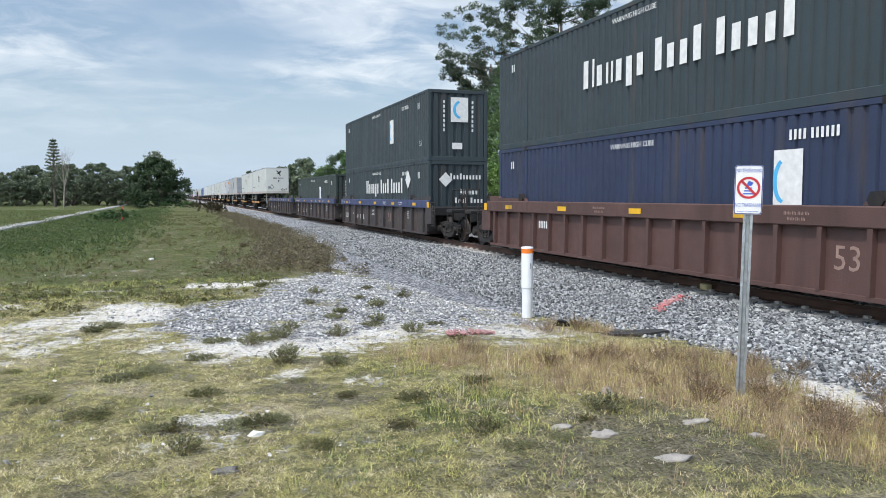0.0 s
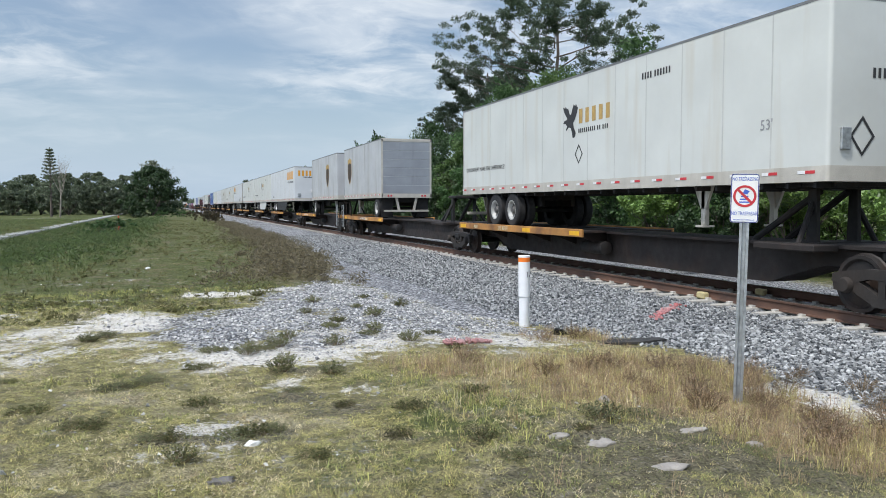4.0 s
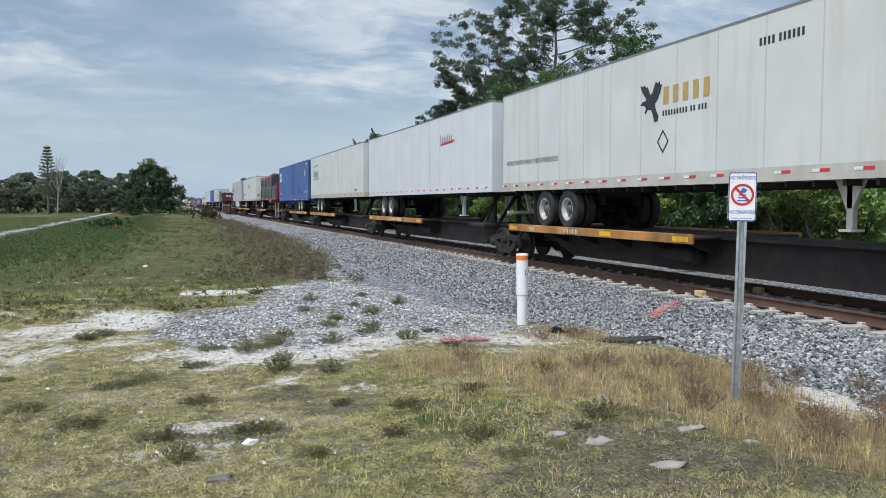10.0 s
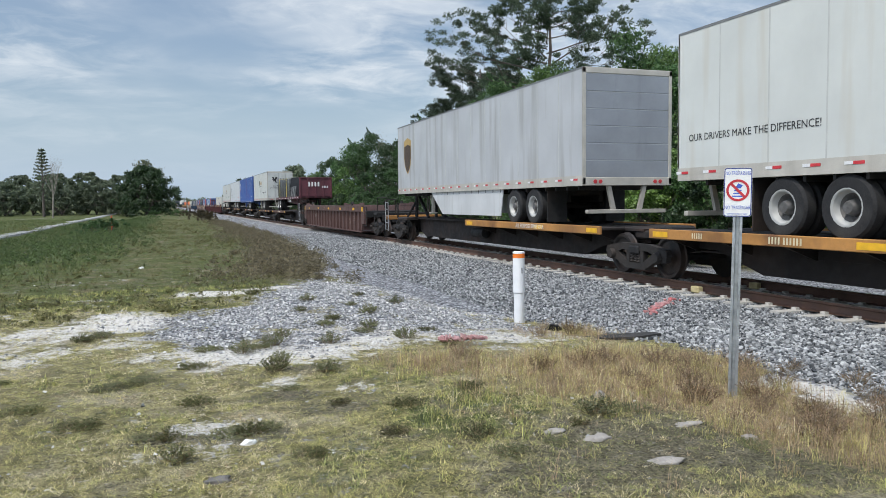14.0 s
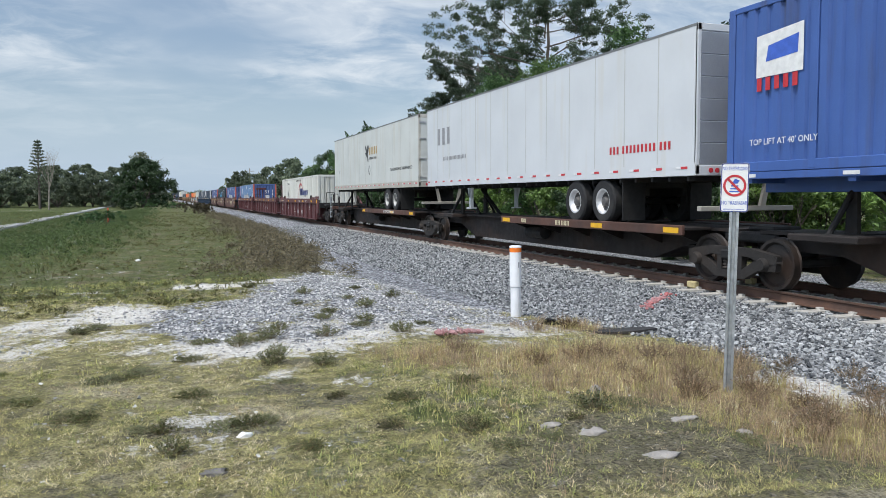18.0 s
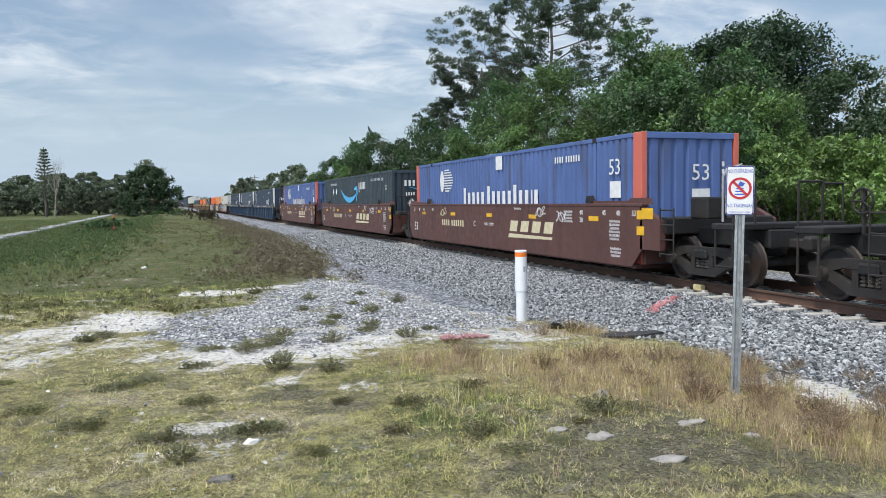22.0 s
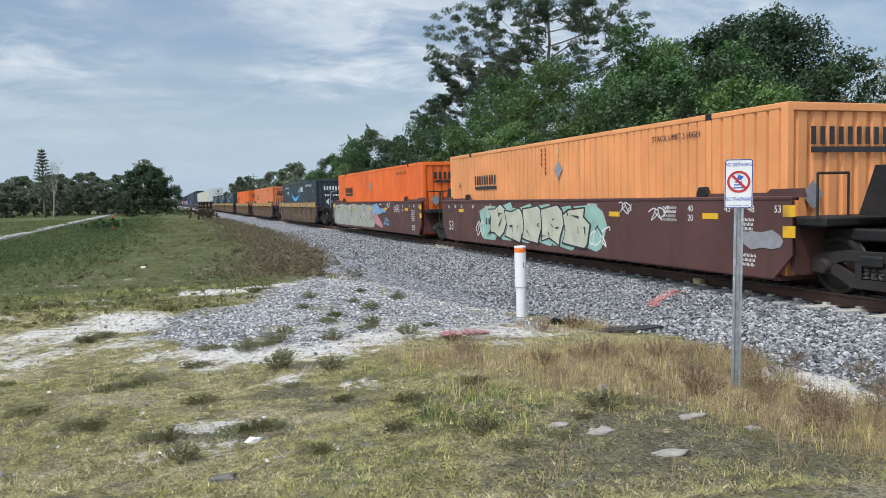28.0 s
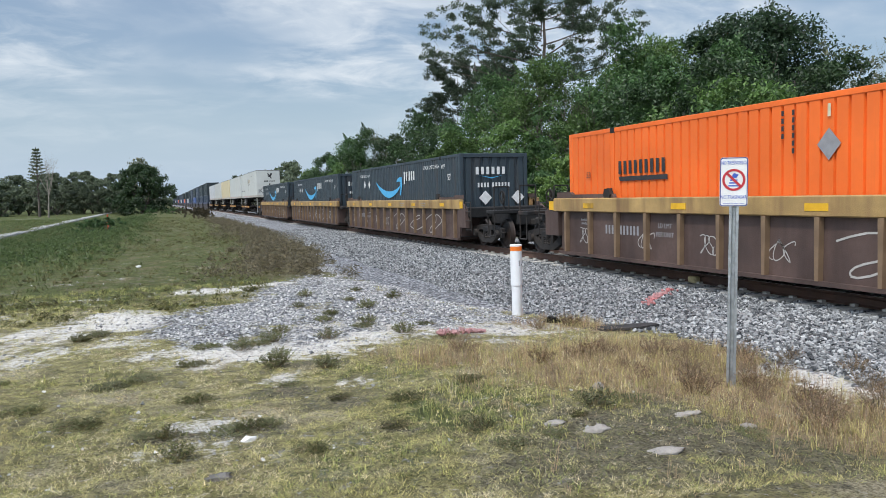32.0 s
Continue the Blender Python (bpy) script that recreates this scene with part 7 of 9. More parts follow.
def prime_marks(box, z0, z1, L):
    """A light-blue curved arrow beside white bars."""
    c = z0 + 1.74
    x = 1.306
    q = np.linspace(0, 1, 22)
    low = [(-2.12 + 3.97 * u, 0.42 - 2.63 * u + 2.33 * u * u) for u in q]
    up = [(a, z + 0.30 * math.sin(math.pi * min(1, u * 0.93 + 0.02)) ** 0.8) for (a, z), u in zip(low, q)]
    part("brand_arrow", Shape().flat(low + up[::-1]), SKY_BLUE, box, "light blue curved arrow", on_side(x, 9.0, c), fix=False)
    part("brand_arrow", Shape().flat([(1.33, 0.36), (1.40, 0.47), (1.8, 0.57), (1.9, 0.36), (1.62, 0.38)]).flat([(1.8, 0.57), (2.15, 0.55), (2.17, 0.2), (1.95, -0.22), (1.78, -0.22), (1.93, 0.12), (1.9, 0.36)]), SKY_BLUE, box, "", on_side(x, 9.0, c), fix=False)
    bars("brand_bar", "dsisss", 0.52, LETTER_WHITE, box, on_side(x, 5.75, z0 + 2.38), 0.29)
    words("stencil", "STACK LIMIT 3 HIGH", 0.2, LETTER_WHITE, box, on_side(x, 3.0, z0 + 2.54))
    words("stencil", "STACK LIMIT 3 HIGH", 0.2, LETTER_WHITE, box, on_side(x, 13.2, z0 + 2.52))
    words("stencil", "WP", 0.26, LETTER_WHITE, box, on_side(x, 1.66, z0 + 2.5))
    words("stencil", "53'", 0.32, LETTER_WHITE, box, on_side(x, 1.02, z0 + 2.1))
    for y in (13.3, 12.4):
        part("placard", Shape().flat([(0, -0.21), (0.19, 0), (0, 0.21), (-0.19, 0)]), LETTER_WHITE, box, "white diamond placard", on_side(x, y, z0 + 2.1), fix=False)
    bars("brand_bar", "ssssss", 0.36, LETTER_WHITE, box, on_nose(-0.1, -0.006, z1 - 0.55), 0.2)
    part("brand_arrow", Shape().flat([(-0.5, 0.06), (0, -0.06), (0.4, 0.05), (0, -0.02)]), SKY_BLUE, box, "", on_nose(-0.1, -0.006, z1 - 0.82), fix=False)
    bars("stencil", "TTTT TTTTTT", 0.16, LETTER_WHITE, box, on_nose(0.0, -0.006, z1 - 1.1), 0.12)
    for xx in (-0.35, 0.9):
        part("placard", Shape().flat([(0, -0.25), (0.25, 0), (0, 0.25), (-0.25, 0)]), LETTER_WHITE, box, "white diamond placard", on_nose(xx, -0.006, z0 + 1.35), fix=False)


def stacktrain_marks(box, z0, z1, L):
    x = 1.306
    words("stencil", "53", 0.52, LETTER_WHITE, box, on_side(x, 1.07, z0 + 2.16))
    part("placard", Shape().flat([(-0.23, -0.19), (0.23, -0.19), (0.23, 0.19), (-0.23, 0.19)]), LETTER_WHITE, box, "", on_side(x, 1.04, z0 + 1.66), fix=False)
    part("placard", Shape().flat([(-0.25, -0.21), (0.25, -0.21), (0.25, 0.21), (-0.25, 0.21)]), LETTER_WHITE, box, "", on_side(x, 7.67, z0 + 2.6), fix=False)
    bars("brand_bar", "Tssss", 0.56, LETTER_WHITE, box, on_side(x, 9.72, z0 + 1.6), 0.40)
    bars("brand_bar", "TssssTssis", 0.60, LETTER_WHITE, box, on_side(x, 6.72, z0 + 1.6), 0.40)
    g = Shape()
    for k in range(9):
        z = 0.38 - 0.095 * k
        r = math.sqrt(max(0.01, 0.18 - z * z))
        g.flat([(-r * 0.4, z), (r * 1.6 + 0.12, z), (r * 1.6 + 0.12, z + 0.045), (-r * 0.4, z + 0.045)])
    tagged(part("brand_panel", g, LETTER_WHITE, box, "white striped emblem", on_side(x, 12.6, z0 + 2.17), fix=False), kind="stuff")
    part("brand_panel", Shape().flat([(0.36 * math.cos(k * 0.3142) * 0.6, 0.4 * math.sin(k * 0.3142)) for k in range(20)]), LETTER_WHITE, box, "", on_side(x + 0.003, 12.95, z0 + 2.17), fix=False)
    bars("stencil", "TTTT TTTTTT", 0.16, LETTER_WHITE, box, on_side(x, 3.3, z1 - 0.42), 0.13)
    words("stencil", "53", 0.52, LETTER_WHITE, box, on_nose(0.25, -0.006, z0 + 2.0))
    part("placard", Shape().flat([(-0.24, -0.2), (0.24, -0.2), (0.24, 0.2), (-0.24, 0.2)]), LETTER_WHITE, box, "", on_nose(0.25, -0.006, z0 + 1.45), fix=False)
    column(box, LETTER_WHITE, on_nose(0.85, -0.006, z1 - 0.75), 7, 0.07, 0.11, 0.17)


def umax_marks(box, z0, z1, L):
    mid = (z0 + z1) / 2
    bars("stencil", "TTTT TTTTTT", 0.15, LETTER_WHITE, box, on_side(1.305, 3.3, z1 - 0.42), 0.11)
    bars("stencil", "TT", 0.24, LETTER_WHITE, box, on_side(1.305, L - 1.1, z1 - 0.5))
    bars("brand_bar", "TTTT", 0.44, LETTER_WHITE, box, on_side(1.306, 4.9, mid + 0.12), 0.38)
    star = []
    for k in range(16):
        r = 0.46 if k % 2 == 0 else 0.24
        star.append((r * math.cos(k * math.pi / 8), r * math.sin(k * math.pi / 8)))
    part("brand_star", Shape().flat(star), LETTER_WHITE, box, "white eight-pointed star", on_side(1.306, 3.75, mid + 0.12), fix=False)
    part("brand_star", Shape().flat([(0.16 * math.cos(k * 0.785), 0.16 * math.sin(k * 0.785)) for k in range(8)], 0.003), surf("slate_dot", (0.05, 0.06, 0.09)), box, "", on_side(1.306, 3.75, mid + 0.12), fix=False)
    part("placard", Shape().flat([(0, -0.23), (0.22, 0), (0, 0.23), (-0.22, 0)]), LETTER_GREY, box, "", on_side(1.306, 7.9, z0 + 2.14), fix=False)
    bars("brand_bar", "TTTT", 0.26, LETTER_WHITE, box, on_nose(-0.1, -0.006, mid + 0.35), 0.22)


def orange_marks(at=13.0, placard=LETTER_GREY):
    """Dark brand blocks over a stroke, number columns and a placard; at is the brand's middle."""
    def marks(box, z0, z1, L):
        x = 1.306
        bars("brand_bar", "TTTTTTTTT", 0.29, LETTER_BLACK, box, on_side(x, at, z0 + 1.98), 0.2)
        part("brand_bar", Shape().flat([(-0.85, 0), (0.9, 0), (0.9, 0.1), (-0.9, 0.1)]), LETTER_BLACK, box, "", on_side(x, at, z0 + 1.68), fix=False)
        words("stencil", "STACK LIMIT 3 HIGH", 0.17, LETTER_BLACK, box, on_side(x, 3.0, z0 + 2.55))
        words("stencil", "53", 0.2, LETTER_BLACK, box, on_side(x, 15.2, z0 + 1.85))
        d = at - 4.95
        part("placard", Shape().flat([(0, -0.25), (0.23, 0), (0, 0.25), (-0.23, 0)]), placard, box, "diamond placard", on_side(x, d, z0 + 2.1), fix=False)
        if placard is LETTER_GREY:
            part("placard", Shape().flat([(-0.03, -0.1), (0.03, -0.1), (0.03, 0.1), (-0.03, 0.1)]), LETTER_CREAM, box, "", on_side(x, d, z0 + 2.62), fix=False)
        for y, n in ((d + 0.95, 4), (d + 0.72, 6)):
            column(box, LETTER_BLACK, on_side(x, y, z0 + 2.62), n, 0.055, 0.085, 0.125)
        bars("brand_bar", "TTTTTTTTT", 0.3, LETTER_BLACK, box, on_nose(0.1, -0.006, z1 - 0.55), 0.2)
        part("brand_bar", Shape().flat([(-0.9, 0), (0.9, 0), (0.9, 0.1), (-0.9, 0.1)]), LETTER_BLACK, box, "", on_nose(0.1, -0.006, z1 - 0.84), fix=False)
        part("placard", Shape().flat([(0, -0.25), (0.23, 0), (0, 0.25), (-0.23, 0)]), LETTER_GREY, box, "grey diamond placard", on_nose(-0.75, -0.006, z0 + 1.35), fix=False)
    return marks


def white_box_marks(kind):
    def marks(box, z0, z1, L):
        mid = (z0 + z1) / 2
        letter = LETTER_NAVY if kind == "logistics" else LETTER_BLACK
        if kind == "logistics":
            bars("brand_bar", "TTT Tsdisdiss", 0.5, letter, box, on_side(1.306, 5.4, z0 + 1.8), 0.30)
            ring = [(0.95 * math.cos(q), 0.85 * math.sin(q)) for q in np.linspace(0.5, 5.4, 26)]
            ring += [(0.85 * math.cos(q), 0.75 * math.sin(q)) for q in np.linspace(5.4, 0.5, 26)]
            part("brand_ring", Shape().flat(ring), LETTER_RED, box, "open red ring", on_side(1.309, 6.75, mid + 0.15), fix=False)
            words("stencil", "WARNING HIGH CUBE", 0.2, LETTER_BLACK, box, on_side(1.306, 7.75, z1 - 0.25))
            bars("stencil", "TTTT TTTTTT", 0.16, LETTER_BLACK, box, on_side(1.306, 12.7, z1 - 0.42), 0.11)
            bars("brand_bar", "TTT", 0.24, letter, box, on_nose(0.4, -0.006, z1 - 0.6), 0.18)
        else:
            bars("brand_bar", "TTTTTTTT", 0.36, letter, box, on_side(1.306, 13.2, z1 - 0.62), 0.2)
            words("stencil", "53'", 0.28, letter, box, on_side(1.306, 15.3, mid + 0.1))
            bars("stencil", "TTTT TTTTTT", 0.16, letter, box, on_side(1.306, 3.3, z1 - 0.45))
        part("placard", Shape().flat([(0, -0.3), (0.27, 0), (0, 0.3), (-0.27, 0)]), LETTER_GREY, box, "grey diamond placard", on_side(1.306, 7.6 if kind != "logistics" else 13.0, mid + 0.25), fix=False)
    return marks


# ---- road trailers ----


def build_tyre():
    return Shape().lathe((0, 0, 0), "x", [(-0.13, 0.29), (-0.14, 0.34), (-0.13, 0.47), (-0.09, 0.51), (0.09, 0.51), (0.13, 0.47), (0.14, 0.34), (0.13, 0.29)], 26).open_ends(2).mesh("tyre", RUBBER)


def build_rim(material):
    g = Shape().lathe((0, 0, 0), "x", [(-0.135, 0.285), (-0.135, 0.305), (-0.12, 0.265), (-0.02, 0.225), (0.05, 0.14), (-0.05, 0.115), (-0.11, 0.09), (-0.12, 0.01), (0.10, 0.01), (0.12, 0.29)], 18)
    g.f.pop(-2)
    for k in range(8):
        a = k * math.pi / 4
        g.tube((0.0, 0.185 * math.cos(a), 0.185 * math.sin(a)), (0.045, 0.185 * math.cos(a), 0.185 * math.sin(a)), 0.02, 4)
    me = g.mesh("rim", material)
    # the dished middle is greyer: the recess's shade put into its colour
    me.materials.append(surf("rim_dish_shade", (0.13, 0.125, 0.12), 0.6, 0.3, 0.3, 9))
    for f in me.polygons:
        r = math.hypot(f.center[1], f.center[2])
        if r < 0.24 and len(f.vertices) == 4:
            f.material_index = 1
    return me


TYRE = build_tyre()
RIM_WHITE = build_rim(surf("rim_white", (0.40, 0.40, 0.38), 0.5, 0.1, 0.08, 8))
RIM_BRIGHT = build_rim(surf("rim_aluminium", (0.68, 0.68, 0.68), 0.38, 0.45, 0.08, 8))


def add_wheels(tr, y, rim, z=1.63):
    """One axle: twin tyres at either side."""
    for sx in (-1, 1):
        for k, x in enumerate((1.14, 0.82)):
            w = put("wheel", TYRE, tr, pose(sx * x, y, z, 0, 0, 0 if sx < 0 else 180))
            if k == 0:
                put("rim", rim, w, pose(0, 0, 0))
    part("axle", Shape().tube((-1.0, y, z), (1.0, y, z), 0.07, 8), STEEL_DARK, tr)


BIRD = [(-0.46, 0.0), (-0.36, 0.08), (-0.25, 0.09), (-0.19, 0.13), (-0.30, 0.24), (-0.40, 0.36), (-0.46, 0.50), (-0.33, 0.46), (-0.30, 0.50), (-0.20, 0.42), (-0.14, 0.44), (-0.02, 0.22), (0.06, 0.26), (0.12, 0.38), (0.20, 0.52), (0.30, 0.46), (0.36, 0.52), (0.40, 0.42), (0.47, 0.42), (0.42, 0.28), (0.30, 0.08), (0.18, -0.04), (0.22, -0.16), (0.34, -0.34), (0.30, -0.46), (0.16, -0.48), (0.10, -0.30), (0.02, -0.16), (-0.12, -0.14), (-0.22, -0.24), (-0.26, -0.20), (-0.20, -0.10), (-0.28, -0.02)]


def add_bird(parent, m, size, label="black bird emblem"):
    """A plain black bird shape, wings up."""
    g = Shape()
    g.flat([(p[0] * size, p[1] * size) for p in BIRD])
    bm = bmesh.new()
    vs = [bm.verts.new(p) for p in g.v]
    bm.faces.new(vs)
    bmesh.ops.triangulate(bm, faces=bm.faces)
    me = bpy.data.meshes.new("emblem")
    bm.to_mesh(me)
    bm.free()
    me.materials.append(LETTER_BLACK)
    return put("emblem", me, parent, m, label)


def diamond(parent, m, r, material=None):
    g = Shape()
    o = [(0, -r * 1.25), (r, 0), (0, r * 1.25), (-r, 0)]
    q = [(p[0] * 0.78, p[1] * 0.78) for p in o]
    for k in range(4):
        g.flat([o[k], o[(k + 1) % 4], q[(k + 1) % 4], q[k]])
    return part("placard", g, material or LETTER_BLACK, parent, "diamond placard frame", m, fix=False)


def raven_marks(numbers=False, nose=True):
    def marks(tr, z0, z1, L, rev):
        x = 1.306
        y = L * 0.47
        add_bird(tr, on_side(x, y + 0.75, z0 + 1.75), 0.85)
        bars("brand_bar", "TTTTT", 0.36, LETTER_GOLD, tr, on_side(x, y - 0.5, z0 + 1.86), 0.32)
        bars("brand_bar", "TTTTTTTTT TT TTT", 0.11, LETTER_BLACK, tr, on_side(x, y - 0.4, z0 + 1.5), 0.095)
        diamond(tr, on_side(x, y + 0.3, z0 + 0.92), 0.2)
        bars("lettering", "TTTT TTTTTT", 0.14, LETTER_BLACK, tr, on_side(x, 4.6, z0 + 2.42), 0.1) if not rev and not numbers else None
        words("lettering", "OUR DRIVERS MAKE THE DIFFERENCE!", 0.19, LETTER_BLACK, tr, on_side(x, 2.5 if rev else L - 2.0, z0 + 0.82))
        words("lettering", "53'", 0.26, LETTER_GREY, tr, on_side(x, 1.35 if not rev else L - 1.4, z0 + 1.0)) if L > 15 else None
        if nose and not rev:
            add_bird(tr, on_nose(0.18, -0.008, z1 - 0.62), 0.62)
            diamond(tr, on_nose(-0.62, -0.008, z0 + 0.72), 0.26)
            part("permit_box", Shape().box(-1.08, -0.88, -0.05, 0.0, z0 + 0.5, z0 + 0.85, 0.01), GALVANISED, tr)
            gl = Shape()
            for k, xx in enumerate((0.45, 0.75)):
                gl.tube((xx, 0.0, z0 + 0.45), (xx, -0.07, z0 + 0.45), 0.055, 10)
            gl.tube((0.6, 0.0, z0 + 0.55), (0.6, -0.06, z0 + 0.55), 0.05, 10)
            gl.tube((0.45, -0.05, z0 + 0.42), (0.6, -0.05, z0 + 0.28), 0.015, 6)
            gl.tube((0.75, -0.05, z0 + 0.42), (0.6, -0.05, z0 + 0.28), 0.015, 6)
            part("glad_hands", gl, BLACK, tr)
            part("sticker", Shape().flat([(-0.08, -0.1), (0.08, -0.1), (0.08, 0.1), (-0.08, 0.1)]), LETTER_GREY, tr, "", on_nose(1.0, -0.008, z0 + 0.5), fix=False)
            bars("lettering", "TTTT TTTTTT", 0.16, LETTER_BLACK, tr, on_nose(0.15, -0.008, z1 - 1.18), 0.11)
            part("plate_holder", Shape().box(0.1, 0.22, -0.03, 0.0, z1 - 1.6, z1 - 1.4, 0.01), BLACK, tr)
            for k in range(5 if numbers else 0):
                part("lettering", Shape().flat([(-0.05, 0), (0.05, 0), (0.05, 0.13), (-0.05, 0.13)]), LETTER_BLACK, tr, "", on_side(x, 0.28, z0 + 1.45 - 0.19 * k), fix=False)
    return marks


def werner_marks(powerlink=False):
    def marks(tr, z0, z1, L, rev):
        x = 1.306
        y = L - 2.0 if rev else 2.2
        bars("brand_bar", "TTTTTT", 0.66, ORANGE_PAINT, tr, on_side(x, y, z0 + 2.23), 0.62)
        words("lettering", "WE KEEP AMERICA MOVING", 0.27, LETTER_BLACK, tr, on_side(x, y - 0.1, z0 + 1.65))
        if powerlink:
            bars("brand_bar", "dsssssiss", 0.36, LETTER_BLACK, tr, on_side(x, 4.45, z0 + 0.56), 0.215)
            bars("brand_bar", "iii", 0.36, ORANGE_PAINT, tr, on_side(x, 3.3, z0 + 0.58), 0.2)
            words("lettering", "YOUR POWER", 0.19, LETTER_GOLD, tr, on_side(x, 2.25, z0 + 0.66))
            words("lettering", "OUR NETWORK", 0.19, LETTER_GOLD, tr, on_side(x, 2.25, z0 + 0.44))
            bars("brand_bar", "TTTTTT", 0.45, ORANGE_PAINT, tr, on_nose(0.1, -0.03, z1 - 0.5), 0.3)
            bars("brand_bar", "dsssssiss", 0.34, LETTER_BLACK, tr, on_nose(0.2, -0.03, z1 - 1.0), 0.2)
            words("lettering", "YOUR POWER", 0.16, LETTER_BLACK, tr, on_nose(-0.3, -0.03, z1 - 1.55))
            words("lettering", "OUR NETWORK", 0.16, LETTER_BLACK, tr, on_nose(-0.3, -0.03, z1 - 1.78))
        else:
            bars("brand_bar", "TsissTsssss", 0.2, LETTER_BLACK, tr, on_side(x, L - 1.9, z0 + 0.5), 0.13)
            bars("brand_bar", "TTTTTT", 0.46, ORANGE_PAINT, tr, on_nose(0.0, -0.008, z1 - 0.55), 0.31)
            bars("brand_bar", "TsissTsssss", 0.14, LETTER_BLACK, tr, on_nose(0.05, -0.008, z1 - 0.88), 0.1)
            diamond(tr, on_nose(0.85, -0.008, z0 + 0.9), 0.2, LETTER_GREY)
            part("permit_box", Shape().box(0.1, 0.6, -0.06, 0.0, z0 + 0.72, z0 + 0.98, 0.02), WHITE_PAINT, tr)
            part("permit_box", Shape().box(-1.0, -0.75, -0.05, 0.0, z0 + 0.35, z0 + 0.65, 0.02), GALVANISED, tr)
            part("glad_hands", Shape().box(0.5, 0.78, -0.09, 0, z0 + 0.22, z0 + 0.55, 0.02).box(0.85, 0.98, -0.05, 0, z0 + 0.1, z0 + 0.5, 0.01), BLACK, tr)
    return marks


def shield_marks(nose=True):
    def marks(tr, z0, z1, L, rev):
        x = 1.306
        out = [(-0.5, 0.62), (0, 0.75), (0.5, 0.62), (0.5, -0.1), (0.42, -0.4), (0.2, -0.65), (0, -0.78), (-0.2, -0.65), (-0.42, -0.4), (-0.5, -0.1)]
        y = 3.0 if not rev else L - 1.5
        part("brand_shield", Shape().flat(out), LETTER_GOLD, tr, "brown and gold shield emblem", on_side(x, y, z0 + 1.6), fix=False)
        part("brand_shield", Shape().flat([(p[0] * 0.9, p[1] * 0.92 if p[1] < 0 else p[1] * 0.62) for p in out], 0.003), surf("shield_brown", (0.06, 0.035, 0.02), 0.5), tr, "", on_side(x, y, z0 + 1.6), fix=False)
        if not rev and nose:
            bars("lettering", "TTTTTT", 0.16, LETTER_BLACK, tr, on_nose(0.25, -0.008, z1 - 0.45), 0.12)
            part("permit_box", Shape().box(-0.85, -0.55, -0.06, 0, z0 + 0.3, z0 + 0.75, 0.02), GALVANISED, tr)
            part("glad_hands", Shape().box(0.45, 0.75, -0.08, 0, z0 + 0.3, z0 + 0.7, 0.02).tube((0.6, -0.08, z0 + 0.62), (0.6, -0.16, z0 + 0.62), 0.06), BLACK, tr)
            part("lamp", Shape().box(0.1, 0.5, -0.03, 0, z1 - 0.32, z1 - 0.15, 0.01), BLACK, tr)
    return marks


def plain_marks(kind):
    def marks(tr, z0, z1, L, rev):
        x = 1.306
        if kind == "green":
            bars("brand_bar", "Tsssisi", 0.55, LETTER_GREEN, tr, on_side(x, L - 2.2, z0 + 1.75), 0.32)
            bars("brand_bar", "TTTTTTT TTTTTTT", 0.12, LETTER_GREEN, tr, on_side(x, L - 2.2, z0 + 1.35), 0.14)
            part("brand_bar", Shape().flat([(-0.9, 0), (0.9, 0.12), (1.0, 0.2), (-0.8, 0.08)]), LETTER_GREEN, tr, "", on_side(x, L - 2.1, z0 + 2.15), fix=False)
            bars("lettering", "TTTTTTTT", 0.12, LETTER_BLACK, tr, on_side(x, 1.6, z0 + 0.4))
        elif kind == "act":
            bars("brand_bar", "TTT", 0.6, LETTER_GREY, tr, on_side(x, L - 2.0, z0 + 1.8), 0.5)
            bars("brand_bar", "TTTT TTTTTTTTTTTTT", 0.13, LETTER_GREY, tr, on_side(x, L - 3.0, z0 + 0.98), 0.13)
            bars("brand_bar", "TTT TTTTTTTTT TTT", 0.17, LETTER_RED, tr, on_side(x, 1.9, z0 + 0.63), 0.144)
        elif kind == "red":
            bars("brand_bar", "TsssTss", 0.3, LETTER_GREY, tr, on_side(x, 4.2, z0 + 2.05), 0.2)
            part("brand_bar", Shape().flat([(-0.8, 0), (0.7, 0.05), (0.9, 0.14), (-0.6, 0.08)]), LETTER_RED, tr, "", on_side(x, 4.2, z0 + 1.8), fix=False)
            if not rev:
                part("brand_panel", Shape().flat([(-0.4, -0.2), (0.4, -0.2), (0.4, 0.2), (-0.4, 0.2)]), LETTER_NAVY, tr, "dark blue sign", on_nose(0.4, -0.008, z1 - 0.45), fix=False)
        elif kind == "stick":
            bars("lettering", "TTTTTTT", 0.14, LETTER_BLACK, tr, on_side(x, 2.0, z0 + 0.5))
    return marks


TRAILER_WHITE = surf("trailer_white", (0.60, 0.62, 0.635), 0.42, 0, 0.05, 0.8, (0.56, 0.54, 0.48), 0.14, 1, 0.01, 30)
TRAILER_WARM = surf("trailer_warm", (0.575, 0.59, 0.56), 0.45, 0, 0.06, 0.8, (0.50, 0.47, 0.40), 0.2, 1, 0.01, 30)
TRAILER_GREY = surf("trailer_grey", (0.48, 0.49, 0.50), 0.45, 0.1, 0.08, 0.8, (0.28, 0.27, 0.25), 0.3, 1, 0.01, 30)
TRAILER_CREAM = surf("trailer_cream", (0.68, 0.58, 0.36), 0.45, 0, 0.08, 0.8, (0.4, 0.33, 0.22), 0.25, 1)
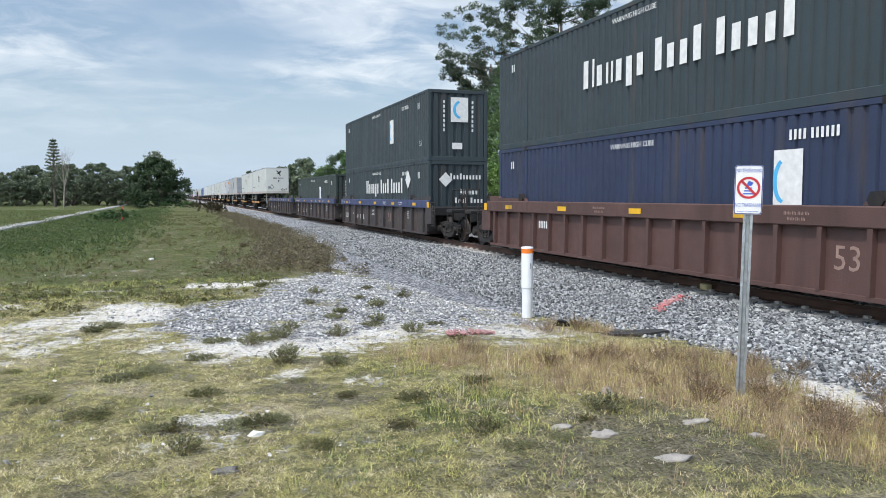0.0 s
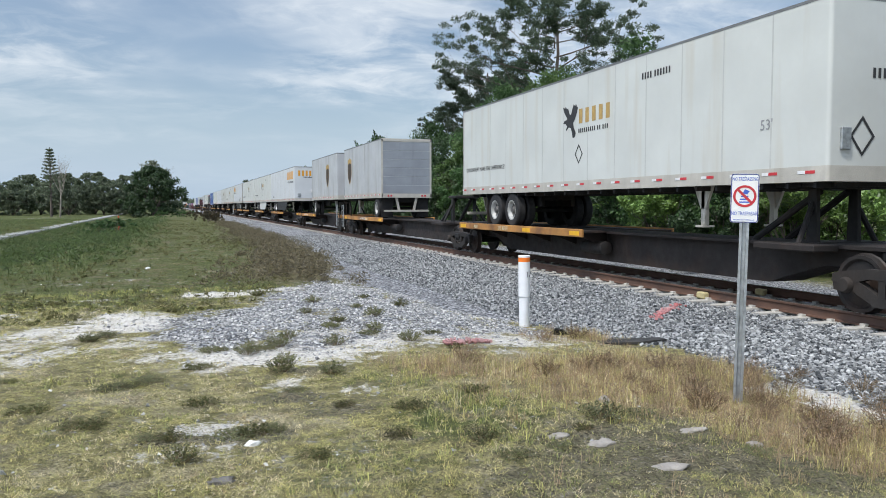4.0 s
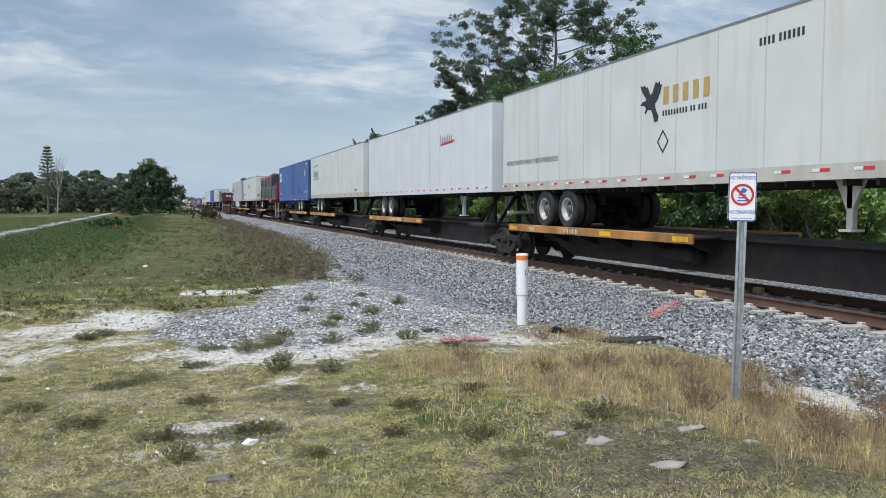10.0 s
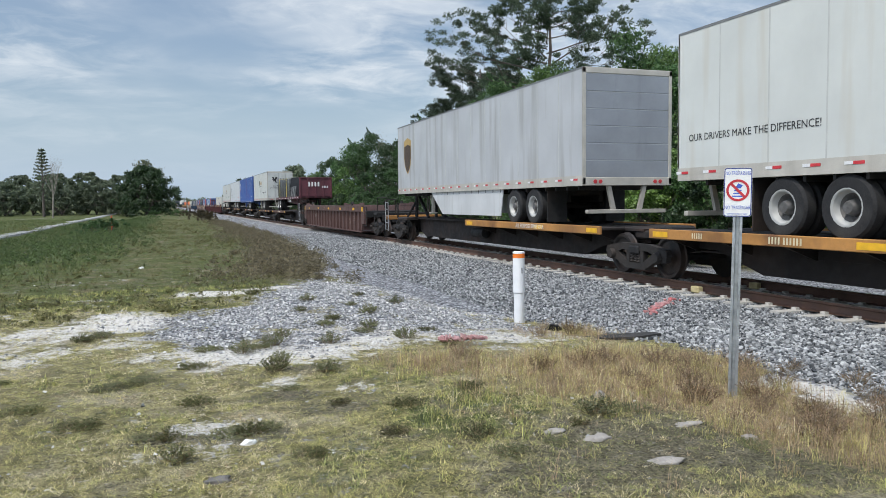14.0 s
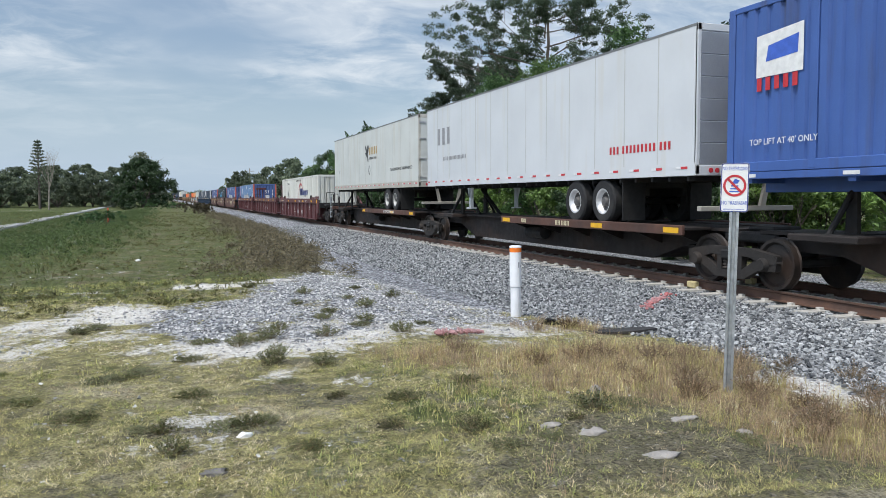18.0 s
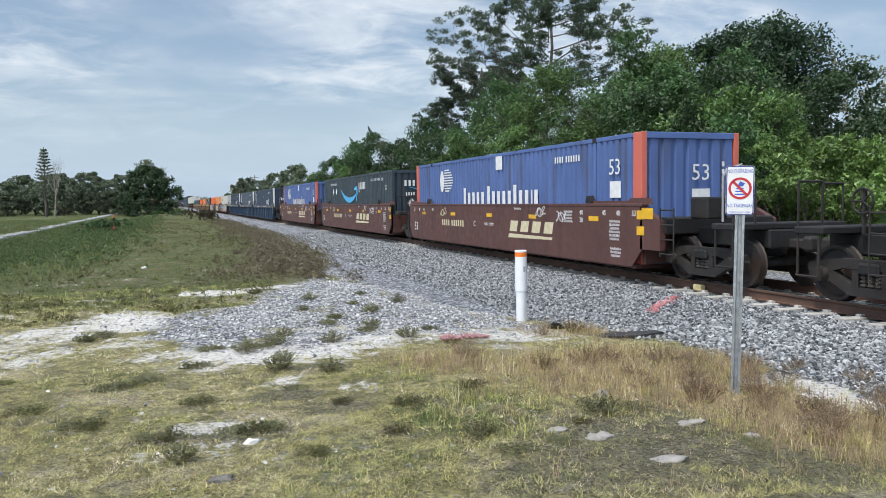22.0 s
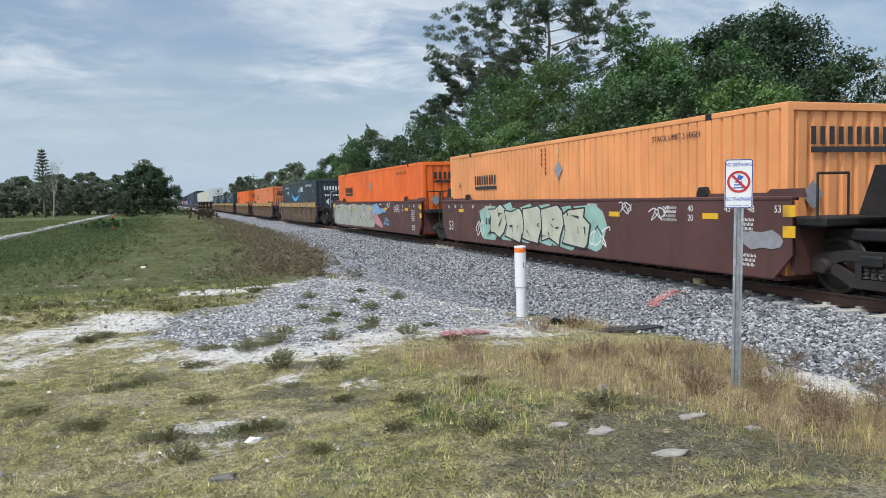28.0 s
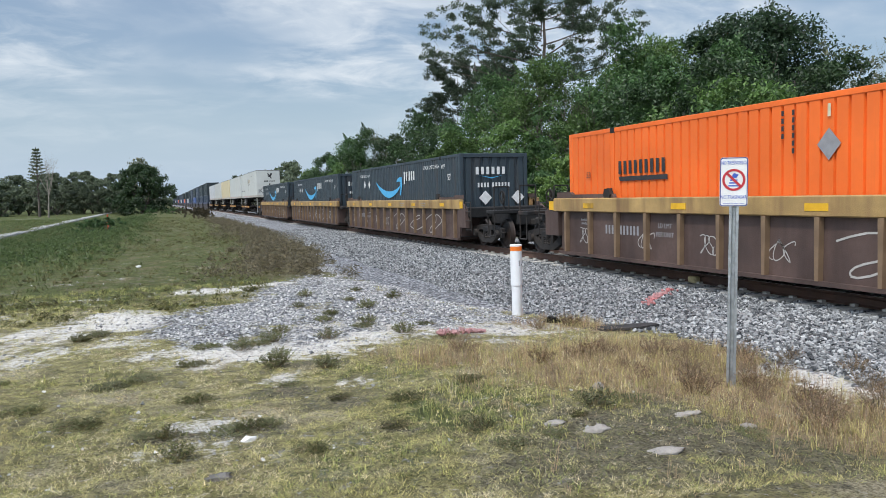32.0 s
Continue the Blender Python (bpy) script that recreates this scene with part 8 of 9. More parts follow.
RAIL_CREAM = surf("rail_cream", (0.50, 0.475, 0.42), 0.5, 0.1, 0.12, 3, (0.36, 0.33, 0.28), 0.3, 1)
RAIL_DARK = surf("rail_dark", (0.20, 0.205, 0.205), 0.5, 0.3, 0.15, 3)
SEAM_PAINT = surf("seam_paint", (0.48, 0.485, 0.465), 0.5, 0, 0.1, 3)
DOOR_GREY = surf("door_grey", (0.30, 0.32, 0.35), 0.45, 0.2, 0.12, 1.2, GRIME, 0.2, 1)


def trailer(label, paint, s_front, length=16.15, rev=False, marks=None, rail=None, rim=None, skirt=None, z0=2.08, height=2.91, axles=2, doors="swing", nose_paint=None, tandem=2.8):
    """A box van: body with panel joints, rails with reflector tape, tandem, landing legs, doors at the tail."""
    tr = thing("semi_trailer", label, "trailer", "trailers on the train")
    L, w, z1 = length, 1.30, z0 + height
    rail = rail or RAIL_CREAM
    rim = rim or RIM_WHITE
    nose_y, tail_y = (L, 0.0) if rev else (0.0, L)
    k = -1 if rev else 1        # from the nose towards the tail
    def at(d):
        return nose_y + k * d
    # body: a rounded nose in plan, square tail
    r = 0.07
    ring = [(-w, tail_y - k * 0.02), (-w, at(r))]
    ring += [(-w + r - r * math.cos(q), at(r - r * math.sin(q))) for q in np.linspace(0.2, 1.57, 6)]
    ring += [(w - r + r * math.sin(q), at(r - r * math.cos(q))) for q in np.linspace(0.0, 1.37, 6)]
    ring += [(w, at(r)), (w, tail_y - k * 0.02)]
    part("body", Shape().plate(ring, "z", z0 + 0.24, z1 - 0.045), paint, tr)
    out = [(p[0] * 1.004, p[1] - k * (0.004 if abs(p[1] - tail_y) > 1 else 0)) for p in ring]
    part("bottom_rail", Shape().plate(out, "z", z0, z0 + 0.25), rail, tr)
    part("top_rail", Shape().plate(out, "z", z1 - 0.05, z1), RAIL_DARK, tr)
    part("roof", Shape().plate([(p[0] * 0.97, p[1] + (k * 0.04 if abs(p[1] - nose_y) < 1 else -k * 0.04)) for p in ring], "z", z1, z1 + 0.015), ALUMINIUM, tr)
    n = max(5, round(L / 1.22))
    seam = Shape()
    for i in range(1, n):
        y = L * i / n
        seam.box(-w - 0.004, -w, y - 0.014, y + 0.014, z0 + 0.25, z1 - 0.055)
        seam.box(w, w + 0.004, y - 0.014, y + 0.014, z0 + 0.25, z1 - 0.055)
    tagged(part("panel_joint", seam, SEAM_PAINT, tr), kind="stuff")
    tape = Shape()
    tape2 = Shape()
    m = round(L / 0.82)
    for i in range(m):
        y = 0.25 + (L - 0.6) * i / (m - 1)
        tape.box(-w - 0.012, -w - 0.005, y, y + 0.2, z0 + 0.13, z0 + 0.18)
        tape2.box(-w - 0.012, -w - 0.005, y + 0.2, y + 0.36, z0 + 0.13, z0 + 0.18)
    tagged(part("reflector_tape", tape, TAPE_RED, tr), kind="stuff")
    tagged(part("reflector_tape", tape2, TAPE_WHITE, tr), kind="stuff")
    # running gear
    t = L - tandem if L > 10 else L - 1.1
    bog = Shape().box(-0.55, 0.55, *sorted((at(t - 1.9), at(t + 0.7))), z0 - 0.22, z0 - 0.02, 0.02)
    for sx in (-1, 1):
        bog.box(*sorted((sx * 0.45, sx * 0.58)), *sorted((at(t - 1.9), at(t + 0.7))), z0 - 0.42, z0 - 0.15, 0.02)
        bog.box(*sorted((sx * 0.62, sx * 1.22)), at(t + 0.75) - 0.015, at(t + 0.75) + 0.015, z0 - 0.95, z0 - 0.1)
    part("suspension", bog, STEEL_DARK, tr)
    for i in range(axles):
        add_wheels(tr, at(t - 1.3 * i), rim, z0 - 0.52)
    cross = Shape()
    for i in range(int(L / 0.6)):
        y = 0.3 + 0.6 * i
        cross.box(-1.25, 1.25, y - 0.03, y + 0.03, z0 - 0.10, z0 - 0.002)
    tagged(part("cross_member", cross, STEEL_DARK, tr), kind="stuff")
    lg = 3.5 if L > 10 else 2.2
    for sx in (-1, 1):
        g = Shape().plate([(at(lg) - 0.28, z0), (at(lg) + 0.28, z0), (at(lg) + 0.07, z0 - 0.45), (at(lg) - 0.07, z0 - 0.45)], "x", sx * 0.86, sx * 0.92)
        g.box(*sorted((sx * 0.8, sx * 0.92)), at(lg) - 0.06, at(lg) + 0.06, z0 - 0.78, z0 - 0.02, 0.01)
        g.box(*sorted((sx * 0.72, sx * 1.0)), at(lg) - 0.12, at(lg) + 0.12, z0 - 0.82, z0 - 0.78)
        part("landing_leg", g, rail, tr)
    part("kingpin_plate", Shape().box(-0.95, 0.95, *sorted((at(0.2), at(1.7))), z0 - 0.07, z0 - 0.005), STEEL_DARK, tr)
    if skirt:
        a, b = sorted((at(lg + 0.9), at(t - 2.1)))
        low = z0 - 0.82
        for sx in (-1, 1):
            ends = [(a, z0), (b, z0), (b - (0.0 if rev else 0.3), low), (a + (0.3 if rev else 1.3), low)] if not rev else [(a, z0), (b, z0), (b - 1.3, low), (a + 0.2, low)]
            part("side_skirt", Shape().plate(ends, "x", sx * 1.22, sx * 1.25), skirt, tr)
    # tail: doors, bars, lamps, bumper
    e = tail_y
    g = Shape()
    for sx in (-1, 1):
        g.box(*sorted((sx * w, sx * (w - 0.09))), *sorted((e - k * 0.06, e)), z0 + 0.02, z1, 0.01)
    g.box(-w, w, *sorted((e - k * 0.06, e)), z1 - 0.14, z1, 0.01)
    g.box(-w, w, *sorted((e - k * 0.06, e)), z0, z0 + 0.2, 0.01)
    part("door_frame", g, rail, tr)
    if doors == "swing":
        for sx in (-1, 1):
            d = part("door", Shape().box(*sorted((sx * 0.01, sx * (w - 0.095))), *sorted((e - k * 0.05, e + k * 0.012)), z0 + 0.21, z1 - 0.15, 0.008), paint, tr)
            for x in (0.18, 0.52):
                part("lock_rod", Shape().tube((sx * x, e + k * 0.04, z0 + 0.12), (sx * x, e + k * 0.04, z1 - 0.1), 0.018, 8), BRIGHT_STEEL, d)
            for zz in (0.35, 1.1, 1.9, 2.55):
                part("hinge", Shape().box(*sorted((sx * (w - 0.30), sx * (w - 0.02))), *sorted((e + k * 0.012, e + k * 0.035)), z0 + zz, z0 + zz + 0.06), BRIGHT_STEEL, d)
    else:
        rd = part("roll_door", Shape().box(-w + 0.09, w - 0.09, *sorted((e - k * 0.06, e - k * 0.045)), z0 + 0.2, z1 - 0.14), DOOR_GREY, tr)
        for i in range(6):
            za = z0 + 0.21 + i * (height - 0.36) / 6
            part("door_section", Shape().box(-w + 0.095, w - 0.095, *sorted((e - k * 0.045, e - k * 0.01)), za, za + (height - 0.36) / 6 - 0.015, 0.006), DOOR_GREY, rd)
    g = Shape()
    for sx in (-0.42, 0.42):
        g.plate([(sx - 0.16, z0), (sx - 0.05, z0), (sx + 0.10, z0 - 0.62), (sx - 0.02, z0 - 0.62)] if sx < 0 else [(sx + 0.16, z0), (sx + 0.05, z0), (sx - 0.10, z0 - 0.62), (sx + 0.02, z0 - 0.62)], "y", e - k * 0.12, e - k * 0.04)
    g.box(-1.15, 1.15, *sorted((e - k * 0.14, e - k * 0.02)), z0 - 0.70, z0 - 0.60, 0.01)
    part("bumper", g, ALUMINIUM, tr)
    for x in (-0.95, -0.8, 0.8, 0.95):
        part("tail_lamp", Shape().lathe((x, e, z0 + 0.1), "y", [(-0.015, 0.05), (0.015, 0.05)], 12), TAPE_RED, tr)
    if marks:
        marks(tr, z0, z1, L, rev)
    rolling(tr, s_front)
    return tr


def chassis(label, s_front, paint, length=16.0, rev=False):
    """A bare container chassis: two long beams, bolsters, legs and a tandem."""
    ch = thing("container_chassis", label, "trailer", "trailers on the train")
    z = 2.10
    g = Shape()
    for sx in (-1, 1):
        g.box(*sorted((sx * 0.42, sx * 0.52)), 0.3, length, z - 0.36, z - 0.02, 0.01)
        g.box(*sorted((sx * 1.22, sx * 1.29)), 0.1, length - 0.1, z - 0.13, z - 0.005, 0.01)
    for i in range(8):
        y = 0.4 + (length - 0.8) * i / 7
        g.box(-1.25, 1.25, y - 0.07, y + 0.07, z - 0.2, z - 0.03)
    part("frame", g, paint, ch)
    tape = Shape()
    for i in range(8):
        y = 0.4 + (length - 1.0) * i / 7
        tape.box(-1.298, -1.29, y, y + 0.3, z - 0.10, z - 0.04)
    tagged(part("reflector_tape", tape, TAPE_WHITE, ch), kind="stuff")
    def at(d):
        return length - d if rev else d
    t = length - 3.05
    for k in (0, 1.28):
        add_wheels(ch, at(t - k), RIM_WHITE, z - 0.54)
    for sx in (-1, 1):
        g = Shape().box(*sorted((sx * 0.8, sx * 0.95)), at(3.75) - 0.07, at(3.75) + 0.07, z - 0.8, z - 0.1, 0.01)
        g.tube((sx * 0.9, at(3.75), z - 0.7), (sx * 0.5, at(4.5), z - 0.2), 0.03, 6)
        part("landing_leg", g, paint, ch)
    bars("lettering", "TTTTTT TTTTTT", 0.14, LETTER_WHITE, ch, on_side(1.296, 6.5, z - 0.07))
    rolling(ch, s_front)
    return ch


LETTER_RUSTY = surf("placard_orange", (0.65, 0.16, 0.04), 0.5, 0, 0.15, 6)
RED_FLAT = surf("flatbed_red", (0.23, 0.027, 0.038), 0.5, 0, 0.2, 2, GRIME, 0.25, 1)
MAROON = surf("flatbed_maroon", (0.11, 0.03, 0.04), 0.55, 0, 0.25, 2, GRIME, 0.3, 1)
TARP_BLACK = surf("tarp_black", (0.035, 0.037, 0.04), 0.5, 0, 0.3, 1.5, (0.09, 0.085, 0.08), 0.25, 0, 0.25, 6)
TARP_GREEN = surf("tarp_green", (0.02, 0.055, 0.05), 0.5, 0, 0.35, 1.5, (0.06, 0.07, 0.07), 0.25, 0, 0.25, 6)
TARP_RED = surf("tarp_red", (0.45, 0.04, 0.05), 0.5, 0, 0.15, 2)
STRAP = surf("strap_grey", (0.33, 0.34, 0.33), 0.6, 0, 0.2, 5)
STRAP_YELLOW = surf("strap_yellow", (0.62, 0.5, 0.08), 0.6, 0, 0.15, 5)


def tarp_block(y0, y1, z0, z1, hw, seed, sag=0.07):
    """A loaded tarpaulin: sides bulge and crease, the top sags between ridges."""
    rng = random.Random(seed)
    ny, nz = max(6, int((y1 - y0) / 0.25)), 9
    v, f = [], []
    for i in range(ny + 1):
        y = y0 + (y1 - y0) * i / ny
        prof = [(-hw, z0)]
        for j in range(1, nz):
            u = j / nz
            prof.append((-hw - 0.05 * math.sin(u * 3.1) + rng.uniform(-0.03, 0.03), z0 + (z1 - z0) * u))
        top = z1 - sag * abs(math.sin(i * 0.9)) + rng.uniform(-0.015, 0.015)
        prof += [(-hw + 0.06, top), (-hw * 0.4, top + 0.03), (hw * 0.4, top + 0.03), (hw - 0.06, top)]
        for j in range(nz - 1, 0, -1):
            u = j / nz
            prof.append((hw + 0.05 * math.sin(u * 3.1) + rng.uniform(-0.03, 0.03), z0 + (z1 - z0) * u))
        prof.append((hw, z0))
        v += [(x, y, z) for x, z in prof]
        m = len(prof)
    for i in range(ny):
        for j in range(m - 1):
            f.append((i * m + j, i * m + j + 1, (i + 1) * m + j + 1, (i + 1) * m + j))
    f += [tuple(range(m)), tuple(ny * m + j for j in range(m - 1, -1, -1))]
    return Shape().add(v, f)


def flatbed(label, paint, s_front, length, load):
    """A flatbed trailer with a headboard; the tandem is at its tail."""
    fb = thing("flatbed_trailer", label, "trailer", "trailers on the train")
    z = 2.25
    deck = Shape().box(-1.28, 1.28, 0.1, length, z - 0.10, z, 0.01)
    part("deck", deck, paint, fb)
    for sx in (-1, 1):
        part("side_rail", Shape().box(*sorted((sx * 1.28, sx * 1.32)), 0.1, length, z - 0.16, z + 0.02, 0.008), paint, fb)
        part("beam", Shape().plate([(0.8, z - 0.1), (length - 0.2, z - 0.1), (length - 0.2, z - 0.35), (5.2, z - 0.62), (3.6, z - 0.55), (2.4, z - 0.25), (0.8, z - 0.2)], "x", sx * 0.42, sx * 0.55), paint, fb)
        part("landing_leg", Shape().box(*sorted((sx * 0.8, sx * 0.95)), 2.95, 3.1, z - 1.0, z - 0.1, 0.01), paint, fb)
    tape = Shape()
    for i in range(14):
        y = 0.4 + (length - 1.0) * i / 13
        tape.box(-1.328, -1.32, y, y + 0.3, z - 0.11, z - 0.05)
    tagged(part("reflector_tape", tape, TAPE_WHITE, fb), kind="stuff")
    part("headboard", Shape().box(-1.28, 1.28, 0.0, 0.08, z, z + 1.45, 0.02), paint, fb)
    for k in range(5):
        x = -1.2 + 0.6 * k
        part("stake", Shape().box(x - 0.05, x + 0.05, -0.06, 0.0, z - 0.1, z + 1.45, 0.01), paint, fb)
    part("cap_rail", Shape().box(-1.3, 1.3, -0.06, 0.12, z + 1.4, z + 1.48, 0.01), paint, fb)
    bars("lettering", "TTTT", 0.34, LETTER_WHITE, fb, on_nose(-0.1, -0.066, z + 0.95), 0.24)
    bars("lettering", "TTTT", 0.16, LETTER_WHITE, fb, on_nose(0.75, -0.066, z + 0.75), 0.12)
    bars("lettering", "TTTT TTTTTT", 0.2, LETTER_WHITE, fb, on_side(1.33, 4.6, z - 0.3))
    for k in (0, 1.3):
        add_wheels(fb, length - 1.0 - k, RIM_BRIGHT, z - 0.62)
    rolling(fb, s_front)
    return fb


def tarped_load(label, s_front, y0, y1, green=True):
    """Lumber under tarpaulins, strapped to the flatbed."""
    ld = thing("tarped_load", label, "cargo", "loads on flatbeds")
    z = 2.27
    if green:
        part("lower_tarp", tarp_block(y0, y1, z, z + 1.25, 1.20, 4), TARP_GREEN, ld)
        part("upper_tarp", tarp_block(y0 + 0.1, y1, z + 1.2, z + 2.32, 1.17, 5), TARP_BLACK, ld)
        part("front_tarp", tarp_block(y0 - 3.2, y0 + 0.1, z, z + 1.3, 1.15, 6, 0.12), TARP_BLACK, ld)
        for sx in (-1, 1):
            part("edge_cover", Shape().plate([(sx * 1.235, z + 2.12), (sx * 1.245, z + 2.12), (sx * 1.215, z + 2.34), (sx * 0.95, z + 2.40), (sx * 0.95, z + 2.385), (sx * 1.2, z + 2.325)], "y", y0 + 0.15, y1 + 0.02), TARP_RED, ld, "red cover strip along the top edge")
    else:
        part("lower_tarp", tarp_block(y0, y1, z, z + 1.6, 1.15, 8, 0.1), TARP_BLACK, ld)
        part("front_tarp", tarp_block(y0 - 2.6, y0, z, z + 0.9, 1.1, 9, 0.15), TARP_BLACK, ld)
    n = int((y1 - y0) / 1.15)
    for i in range(n):
        y = y0 + 0.4 + (y1 - y0 - 0.8) * i / max(1, n - 1)
        top = z + (2.36 if green else 1.63)
        g = Shape()
        for sx in (-1, 1):
            g.box(*sorted((sx * 1.29, sx * 1.275)), y - 0.05, y + 0.05, z - 0.05, top)
        g.box(-1.29, 1.29, y - 0.05, y + 0.05, top, top + 0.012)
        part("strap", g, STRAP_YELLOW if i in (n - 2, 1) else STRAP, ld)
    for i in range(3):
        y, top = y0 - 2.6 + 0.85 * i, z + (1.22 if green else 0.8)
        g = Shape()
        for sx in (-1, 1):
            g.tube((sx * 1.3, y, z - 0.05), (sx * 1.17, y + 0.12, top), 0.02, 4)
        g.tube((-1.17, y + 0.12, top), (1.17, y + 0.12, top + 0.06), 0.02, 4)
        part("strap", g, STRAP, ld)
    rolling(ld, s_front)
    return ld


# paints of the cars
WELL_BROWN = surf("well_brown", (0.096, 0.051, 0.043), 0.62, 0, 0.2, 1.2, (0.06, 0.03, 0.025), 0.3, 1)
WELL_DARK = surf("well_dark", (0.048, 0.040, 0.039), 0.65, 0, 0.25, 1.2, (0.09, 0.05, 0.035), 0.3, 1)
CHORD_BLUE = surf("chord_blue", (0.045, 0.06, 0.14), 0.55, 0, 0.2, 1.5, (0.05, 0.045, 0.05), 0.25, 1)
WELL_MAROON = surf("well_maroon", (0.100, 0.032, 0.034), 0.55, 0, 0.15, 1.2, (0.05, 0.025, 0.024), 0.25, 1)
WELL_OXIDE = surf("well_oxide", (0.098, 0.042, 0.034), 0.58, 0, 0.16, 1.0, (0.06, 0.026, 0.022), 0.25, 1)
WELL_BLUE = surf("well_blue", (0.027, 0.052, 0.092), 0.5, 0, 0.15, 1.2, (0.03, 0.035, 0.045), 0.2, 1)
WELL_RUSTY = surf("well_rusty", (0.088, 0.056, 0.046), 0.68, 0, 0.35, 1.1, (0.05, 0.03, 0.025), 0.45, 1)
CHORD_YELLOW = surf("chord_yellow", (0.40, 0.26, 0.10), 0.6, 0, 0.3, 1.3, (0.14, 0.07, 0.04), 0.4, 1)
RIB_TAN = surf("rib_tan", (0.22, 0.145, 0.085), 0.65, 0, 0.3, 1.6, (0.08, 0.045, 0.03), 0.4, 1)

S_BROWN = dict(body=WELL_BROWN, chord=WELL_BROWN, ribs=17, marks=brown_marks(LETTER_FADED))
S_DTTX = dict(body=WELL_DARK, chord=CHORD_BLUE, marks=chord_marks(LETTER_WHITE, big_y=5.65, figure=LETTER_FADED, code_y=(12.75, 11.35), load_y=8.9))
S_MAROON = dict(tower=True, body=WELL_MAROON, chord=WELL_MAROON, marks=chord_marks(LETTER_WHITE, size53=0.58))
S_OXIDE = dict(body=WELL_OXIDE, chord=WELL_OXIDE, smooth=True, marks=smooth_marks())
S_BLUE = dict(body=WELL_BLUE, chord=WELL_BLUE, marks=chord_marks(LETTER_WHITE, size53=0.6, big_y=7.25, brands=True))
S_RUSTY = dict(body=WELL_RUSTY, chord=CHORD_YELLOW, rib=RIB_TAN, ribs=14, marks=chord_marks(LETTER_GREY, code=False, tags=7))


def painted_word(well, y, z, w, h, n, ground, fill, edge, label, seed, x=1.506):
    """A sprayed word: a ragged cloud behind, jagged letter forms with dark rims, tapering strokes inside."""
    rng = random.Random(seed)

    def shard(cx, cz, rx, rz, r2, spike):
        out = []
        for k in range(10):
            q = k * math.pi / 5 + r2.uniform(-0.2, 0.2)
            s = r2.uniform(1 - spike, 1.0) if k % 2 else r2.uniform(0.9, 1.0 + spike * 0.4)
            out.append((cx + (abs(math.cos(q)) ** 0.7) * math.copysign(1, math.cos(q)) * rx * s, cz + (abs(math.sin(q)) ** 0.6) * math.copysign(1, math.sin(q)) * rz * min(s, 1.0)))
        return out
    cloud, rims, faces, cuts = Shape(), Shape(), Shape(), Shape()
    step = w / n
    for k in range(n + 1):
        if ground:
            cloud.flat(shard(-w / 2 + step * k, rng.uniform(-0.05, 0.05), step * rng.uniform(0.6, 0.85), h * 0.5, rng, 0.25), 0.0005 * k)
    for k in range(n):
        cx, cz = -w / 2 + step * (k + 0.5), rng.uniform(-0.05, 0.05)
        form = shard(cx, cz, step * 0.56, h * 0.43, rng, 0.38)
        faces.flat(form, 0.012 + 0.0012 * k)
        rims.flat([(cx + (a - cx) * 1.07 + math.copysign(0.02, a - cx), cz + (b - cz) * 1.05 + math.copysign(0.02, b - cz)) for a, b in form], 0.0114 + 0.0012 * k)
        for _ in range(4):
            a, b = cx + rng.uniform(-0.4, 0.4) * step, cz + rng.uniform(-0.3, 0.3) * h
            q, ln, wd = rng.uniform(0, 6.28), rng.uniform(0.15, 0.4) * h, rng.uniform(0.015, 0.04)
            cuts.flat([(a - wd * math.sin(q), b + wd * math.cos(q)), (a + wd * math.sin(q), b - wd * math.cos(q)), (a + ln * math.cos(q), min(cz + h * 0.45, max(cz - h * 0.45, b + ln * math.sin(q))))], 0.032)
    for sh, mat, lab in ((cloud, ground, ""), (rims, edge, ""), (faces, fill, label), (cuts, edge, "")):
        if sh.v:
            tagged(part("graffiti", sh, mat, well, lab, on_side(x, y, z), fix=False), kind="stuff")


def painted_field(well, y, z, w, h, fill, edge, label, seed):
    """One broad sprayed field with curved, tapering dark strokes in it."""
    rng = random.Random(seed)
    x = 1.507
    out = [(-w / 2, -h / 2 + 0.12)] + [(-w / 2 + w * k / 14, -h / 2 + rng.uniform(0, 0.05)) for k in range(1, 14)]
    out += [(w / 2 + 0.3 * math.cos(q), h * 0.46 * math.sin(q)) for q in np.linspace(-1.3, 0.9, 6)]
    out += [(w / 2 - w * k / 14, h / 2 - rng.uniform(0, 0.1)) for k in range(1, 15)]
    part("graffiti", Shape().flat(out), fill, well, label, on_side(x, y, z), fix=False)
    g = Shape()
    for k in range(24):
        a, b = -w / 2 + w * (k + rng.uniform(0.1, 0.9)) / 24, rng.uniform(-0.4, 0.35) * h
        q, bend, ln, wd = rng.choice((1.2, 1.9, 0.1, -0.3, 2.6, -1.2)) + rng.uniform(-0.3, 0.3), rng.uniform(-0.5, 0.5), rng.uniform(0.25, 0.6) * h, rng.uniform(0.012, 0.035)
        px, pz = a, b
        for i in range(5):
            q += bend / 3
            nx, nz = px + ln / 5 * math.cos(q), min(h * 0.46, max(-h * 0.46, pz + ln / 5 * math.sin(q)))
            w0, w1 = wd * math.sin(0.5 + i * 0.5), wd * math.sin(min(3.1, 1.0 + i * 0.5))
            g.flat([(px + w0 * math.sin(q), pz - w0 * math.cos(q)), (nx + w1 * math.sin(q), nz - w1 * math.cos(q)), (nx - w1 * math.sin(q), nz + w1 * math.cos(q)), (px - w0 * math.sin(q), pz + w0 * math.cos(q))], 0.006)
            px, pz = nx, nz
    tagged(part("graffiti", g, edge, well, "thin black sprayed strokes", on_side(x, y, z), fix=False), kind="stuff")


